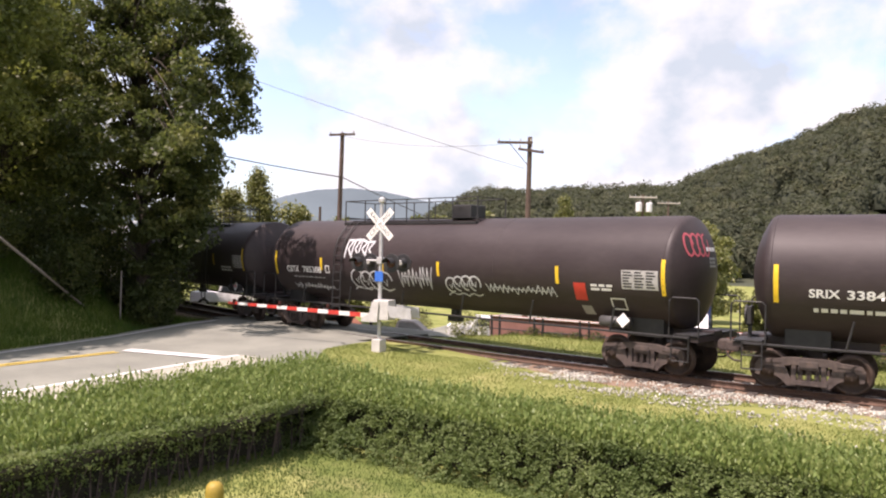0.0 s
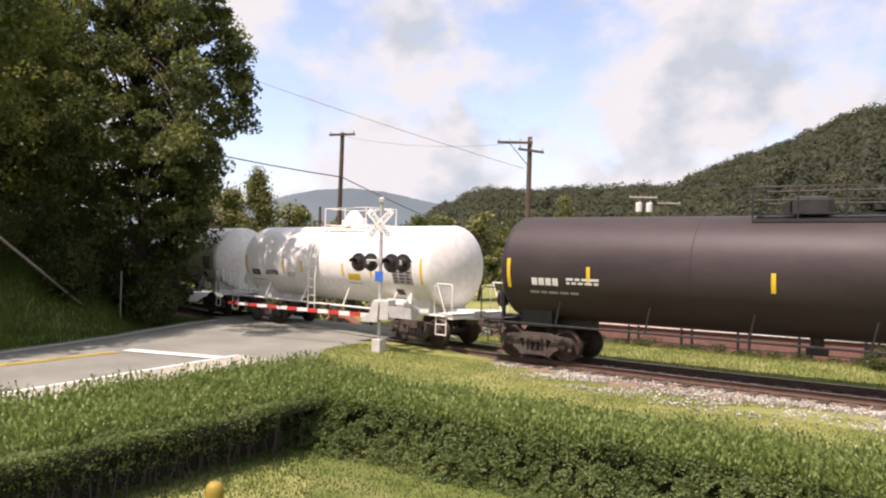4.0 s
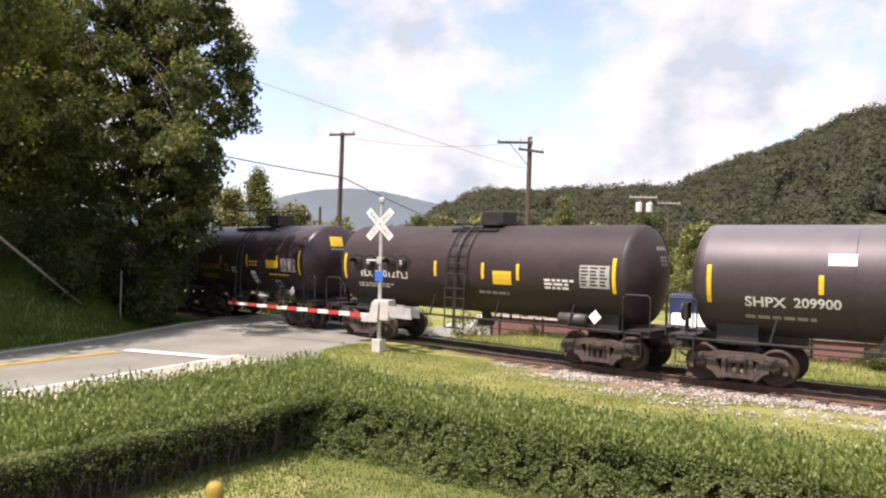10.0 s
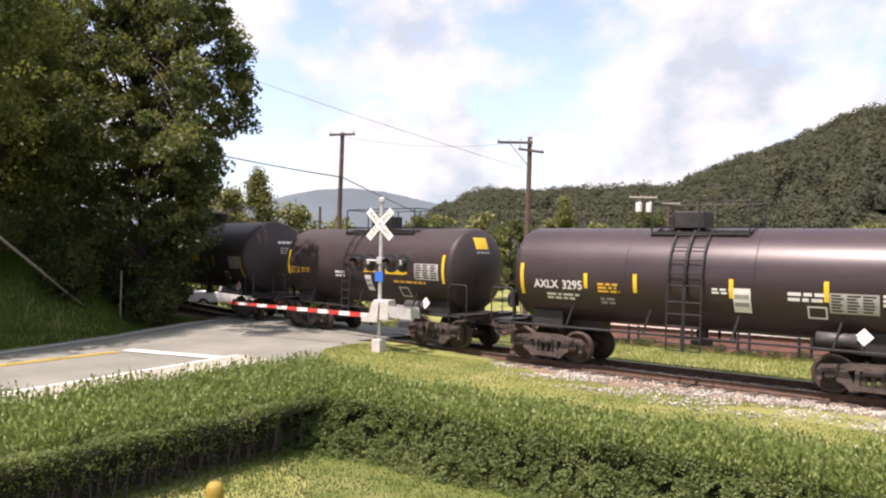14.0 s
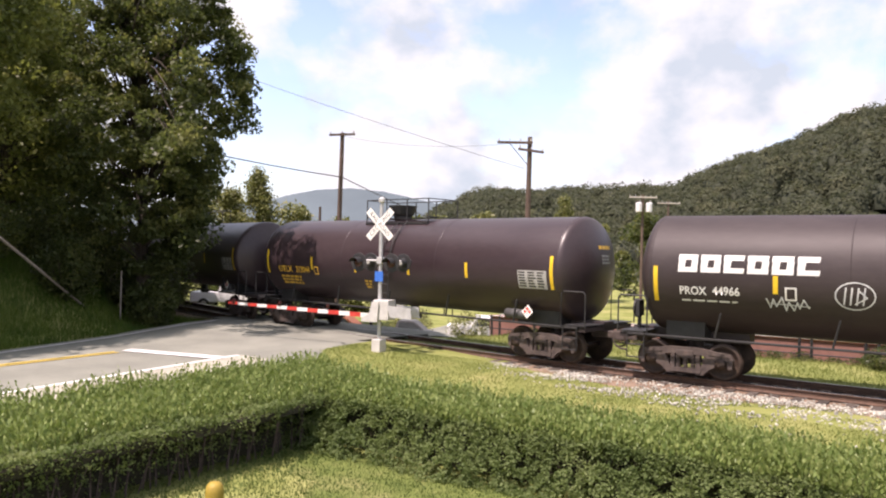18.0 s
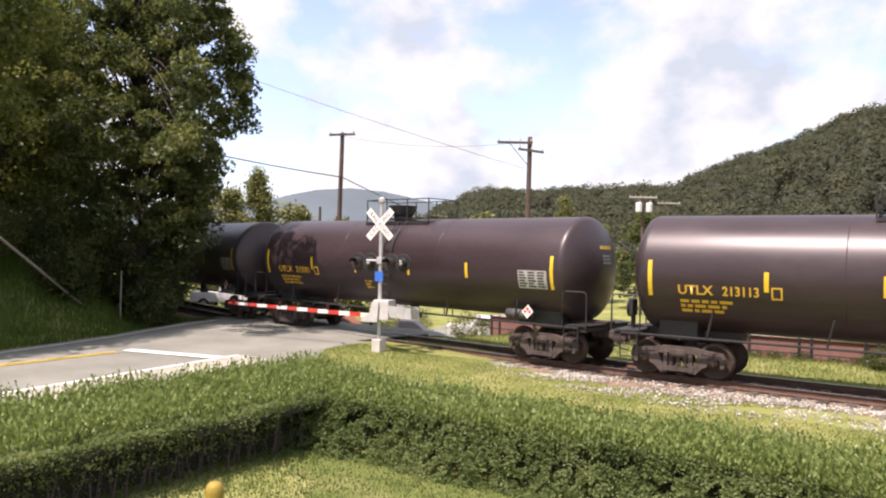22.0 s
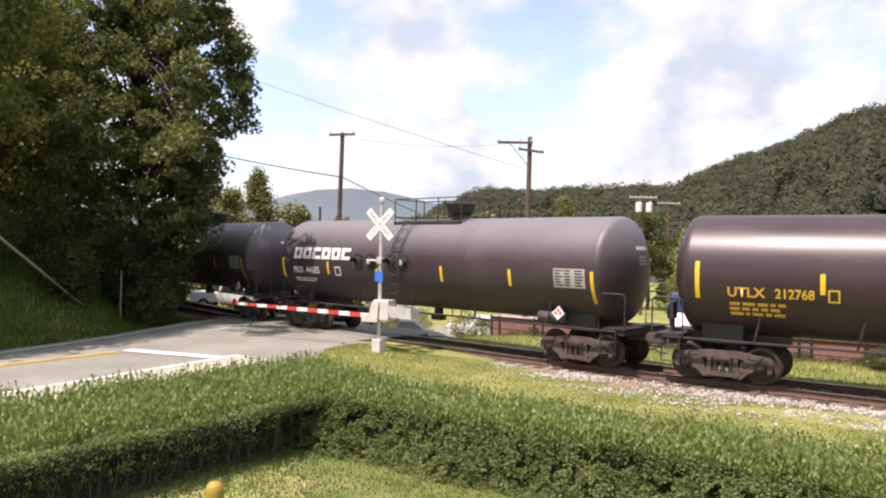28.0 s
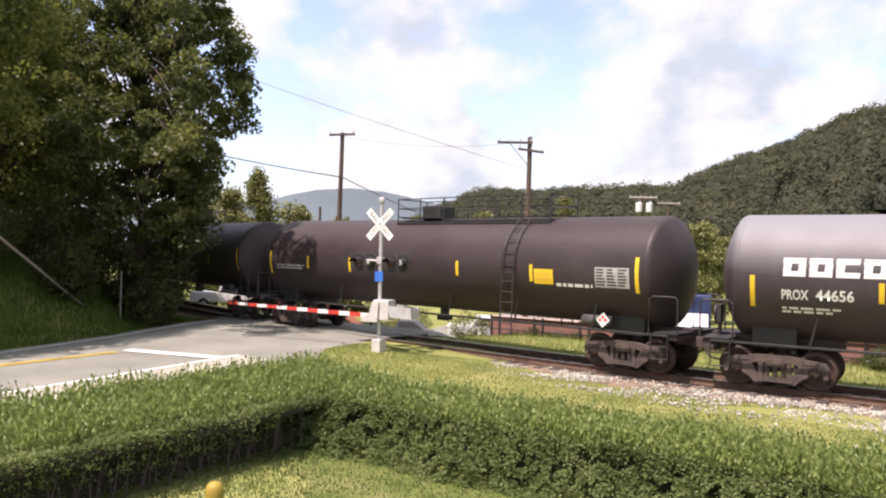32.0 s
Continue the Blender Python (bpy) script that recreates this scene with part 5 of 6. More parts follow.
h = tagged(empty("hedge"), "clipped privet hedge along the road, shaded inside", "hedge", "garden hedge")
hedge_run(h, -11.7, -9.10, -18.0, -9.3, 0.69, 90000, 1, overhang=0.42, bare=0.36, share=(0.70, 0.12, 0.04))
g = random.Random(12)
for i in range(70):
    y = -17.9 + 0.1 * i + g.uniform(-0.05, 0.05)
    x = -9.25 + g.uniform(-0.2, 0.12)
    part("stem", rod(bmesh.new(), (x, y, -0.30), (x + g.uniform(-0.1, 0.2), y + g.uniform(-0.12, 0.12), 0.36), 0.014, 0.008, 5), M_stem, h)
h = tagged(empty("hedge"), "clipped privet hedge facing the track, sunlit inside", "hedge", "garden hedge")
hedge_run(h, -9.5, 1.6, -11.12, -9.65, 0.58, 150000, 2, foot=0.62, share=(0.36, 0.02, 0.52))


# ---- trees ----
def tree(x, y, height, spread, count, size, mat, label, seed, low=0.15, clumps_n=60, group="roadside trees", lean=(0, 0), trunk=None, hanging=(), clump=(0.20, 0.42)):
    g = np.random.default_rng(seed)
    z0 = ground_height(x, y)
    t = empty("tree", Matrix.Translation((x, y, z0)))
    tagged(t, label, "tree", group)
    bm = bmesh.new()
    r = trunk or 0.017 * height
    knots = [Vector((0, 0, -0.15))]
    for i in range(1, 7):
        knots.append(Vector((g.normal(0, 0.12) + lean[0] * i / 6, g.normal(0, 0.12) + lean[1] * i / 6, height * 0.14 * i)))
    for i in range(6):
        rod(bm, knots[i], knots[i + 1], r * (1 - 0.14 * i) * (1.25 if i == 0 else 1), r * (1 - 0.14 * (i + 1)), 9)
    clumps = []
    for i in range(clumps_n):
        h = low + (0.98 - low) * (i + g.random()) / clumps_n
        k = (h - low) / (1 - low)
        w = spread * (0.35 + 0.65 * math.sin(math.pi * min(1, 0.18 + 0.80 * k))) * (1.0 - 0.25 * k)
        a, q = g.uniform(0, 2 * math.pi), math.sqrt(g.uniform(0.03, 1.0))
        c = Vector((math.cos(a) * w * q + lean[0] * k, math.sin(a) * w * q + lean[1] * k, h * height))
        if z0 + c.z < 6.0 and abs(y + c.y - track_y(x + c.x)) < 3.2:
            continue
        clumps.append(c)
        s = max(0.10, h * g.uniform(0.55, 0.85)) * height
        j = min(5, int(s / (height * 0.14)))
        root = knots[j].lerp(knots[j + 1], min(1, s / (height * 0.14) - j))
        mid = root.lerp(c, 0.5) + Vector((0, 0, 0.06 * height * g.uniform(0, 0.5)))
        if clumps_n > 150 and i % 3:
            continue
        rod(bm, root, mid, r * 0.17, r * 0.10, 5)
        rod(bm, mid, mid.lerp(c, 0.75), r * 0.09, r * 0.02, 5)
    for i, (a, b, c) in enumerate(hanging):
        c = Vector((a - x, b - y, c - z0))
        clumps.append(c)
        if i % 3:
            continue
        root = knots[2 + int(g.integers(0, 4))]
        rod(bm, root, root.lerp(c, 0.5) + Vector((0, 0, 0.4)), r * 0.16, r * 0.09, 5)
        rod(bm, root.lerp(c, 0.5) + Vector((0, 0, 0.4)), c, r * 0.09, r * 0.02, 5)
    part("trunk", bm, M_bark, t)
    idx = g.integers(0, len(clumps), count)
    rad = spread * g.uniform(clump[0], clump[1], len(clumps))
    d = g.normal(size=(count, 3))
    d /= np.linalg.norm(d, axis=1, keepdims=True)
    d *= g.uniform(0.08, 1.0, (count, 1)) ** 0.45
    d[:, 2] *= 0.62
    pts = np.array([tuple(c) for c in clumps])[idx] + d * rad[idx][:, None]
    pts[:, 2] -= 0.10 * rad[idx] * (d[:, 0] ** 2 + d[:, 1] ** 2)
    near = np.abs(y + pts[:, 1] - np.interp(x + pts[:, 0], TRACK_X, TRACK_Y)) < 2.3
    pts = pts[~(near & (z0 + pts[:, 2] < 5.3))]
    put_mesh(leaves("crown", pts, size, g, up=0.3, droop=0.25), "crown", mat, t)
    return t


# low boughs beside the track, reaching out towards the crossing
def boughs(count, seed):
    g = np.random.default_rng(seed)
    out = []
    for i in range(count):
        z = 2.0 + 13.4 * (i + g.random()) / count
        reach = np.interp(z, [2, 3, 4.6, 7.1, 7.9, 8.6, 9.7, 11, 12.2, 13.5, 14.8, 16], [0.8, 1.8, 2.6, 2.9, 3.3, 4.5, 4.5, 4.1, 4.2, 3.8, 2.4, 1.4])
        u, v = reach * math.sqrt(g.random()), g.uniform(-0.8, 0.8)
        if 8.3 < z < 10.4 and 2.2 < u < 3.4 and g.random() < 0.75:
            continue
        # nearer boughs hang over the road, farther ones over the track
        k = g.uniform(0.92, 1.0) if z < 7 else g.uniform(0.78, 0.95) if u < 2.2 else g.uniform(0.90, 0.99)
        out.append(((-29.6 + 0.83 * u - 0.56 * v) * k, -20.95 + (20.35 + 0.56 * u + 0.83 * v) * k, 3.15 + (z - 3.15) * k))
    return out


HANGING = boughs(185, 31)
LOW_LIMBS = [(-33.0, -4.6, 8.5), (-32.4, -4.3, 7.1), (-33.1, -4.7, 9.9), (-32.0, -4.0, 8.1), (-32.7, -4.5, 6.2), (-32.2, -4.1, 9.7)]
M_leafm = leaf_material("maple_leaves", ((0.080, 0.105, 0.034), (0.165, 0.190, 0.060), (0.30, 0.30, 0.11)), 0.45, 0.6, 0.55)
# Trees with y below -14 stand unseen, added to shade road and block sky.
for k, (x, y, hgt, spr, cnt, sz, mat, low) in enumerate([
        (-27.8, -1.4, 17.0, 3.7, 100000, 0.18, M_leaf, 0.18), (-35.5, -3.6, 17.0, 4.1, 60000, 0.19, M_leafm, 0.16), (-40.0, -2.8, 20.0, 5.7, 50000, 0.24, M_leafm, 0.08),
        (-41.5, -6.6, 19.0, 5.0, 26000, 0.26, M_leafm, 0.12), (-44.5, -18.0, 20.0, 6.0, 16000, 0.42, M_leaf, 0.12), (-43.2, -0.5, 17.0, 5.2, 18000, 0.32, M_leaf, 0.03), (-45.5, -8.5, 20.0, 6.5, 14000, 0.42, M_leaf, 0.05),
        (-48.0, -1.5, 18.0, 6.0, 12000, 0.40, M_leaf, 0.04), (-45.0, 3.2, 15.0, 4.2, 17000, 0.30, M_leaf, 0.05), (-29.4, -10.6, 15.0, 4.9, 70000, 0.19, M_leafm, 0.34), (-28.2, -14.6, 14.0, 5.0, 26000, 0.32, M_leaf, 0.36), (-46.5, -22.5, 19.0, 6.0, 8000, 0.5, M_leaf, 0.08), (-43.0, -28.0, 17.0, 5.5, 6000, 0.5, M_leaf, 0.10)]):
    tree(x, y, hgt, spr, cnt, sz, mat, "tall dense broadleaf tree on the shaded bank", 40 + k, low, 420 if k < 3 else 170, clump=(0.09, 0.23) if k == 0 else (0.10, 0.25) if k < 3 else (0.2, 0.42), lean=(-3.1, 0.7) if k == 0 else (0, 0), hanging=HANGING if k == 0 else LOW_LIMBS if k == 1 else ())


def bushes(name, spots, mat, label, size, per, category="bush", group="undergrowth"):
    for k, (x, y, r, hgt) in enumerate(spots):
        g = np.random.default_rng(900 + k)
        z = ground_height(x, y)
        b = empty(name, Matrix.Translation((x, y, z)))
        tagged(b, label, category, group)
        n = per
        d = g.normal(size=(n, 3))
        d /= np.linalg.norm(d, axis=1, keepdims=True)
        lump = 1 + 0.35 * np.array([noise.noise(tuple(q * 2.2 + k)) for q in d])
        p = d * (g.uniform(0.2, 1, (n, 1)) ** 0.4) * lump[:, None] * np.array((r, r, hgt * 0.5))
        p[:, 2] = np.maximum(p[:, 2] + hgt * 0.5, 0.02)
        bm = bmesh.new()
        for i in range(6):
            a = i * 1.05
            rod(bm, (0, 0, -0.05), (math.cos(a) * r * 0.6, math.sin(a) * r * 0.6, hgt * 0.7), 0.025, 0.008, 5)
        part("stems", bm, M_bark, b)["kind"] = "stuff"
        put_mesh(leaves("leaves", p, size, g), "leaves", mat, b)


bushes("bush", [(-29.6, 0.2, 1.5, 3.2), (-30.4, -3.9, 1.8, 3.2), (-30.0, -7.6, 2.0, 2.6), (-30.5, -10.2, 1.9, 2.2), (-31.5, 1.0, 1.6, 2.6), (-32.5, -1.5, 2.0, 2.8), (-35.5, 0.6, 2.0, 3.4), (-31.5, -4.0, 1.5, 1.8), (-33.5, -6.0, 2.2, 2.6), (-38, -3, 2.6, 3.6), (-42, 1.5, 2.6, 4.0), (-37.5, -9.5, 2.6, 3.2), (-28.2, -4.8, 1.2, 2.6), (-26.6, -2.1, 0.95, 2.0), (-28.9, -1.6, 1.1, 1.5), (-31.2, -0.8, 1.4, 2.4)], M_leaf, "dark leafy undergrowth beneath the trees", 0.145, 3800)

bushes("bush", [(-43.5, 17.0, 2.4, 4.6), (-41.2, 15.2, 2.2, 4.4), (-38.9, 14.0, 2.1, 4.2), (-36.6, 12.6, 2.0, 4.0), (-34.2, 11.6, 1.9, 3.8), (-47.0, 17.5, 2.6, 5.0), (-31.6, 10.9, 1.7, 3.6), (-33.0, 13.0, 2.0, 4.0)], M_leaf, "dark bush in shade across the track", 0.17, 2600)

# trees past the track: a spiky pine, rounder ones, and a far row
def pine(x, y, height, spread, seed):
    g = np.random.default_rng(seed)
    t = empty("pine_tree", Matrix.Translation((x, y, ground_height(x, y))))
    tagged(t, "ragged pine with an open, spiky top", "tree", "trees past the track")
    bm = bmesh.new()
    rod(bm, (0, 0, -0.1), (0, 0, height), 0.16, 0.03, 8)
    pts = []
    for i in range(70):
        k = g.random() ** 0.8
        z = height * (0.15 + 0.85 * k)
        a, w = g.uniform(0, 6.283), spread * (1.05 - k) * g.uniform(0.5, 1.0) + 0.15
        tip = Vector((math.cos(a) * w, math.sin(a) * w, z + 0.15 * w))
        rod(bm, (0, 0, z - 0.1), tip, 0.03, 0.01, 4)
        m = 190
        f = g.uniform(0.25, 1.08, m)[:, None]
        pts.append(np.array((0, 0, z - 0.1)) * (1 - f) + np.array(tuple(tip)) * f + g.normal(0, 0.13 + 0.05 * spread, (m, 3)))
    part("trunk", bm, M_bark, t)
    put_mesh(leaves("needles", np.concatenate(pts), 0.22, g), "needles", M_leaf2, t)


pine(-44.1, 19.2, 11.3, 3.4, 70)
pine(-46.8, 19.0, 9.6, 3.2, 74)
pine(-38.7, 61.5, 12.2, 3.2, 75)
for k, (x, y, hgt, spr, mat) in enumerate([(-42.0, 20.6, 9.0, 3.2, M_leaf2), (-39.6, 22.4, 7.8, 3.0, M_leaf2), (-48.6, 17.6, 9.5, 3.4, M_leaf2), (-37.2, 24.5, 6.4, 2.6, M_leaf2), (-16.6, 39.9, 8.4, 3.0, M_leaf2), (-12.1, 38.5, 3.4, 1.5, M_leaf2), (-18.5, 47.0, 8.4, 3.0, M_leaf2)]):
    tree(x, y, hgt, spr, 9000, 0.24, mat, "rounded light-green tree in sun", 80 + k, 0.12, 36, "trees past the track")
for k in range(13):
    g = random.Random(600 + k)
    a = radians(-37 + 2.9 * k + g.uniform(-1, 1))
    if -15.0 < math.degrees(a) < -6.5:
        continue
    dist = g.uniform(84, 106)
    x, y = math.sin(a) * dist, -20.95 + math.cos(a) * dist
    tree(x, y, g.uniform(8.6, 11.0), g.uniform(3.2, 4.6), 5200, 0.42, M_leaf2 if k % 3 else M_leaf, "leafy tree on the valley floor", 100 + k, 0.10, 30, "valley trees")


# ---- hills ----
def ridge(az, table):
    for (a0, e0), (a1, e1) in zip(table, table[1:]):
        if a0 <= az <= a1:
            k = (az - a0) / (a1 - a0)
            return e0 + (e1 - e0) * k
    return table[0][1] if az < table[0][0] else table[-1][1]


RIDGE = [(-60, 0.2), (-39, 0.2), (-36.6, 0.8), (-35.2, 1.7), (-34.3, 2.4), (-31.3, 3.5), (-25, 3.7), (-21, 4.0), (-17, 4.4), (-14, 5.2), (-11.5, 6.5), (-8, 7.7), (-5.3, 8.7), (-2, 9.2), (6, 10.5), (20, 11), (45, 9), (75, 4)]
NEAR_R, FAR_R = 165.0, 330.0


def hill_height(az, d):
    top = 0.75 + math.tan(radians(ridge(az, RIDGE))) * FAR_R
    k = smooth((d - NEAR_R) / (FAR_R - NEAR_R)) if d < FAR_R else 1 - 0.35 * smooth((d - FAR_R) / 250)
    return -2.9 + (top + 2.9) * k + 2.5 * noise.noise((az * 0.25, d * 0.02, 0)) * k


def build_hill():
    bm = bmesh.new()
    rows = []
    for i in range(70):
        az = -60 + 135 * i / 69
        a = radians(az)
        row = []
        for d in (150, 165, 185, 205, 225, 245, 265, 285, 305, 330, 380, 450, 600):
            row.append(bm.verts.new((math.sin(a) * d, -20.95 + math.cos(a) * d, hill_height(az, d))))
        rows.append(row)
    for a, b in zip(rows, rows[1:]):
        for j in range(len(a) - 1):
            bm.faces.new((a[j], b[j], b[j + 1], a[j + 1]))
    tagged(put(bm, "hill", M_farground, smooth=True), "steep wooded hillside across the valley", "hill", kind="structure")
    g = np.random.default_rng(77)
    ball = bmesh.new()
    bmesh.ops.create_icosphere(ball, subdivisions=1, radius=1.0)
    bmesh.ops.delete(ball, geom=[f for f in ball.faces if f.calc_center_median().z < -0.35], context="FACES")
    ball.verts.index_update()
    form = np.array([v.co[:] for v in ball.verts])
    tris = np.array([[v.index for v in f.verts] for f in ball.faces])
    ball.free()
    verts, faces, base = [], [], 0
    spray, out = [], []
    for i in range(1750):
        az = g.uniform(-39, -2) if i > 120 else g.uniform(-2, 70)
        d = NEAR_R + 8 + (FAR_R + 8 - NEAR_R) * g.random() ** 0.7
        a = radians(az)
        z = hill_height(az, d)
        spire = g.random() < 0.05
        r = g.uniform(1.3, 2.0) if spire else g.uniform(2.0, 4.4)
        hgt = g.uniform(7.0, 10.0) if spire else g.uniform(6.5, 9.0) + 0.7 * r
        if z + hgt - 3.15 < 0.010 * d:
            continue
        c = np.array((math.sin(a) * d, -20.95 + math.cos(a) * d, z + hgt * 0.28))
        half = np.array((r, r, hgt * 0.5))
        # Darker ball inside each crown: shade between the leaves put into its colour.
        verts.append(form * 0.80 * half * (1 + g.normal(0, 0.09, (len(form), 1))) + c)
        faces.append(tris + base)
        base += len(form)
        m = 190
        q = g.normal(size=(m, 3))
        q /= np.linalg.norm(q, axis=1, keepdims=True)
        q[:, 2] = np.where(q[:, 2] < -0.15, -q[:, 2], q[:, 2])
        ph = g.uniform(0, 6.28, 4)
        lump = 0.93 + 0.16 * np.sin(4 * q[:, 0] + ph[0]) * np.cos(5 * q[:, 1] + ph[1]) + 0.12 * np.sin(6 * q[:, 2] + ph[2]) + g.normal(0, 0.07, m)
        thin = np.where(spire, 1 - 0.72 * np.maximum(q[:, 2], 0), 1.0)
        body = half * np.stack([thin, thin, np.ones(m)], 1)
        spray.append(q * lump[:, None] * body + c)
        out.append(q)
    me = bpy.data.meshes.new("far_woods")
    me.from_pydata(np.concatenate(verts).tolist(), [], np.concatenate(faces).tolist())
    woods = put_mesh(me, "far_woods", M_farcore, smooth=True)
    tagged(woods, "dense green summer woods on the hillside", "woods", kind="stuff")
    crowns = put_mesh(leaves("crown_leaves", np.concatenate(spray), 1.0, g, outward=np.concatenate(out), spread=0.5), "crown_leaves", M_far, woods)
    crowns["kind"] = "stuff"


build_hill()


def far_ridge():
    table = [(-75, 1.2), (-60, 2.2), (-52, 2.8), (-46.7, 3.5), (-45.4, 3.9), (-43.5, 4.3), (-41, 4.5), (-38.5, 4.3), (-36.5, 3.9), (-34.5, 3.5), (-31, 2.6), (-25, 1.8)]
    bm = bmesh.new()
    lo, hi = [], []
    for i in range(220):
        az = -75 + 50 * i / 219
        a, d = radians(az), 1700.0
        e = ridge(az, table) + 0.05 * noise.noise((az * 3.0, 0, 0)) + 0.04 * noise.noise((az * 9.0, 2, 0))
        x, y = math.sin(a) * d, -20.95 + math.cos(a) * d
        lo.append(bm.verts.new((x, y, -20)))
        hi.append(bm.verts.new((x * 1.12, -20.95 + (y + 20.95) * 1.12, 3.15 + math.tan(radians(e)) * d * 1.12)))
    for i in range(219):
        bm.faces.new((lo[i], lo[i + 1], hi[i + 1], hi[i]))
    # Distance haze is put into this blue colour and a faint glow.
    m = material("painted_haze_ridge", ((0.055, 0.075, 0.085), (0.075, 0.10, 0.11)), 0.006, 0.95, bump=0.0, fine=0.015)
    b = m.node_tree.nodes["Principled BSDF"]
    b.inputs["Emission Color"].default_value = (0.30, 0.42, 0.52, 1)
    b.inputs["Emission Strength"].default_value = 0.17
    tagged(put(bm, "backdrop", m, smooth=True), "far wooded ridge, blue-grey haze painted in and glowing", "backdrop", kind="structure")


far_ridge()


# ---- crossing signal with its gate ----
def crossing_signal():
    base = Vector((-15.39, -1.77, -0.06))
    s = empty("crossing_signal", Matrix.Translation(base))
    tagged(s, "railroad crossing signal mast with a lowered striped gate", "crossing signal")
    part("foundation", box(bmesh.new(), -0.17, 0.17, -0.17, 0.17, -0.1, 0.36, bevel=0.03), M_alum, s, "pale metal foundation box")
    bm = bmesh.new()
    rod(bm, (0, 0, 0.3), (0, 0, 4.72), 0.062, n=14)
    part("mast", bm, M_galv, s, "galvanised pipe")
    part("bell", lathe(bmesh.new(), [(4.70, 0.05), (4.74, 0.11), (4.84, 0.11), (4.90, 0.03)], "z", 14), M_galv, s)
    # everything that faces the road is turned to its traffic
    turn = Matrix.Rotation(radians(5), 4, "Z")
    for k, (ang, text) in enumerate(((45, "CROSSING"), (-45, "RAIL ROAD"))):
        bm = bmesh.new()
        m = turn @ Matrix.Translation((0, -0.085 - 0.012 * k, 4.02)) @ Matrix.Rotation(-radians(ang), 4, "Y")
        box(bm, -0.63, 0.63, -0.006, 0.006, -0.116, 0.116, m)
        blade = part("crossbuck_blade", bm, M_signw, s, "white reflective blade")
        cu = bpy.data.curves.new("words", "FONT")
        cu.body, cu.size, cu.align_x, cu.align_y = text, 0.19, "CENTER", "CENTER"
        cu.space_character = 1.12 if k == 0 else 1.05
        ob = bpy.data.objects.new("words", cu)
        me = bpy.data.meshes.new_from_object(ob)
        bpy.data.objects.remove(ob)
        me.transform(m @ Matrix.Translation((0, -0.009, 0)) @ Matrix.Rotation(radians(90), 4, "X"))
        put_mesh(me, "crossbuck_words", M_blackp, blade)
    bm = bmesh.new()
    rod(bm, turn @ Vector((-0.78, 0, 2.86)), turn @ Vector((0.78, 0, 2.86)), 0.035, n=10)
    box(bm, -0.10, 0.10, -0.10, 0.10, 2.76, 2.97, turn, 0.02)
    part("crossarm", bm, M_galv, s)
    for x in (-0.62, 0.62):
        for d in (-1, 1):
            m = turn @ Matrix.Translation((x, d * 0.34, 2.80))
            bm = lathe(bmesh.new(), [(0.0, 0.29), (0.015, 0.30), (0.03, 0.29)], "y", 26)
            lathe(bm, [(-0.02, 0.13), (0.03, 0.17), (0.16 if d > 0 else 0.14, 0.12)], "y", 18) if d < 0 else lathe(bm, [(-0.16, 0.12), (0.0, 0.17), (0.03, 0.13)], "y", 18)
            for i in range(13):
                a = radians(10 + 160 * i / 12)
                b = radians(10 + 160 * (i + 1) / 12)
                if i < 12:
                    q = [(0.165 * math.cos(a), 0, 0.165 * math.sin(a)), (0.165 * math.cos(b), 0, 0.165 * math.sin(b)), (0.175 * math.cos(b), d * 0.30, 0.175 * math.sin(b) - 0.02), (0.175 * math.cos(a), d * 0.30, 0.175 * math.sin(a) - 0.02)]
                    bm.faces.new([bm.verts.new(v) for v in q])
            bm.transform(m)
            lamp = part("flasher", bm, M_blackp, s, "black hooded lamp head")
            if d > 0:
                bm = lathe(bmesh.new(), [(-0.17, 0.03), (-0.16, 0.07), (-0.12, 0.105), (-0.02, 0.12), (0.01, 0.12)], "y", 18)
                bm.transform(m)
                part("housing", bm, M_alum, lamp, "pale metal lamp housing", True)
            bm = lathe(bmesh.new(), [(d * 0.035, 0.15), (d * 0.050, 0.11), (d * 0.056, 0.02)], "y", 18)
            bm.transform(m)
            part("lens", bm, M_lens, lamp, "unlit dark red lens")
    bm = box(bmesh.new(), -0.15, 0.15, -0.012, 0.012, -0.16, 0.16, turn @ Matrix.Translation((0, -0.08, 2.36)))
    part("notice_plate", bm, M_bluep, s, "small blue notice plate")
    # gate machine, its side plates and the weights behind
    along = Vector((-5.68, -1.19, 0)).normalized()
    g = Matrix(((along.x, -along.y, 0, 0), (along.y, along.x, 0, 0), (0, 0, 1, 0), (0, 0, 0, 1)))
    part("gate_machine", box(bmesh.new(), -0.42, 0.12, -0.30, 0.22, 0.98, 1.62, g, 0.03), M_alum, s, "aluminium gate machine case")
    bm = extrude_xz(bmesh.new(), [(-0.10, 1.56), (0.14, 1.56), (0.22, 1.20), (0.50, 1.02), (0.50, 0.92), (-0.05, 0.92)], -0.34, -0.31)
    bm.transform(g)
    part("gate_bracket", bm, M_alum, s)
    bm = extrude_xz(bmesh.new(), [(-0.10, 1.56), (0.14, 1.56), (0.22, 1.20), (0.50, 1.02), (0.50, 0.92), (-0.05, 0.92)], 0.25, 0.28)
    bm.transform(g)
    part("gate_bracket", bm, M_alum, s)
    for y in (-0.335, 0.255):
        bm = extrude_xz(bmesh.new(), [(-0.40, 1.46), (-1.22, 1.40), (-1.26, 1.06), (-0.50, 1.10)], y - 0.03, y + 0.03)
        bm.transform(g)
        part("counterweight", bm, M_galv, s, "grey counterweight plate")
    # the arm across the lane
    n = 14
    length = 6.15
    for i in range(n):
        x0, x1 = 0.45 + (length - 0.45) * i / n, 0.45 + (length - 0.45) * (i + 1) / n
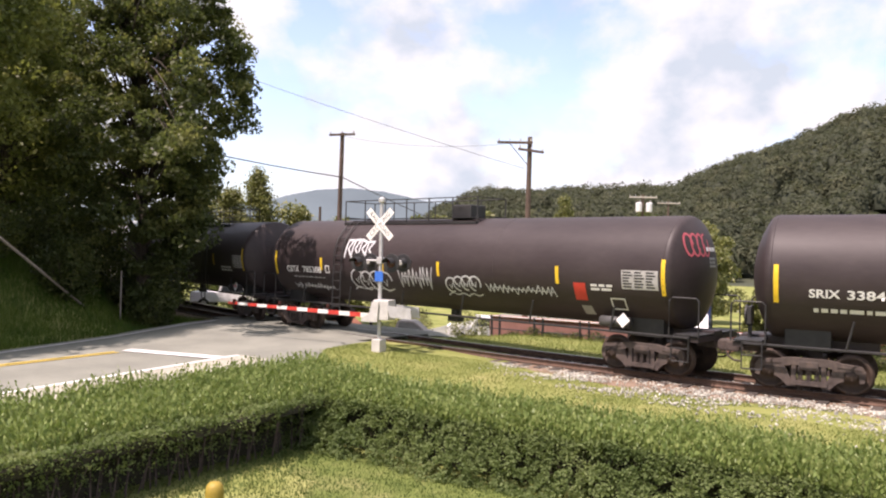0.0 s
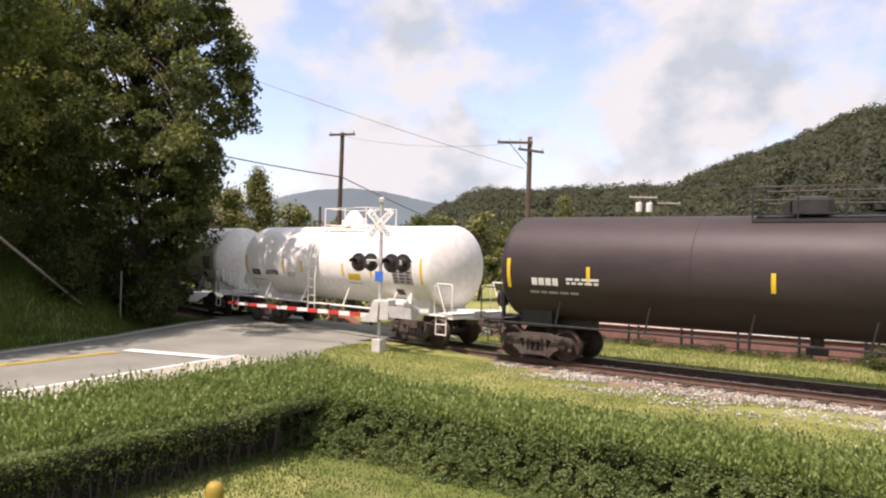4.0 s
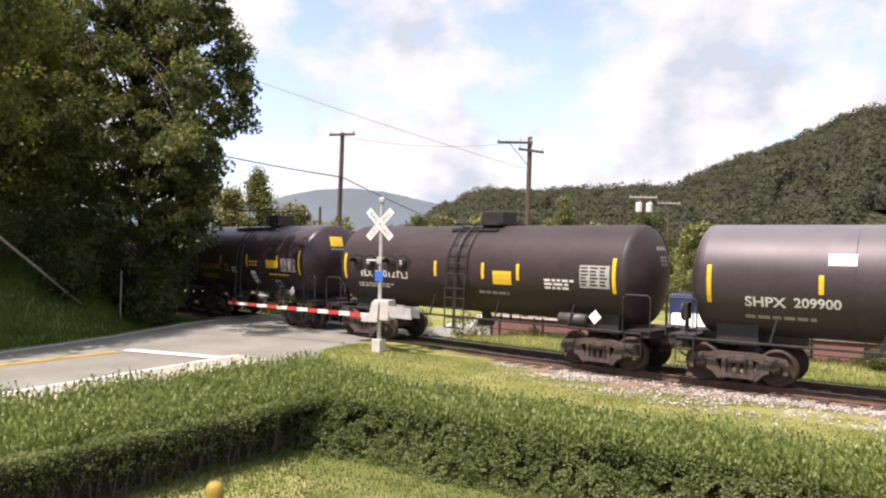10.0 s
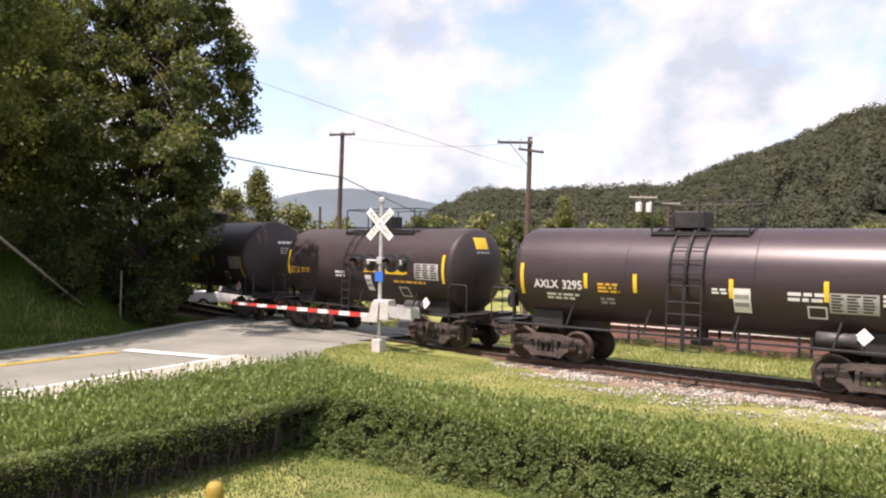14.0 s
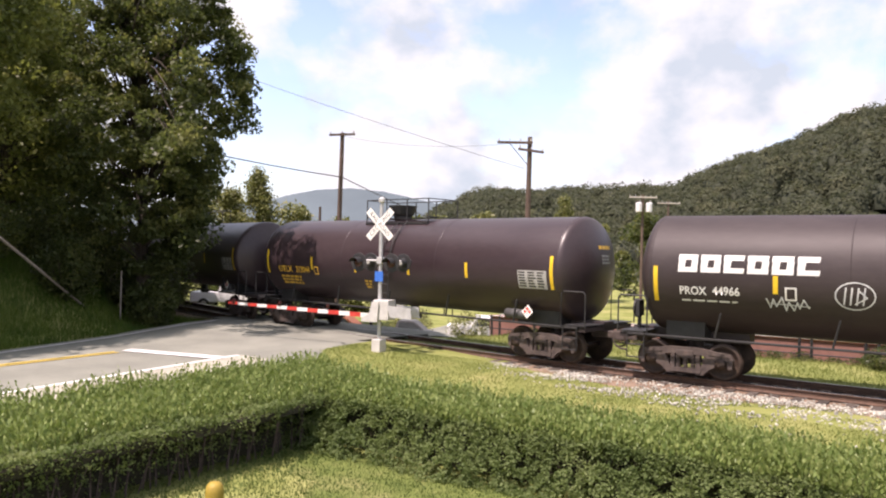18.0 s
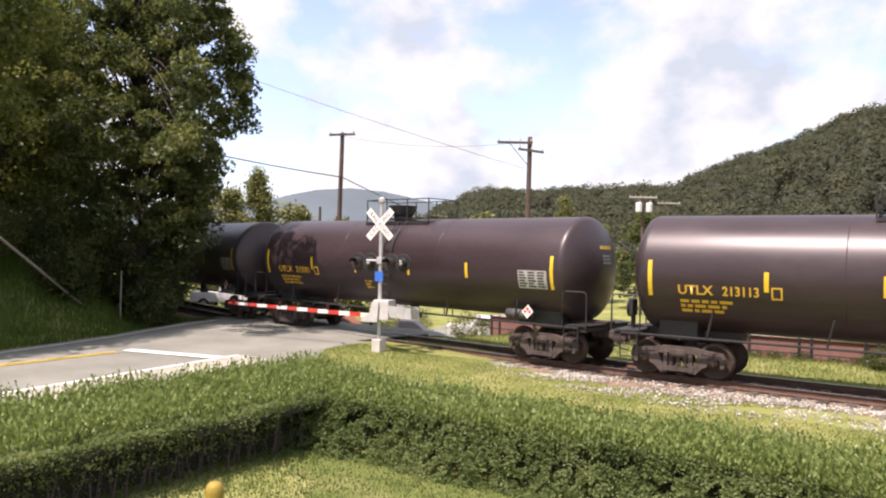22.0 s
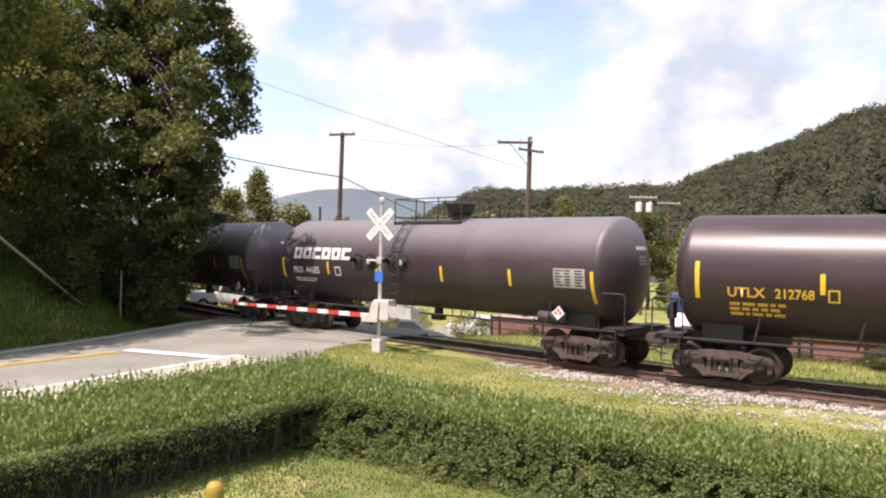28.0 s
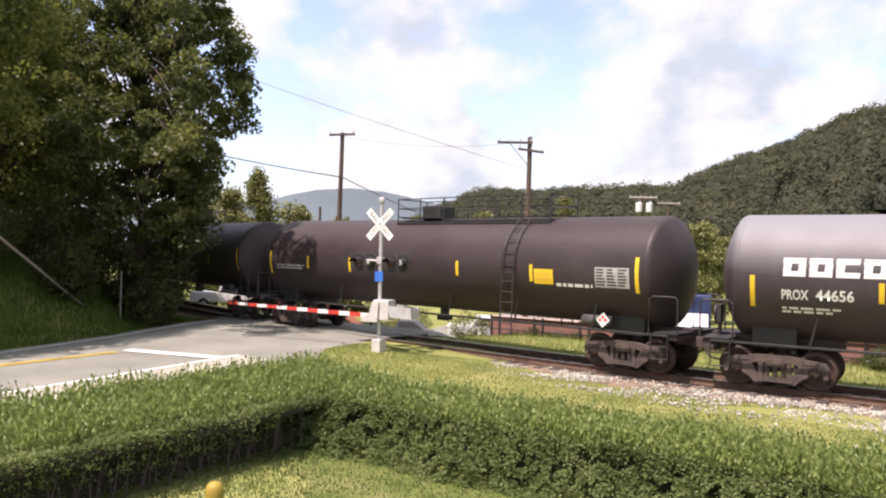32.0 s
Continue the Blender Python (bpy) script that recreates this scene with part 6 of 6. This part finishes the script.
        h0 = 0.075 - 0.0025 * i
        z = 1.06 + 0.012 * i
        bm = box(bmesh.new(), x0, x1, -0.355, -0.325, z - h0, z + h0, g)
        part("arm_section", bm, M_red if i % 2 else M_signw, s)
    for x in (2.1, 4.0, 5.9):
        bm = box(bmesh.new(), x - 0.05, x + 0.05, -0.39, -0.29, 1.20, 1.36, g, 0.02)
        part("gate_lamp", bm, M_lens, s, "small red gate lamp")


M_lens = material("dark_red_lens", ((0.030, 0.006, 0.006), (0.05, 0.010, 0.009)), 5.0, 0.2, bump=0.0)
M_bluep = material("blue_plate", ((0.02, 0.12, 0.50), (0.04, 0.18, 0.60)), 4.0, 0.4, bump=0.0)
crossing_signal()


# ---- poles and wires ----
def utility_pole(x, y, top, lean, arms, cans=(), braces=True, label="weathered wooden utility pole with crossarms", r=0.15):
    """arms: (height below the top, length to each side, turn in degrees)."""
    z0 = ground_height(x, y)
    p = empty("utility_pole", Matrix.Translation((x, y, z0)))
    tagged(p, label, "utility pole", "utility poles")
    h = top - z0
    bm = rod(bmesh.new(), (-lean[0], -lean[1], -0.3), (0, 0, h), r * 1.15, r * 0.8, 12)
    part("pole", bm, M_pole, p)
    for down, left, right, turn, tilt in arms:
        m = Matrix.Translation((0, 0, h - down)) @ Matrix.Rotation(radians(turn), 4, "Z") @ Matrix.Rotation(radians(tilt), 4, "Y")
        arm = part("crossarm", box(bmesh.new(), -left, right, -0.20, -0.08, -0.06, 0.06, m), M_armw if y > 40 else M_pole, p)
        k = max(2, round((left + right) / 0.6))
        for i in range(k + 1):
            u = -left + 0.08 + (left + right - 0.16) * i / k
            bm = lathe(bmesh.new(), [(0.06, 0.02), (0.12, 0.045), (0.15, 0.03), (0.19, 0.045), (0.21, 0.02)], "z", 8)
            bm.transform(m @ Matrix.Translation((u, -0.14, 0)))
            part("insulator", bm, M_galv, arm)
        if braces and left > 0.9:
            bm = rod(bmesh.new(), m @ Vector((-left * 0.62, -0.1, -0.05)), Vector((0, 0, h - down - left * 0.75)), 0.022, n=5)
            part("brace", bm, M_pole, p)
    for u, down, turn in cans:
        m = Matrix.Translation((0, 0, h - down)) @ Matrix.Rotation(radians(turn), 4, "Z") @ Matrix.Translation((u, -0.3, 0))
        bm = lathe(bmesh.new(), [(-0.75, 0.22), (-0.72, 0.30), (0.10, 0.30), (0.16, 0.24), (0.18, 0.05)], "z", 18)
        rod(bm, (0.1, 0, 0.15), (0.1, 0, 0.38), 0.04, n=6)
        bm.transform(m)
        part("transformer", bm, M_cans, p, "pale grey transformer can")
    return p


M_armw = material("bleached_wood", ((0.42, 0.38, 0.33), (0.56, 0.52, 0.46)), 3.0, 0.9, bump=0.2)
M_cans = material("pale_grey_enamel", ((0.60, 0.61, 0.61), (0.72, 0.72, 0.72)), 3.0, 0.4, bump=0.02)
utility_pole(-30.24, 12.9, 9.95, (0.25, 0.0), [(0.12, 0.75, 0.75, 35, -3)], label="dark leaning utility pole with a short crossarm")
utility_pole(-18.78, 14.62, 9.2, (0.1, 0.0), [(0.32, 1.7, 0.12, 33.6, 0), (0.72, 0.62, 0.72, 33.6, 7)], label="brown utility pole with a long side crossarm")
utility_pole(-33.3, 14.4, 5.75, (0, 0), [], label="short dark wooden post behind the track", r=0.10)
utility_pole(-25.98, 52.0, 9.1, (0, 0), [(0.25, 1.35, 1.35, 34, 0)], [(-0.45, 0.95, 34), (0.55, 0.95, 34)], label="utility pole carrying pale transformer cans")
utility_pole(-30.3, 73.3, 10.0, (0, 0), [(0.30, 1.4, 1.4, 34, 0)], label="distant utility pole with one crossarm")
utility_pole(-15.2, 65.4, 5.8, (0, 0), [(0.25, 1.1, 1.1, 34, 0), (1.1, 0.9, 0.9, 34, 0)], [(-0.45, 2.1, 34), (0.5, 2.1, 34)], label="utility pole with two transformer cans")


def wire(a, b, sag, r, label):
    a, b = Vector(a), Vector(b)
    bm = bmesh.new()
    pts = []
    for i in range(25):
        k = i / 24
        pts.append(a.lerp(b, k) - Vector((0, 0, sag * 4 * k * (1 - k))))
    bent(bm, pts, r, 5)
    tagged(put(bm, "overhead_wire", M_wire), label, "wire", "overhead wires")


wire((-41.92, 3.75, 16.18), (-19.0, 14.4, 7.55), 0.30, 0.012, "thin sagging overhead wire to the pole")
wire((-32.76, 3.95, 8.10), (-30.2, 12.9, 7.35), 0.08, 0.032, "dark overhead cable to the leaning pole")
wire((-30.2, 12.9, 7.35), (-38.0, 42.0, 4.4), 0.2, 0.030, "thick bundled overhead cable")
wire((-30.4, 12.8, 9.8), (-19.2, 14.3, 8.9), 0.4, 0.008, "thin overhead wire between the poles")


# ---- left bank: leaning timber, marker post ----
M_timber = material("bleached_timber", ((0.17, 0.145, 0.12), (0.30, 0.26, 0.22)), 3.0, 0.9, bump=0.4, fine=30, stretch=(4, 4, 0.5))
bm = rod(bmesh.new(), (-27.0, -7.9, 3.3), (-28.2, -3.9, 0.55), 0.055, 0.05, 8)
tagged(put(bm, "leaning_timber", M_timber), "bare grey pole leaning across the bank", "pole")
bm = rod(bmesh.new(), (-27.45, -3.0, 0.1), (-27.45, -3.0, 2.08), 0.034, 0.032, 8)
tagged(put(bm, "marker_post", M_timber), "pale weathered marker post beneath the trees", "post")
# Faded yellow, darkened further: the bollard's shade is put into its colour.
M_dully = material("faded_shaded_yellow_paint", ((0.24, 0.17, 0.02), (0.34, 0.24, 0.03)), 5.0, 0.6, bump=0.05, spots=0.3, spot_color=(0.2, 0.15, 0.05))
# yellow pipe bollard inside the hedge
b = tagged(empty("bollard", Matrix.Translation((-6.42, -15.62, -0.27))), "yellow-painted steel pipe bollard on the lawn", "bollard")
part("pipe", lathe(bmesh.new(), [(0, 0.095), (0.86, 0.095), (0.92, 0.085), (0.955, 0.055), (0.965, 0.01)], "z", 20), M_dully, b, smooth=True)


# ---- behind the track: brick wall with a pipe fence, weeds, houses, vehicles ----
def brick_wall():
    w = empty("brick_wall")
    tagged(w, "low red-brick retaining wall behind the track", "wall", kind="structure")
    a, b = Vector((-17.0, 7.9, 0)), Vector((6.0, 8.6, 0))
    d = (b - a).normalized()
    n = Vector((-d.y, d.x, 0))
    length = (b - a).length
    m = Matrix.Translation(a) @ Matrix(((d.x, n.x, 0, 0), (d.y, n.y, 0, 0), (0, 0, 1, 0), (0, 0, 0, 1)))
    part("wall_core", box(bmesh.new(), 0, length, 0.02, 0.25, -1.6, 0.36, m), M_mortar, w)
    bm = bmesh.new()
    part("coping", box(bm, -0.05, length + 0.05, -0.05, 0.30, 0.36, 0.42, m, 0.015), M_brickcap, w)
    g = random.Random(8)
    verts, faces = [], []
    rows = 10
    for r in range(rows):
        z = 0.35 - 0.085 * (r + 1)
        x = 0.0 if r % 2 else 0.11
        while x < length - 0.22:
            o = g.uniform(-0.012, 0.004)
            k = len(verts)
            for xx in (x, x + 0.205):
                for yy in (o, 0.05):
                    for zz in (z, z + 0.068):
                        verts.append(m @ Vector((xx, yy, zz)))
            faces += [(k + i for i in q) for q in ((0, 1, 5, 4), (1, 3, 7, 5), (0, 4, 6, 2), (0, 2, 3, 1), (4, 5, 7, 6))]
            x += 0.22
    me = bpy.data.meshes.new("bricks")
    me.from_pydata(verts, [], [tuple(f) for f in faces])
    ob = put_mesh(me, "bricks", M_brick, w)
    ob["kind"] = "stuff"
    f = empty("pipe_fence")
    tagged(f, "dark pipe fence with paired posts along the wall", "fence")
    for i in range(12):
        for x in (0.4 + i * 2.0, 0.78 + i * 2.0):
            part("post", rod(bmesh.new(), m @ Vector((x, -0.55, -0.45)), m @ Vector((x, -0.55, 0.48)), 0.052, n=8), M_blackp, f)
    for z, tone in ((-0.08, M_blackp), (0.45, M_galv)):
        part("rail", rod(bmesh.new(), m @ Vector((0.2, -0.55, z)), m @ Vector((length - 0.2, -0.55, z)), 0.024, n=8), tone, f)


M_mortar = material("mortar", ((0.20, 0.10, 0.08), (0.28, 0.14, 0.115)), 3.0, 0.95, bump=0.3)
M_brick = material("red_brick", ((0.28, 0.045, 0.038), (0.42, 0.095, 0.075)), 4.0, 0.9, bump=0.3, per_piece=0.65)
M_brickcap = material("pale_coping", ((0.28, 0.09, 0.07), (0.36, 0.13, 0.10)), 3.0, 0.9, bump=0.3)
brick_wall()
bushes("bush", [(-1.9, 6.6, 0.7, 0.75), (-0.6, 6.9, 0.8, 0.85), (0.9, 6.7, 0.9, 0.8), (2.4, 6.9, 0.9, 0.9)], M_leaf, "dark scrubby bush at the edge of the verge", 0.09, 1500)
bushes("weed", [(-16.5 + 0.62 * i + 0.2 * math.sin(i * 2.1), 7.55 + 0.12 * math.sin(i * 3.7), 0.34 + 0.10 * (i % 3), 0.16 + 0.07 * (i % 4)) for i in range(34)], M_leaf, "low dark-green weeds at the foot of the wall", 0.07, 330, "weeds", "weeds along the wall")
M_dry = leaf_material("dry_leaves", ((0.10, 0.07, 0.03), (0.17, 0.12, 0.05), (0.16, 0.16, 0.06)))
bushes("shrub", [(-2.0, 10.1, 1.0, 2.2), (-3.6, 10.3, 0.9, 1.8), (-0.3, 9.9, 0.9, 2.0), (1.4, 10.1, 1.0, 1.9)], M_dry, "brownish dry shrub behind the track", 0.11, 2600, "shrub", "dry shrubs")


def house(name, x, y, turn, width, depth, eave, apex, base, wall, roof, label, windows, chimney=False):
    """A gabled house; its gable end faces along local -y."""
    h = empty(name, Matrix.Translation((x, y, base)) @ Matrix.Rotation(radians(turn), 4, "Z"))
    tagged(h, label, "house", "houses past the track")
    w = width / 2
    bm = bmesh.new()
    e, a = eave - base, apex - base
    outline = [(-w, -0.5), (w, -0.5), (w, e), (0, a), (-w, e)]
    extrude_xz(bm, outline, 0, depth)
    part("wall_shell", bm, wall, h)
    for s in (-1, 1):
        bm = bmesh.new()
        k = math.hypot(w, a - e)
        ux, uz = s * w / k, -(a - e) / k
        q = [(0, a), (s * w + ux * 0.45, e + uz * 0.45)]
        vs = []
        for yy in (-0.4, depth + 0.4):
            for (px, pz) in q:
                for lift in (0.03, 0.17):
                    vs.append(bm.verts.new((px, yy, pz + lift)))
        for f in ((0, 1, 3, 2), (4, 6, 7, 5), (1, 5, 7, 3), (0, 2, 6, 4), (2, 3, 7, 6), (0, 4, 5, 1)):
            bm.faces.new([vs[i] for i in f])
        bmesh.ops.recalc_face_normals(bm, faces=bm.faces)
        part("roof", bm, roof, h)
    for wx, wz, ww, wh, side in windows:
        m = Matrix.Translation((wx, 0, wz)) if side == 0 else Matrix.Translation((-w, wx, wz)) @ Matrix.Rotation(radians(-90), 4, "Z")
        fr = bmesh.new()
        for q in ((-ww / 2 - 0.08, -ww / 2, -wh / 2 - 0.08, wh / 2 + 0.08), (ww / 2, ww / 2 + 0.08, -wh / 2 - 0.08, wh / 2 + 0.08), (-ww / 2, ww / 2, wh / 2, wh / 2 + 0.08), (-ww / 2, ww / 2, -wh / 2 - 0.08, -wh / 2), (-ww / 2, ww / 2, -0.025, 0.025)):
            box(fr, q[0], q[1], -0.05, -0.002, q[2], q[3], m)
        win = part("window", fr, M_signw, h, "white window frame")
        part("pane", box(bmesh.new(), -ww / 2, ww / 2, -0.03, -0.012, -wh / 2, wh / 2, m), M_pane, win)
    if chimney:
        part("chimney", box(bmesh.new(), -0.35, 0.35, depth * 0.5 - 0.35, depth * 0.5 + 0.35, a - 0.6, a + 1.0), M_brick, h)
    return h


M_siding = material("cream_siding", ((0.72, 0.66, 0.50), (0.80, 0.75, 0.60)), 1.5, 0.7, bump=0.1, fine=14, stretch=(0.2, 0.2, 4))
M_sidingw = material("white_siding", ((0.74, 0.75, 0.76), (0.82, 0.82, 0.82)), 1.5, 0.6, bump=0.1, fine=14, stretch=(0.2, 0.2, 4))
M_roof = material("grey_shingles", ((0.10, 0.10, 0.11), (0.20, 0.20, 0.21)), 2.5, 0.9, bump=0.4, fine=20)
M_pane = material("dark_window_glass", ((0.02, 0.025, 0.03), (0.05, 0.06, 0.07)), 1.0, 0.12, bump=0.0, spec=0.8)
house("house", -4.7, 33.4, 14, 7.0, 9.0, 0.35, 1.75, -2.75, M_siding, M_roof, "cream-sided house with a low grey gable roof", [(2.0, 1.6, 0.9, 1.1, 0)])
house("house", -15.7, 70.9, 14, 6.2, 9.0, -0.1, 2.75, -2.9, M_sidingw, M_roof, "white house with a steep gable and grey roof", [(-1.1, 2.2, 0.8, 1.1, 0), (0.9, 2.2, 0.8, 1.1, 0)])


def vehicle(x, y, turn, length, paint, label, kind):
    z = ground_height(x, y)
    v = empty(kind, Matrix.Translation((x, y, z)) @ Matrix.Rotation(radians(turn), 4, "Z"))
    tagged(v, label, "vehicle", "parked vehicles")
    l = length / 2
    bm = extrude_xz(bmesh.new(), [(-l, 0.45), (l, 0.45), (l, 0.85), (l * 0.62, 1.0), (l * 0.30, 1.62), (-l * 0.15, 1.66), (-l * 0.25, 1.05), (-l, 1.05)], -0.88, 0.88)
    bmesh.ops.bevel(bm, geom=bm.edges[:], offset=0.05, segments=2, affect="EDGES")
    part("body", bm, paint, v)
    bm = extrude_xz(bmesh.new(), [(l * 0.55, 1.04), (l * 0.29, 1.54), (-l * 0.10, 1.57), (-l * 0.17, 1.08)], -0.90, 0.90)
    part("side_windows", bm, M_pane, v)
    for wx in (-l * 0.62, l * 0.62):
        for wy in (-0.80, 0.80):
            w = part("wheel", lathe(bmesh.new(), [(wy - 0.11, 0.2), (wy - 0.11, 0.34), (wy + 0.11, 0.34), (wy + 0.11, 0.2)], "y", 18, (wx, 0, 0.34)), M_blackp, v)
            part("rim", lathe(bmesh.new(), [(wy - 0.118, 0.19), (wy + 0.118, 0.19)], "y", 14, (wx, 0, 0.34)), M_galv, w)


vehicle(-25.9, 21.9, 34, 4.4, M_sidingw, "white pickup truck parked on the lower lot", "pickup_truck")
vehicle(-27.6, 15.9, 30, 4.4, M_resv, "dark grey car parked on the lower lot", "car")
vehicle(-36.9, 10.6, 32, 4.5, M_sidingw, "white car parked across the track in shade", "car")


M_navy = material("navy_paint", ((0.012, 0.022, 0.07), (0.02, 0.035, 0.10)), 2.0, 0.4, bump=0.02)


def box_truck(x, y, turn):
    v = empty("box_truck", Matrix.Translation((x, y, ground_height(x, y))) @ Matrix.Rotation(radians(turn), 4, "Z"))
    tagged(v, "blue and white delivery truck parked on the lower lot", "truck", "parked vehicles")
    part("cargo_box", box(bmesh.new(), -3.2, 0.9, -1.15, 1.15, 0.85, 3.55, bevel=0.05), M_navy, v, "blue cargo box")
    part("box_stripe", box(bmesh.new(), -3.1, 0.8, -1.165, -1.15, 0.95, 2.5), M_sidingw, v)
    bm = extrude_xz(bmesh.new(), [(1.0, 0.6), (3.1, 0.6), (3.1, 1.35), (2.3, 1.55), (1.85, 2.5), (1.0, 2.55)], -1.0, 1.0)
    bmesh.ops.bevel(bm, geom=bm.edges[:], offset=0.05, segments=2, affect="EDGES")
    part("cab", bm, M_sidingw, v, "white cab")
    part("cab_window", extrude_xz(bmesh.new(), [(1.2, 1.6), (2.15, 1.6), (1.8, 2.35), (1.2, 2.38)], -1.02, 1.02), M_pane, v)
    part("chassis", box(bmesh.new(), -3.1, 2.9, -0.5, 0.5, 0.5, 0.85), M_blackp, v)
    for wx in (-2.0, 2.25):
        for wy in (-0.95, 0.95):
            w = part("wheel", lathe(bmesh.new(), [(wy - 0.14, 0.25), (wy - 0.14, 0.42), (wy + 0.14, 0.42), (wy + 0.14, 0.25)], "y", 18, (wx, 0, 0.42)), M_blackp, v)
            part("rim", lathe(bmesh.new(), [(wy - 0.15, 0.24), (wy + 0.15, 0.24)], "y", 14, (wx, 0, 0.42)), M_galv, w)


box_truck(-13.2, 24.6, -75)
vehicle(-31.4, 14.2, 26, 4.4, M_rust, "faded red car parked on the lower lot", "car")
bushes("bush", [(-26.0, 20.6, 1.4, 2.0), (-29.5, 19.0, 1.5, 2.2), (-21.0, 21.2, 1.4, 1.9), (-18.6, 22.6, 1.3, 1.8)], M_leaf2, "roadside bush on the lower lot", 0.14, 2200)


# ---- motion of the train ----
def motions():
    for car, mid, half in CARS:
        rows = []
        for i in range(33):
            s = mid + train_run(i)
            a, b = track_at(s + half - 0.8)[0], track_at(s - half + 0.8)[0]
            d = a - b
            rows.append((float(i), Matrix.Translation((a + b) / 2) @ Matrix.Rotation(math.atan2(d.y, d.x), 4, "Z")))
        walk(car, rows)
    for wheel, a in WHEELSETS:
        rows = []
        for k in range(0, 481):
            t = k / 15.0
            rows.append((t, Matrix.Translation((a, 0, 0.457)) @ Matrix.Rotation(train_run(t) / 0.457, 4, "Y")))
        walk(wheel, rows)


motions()
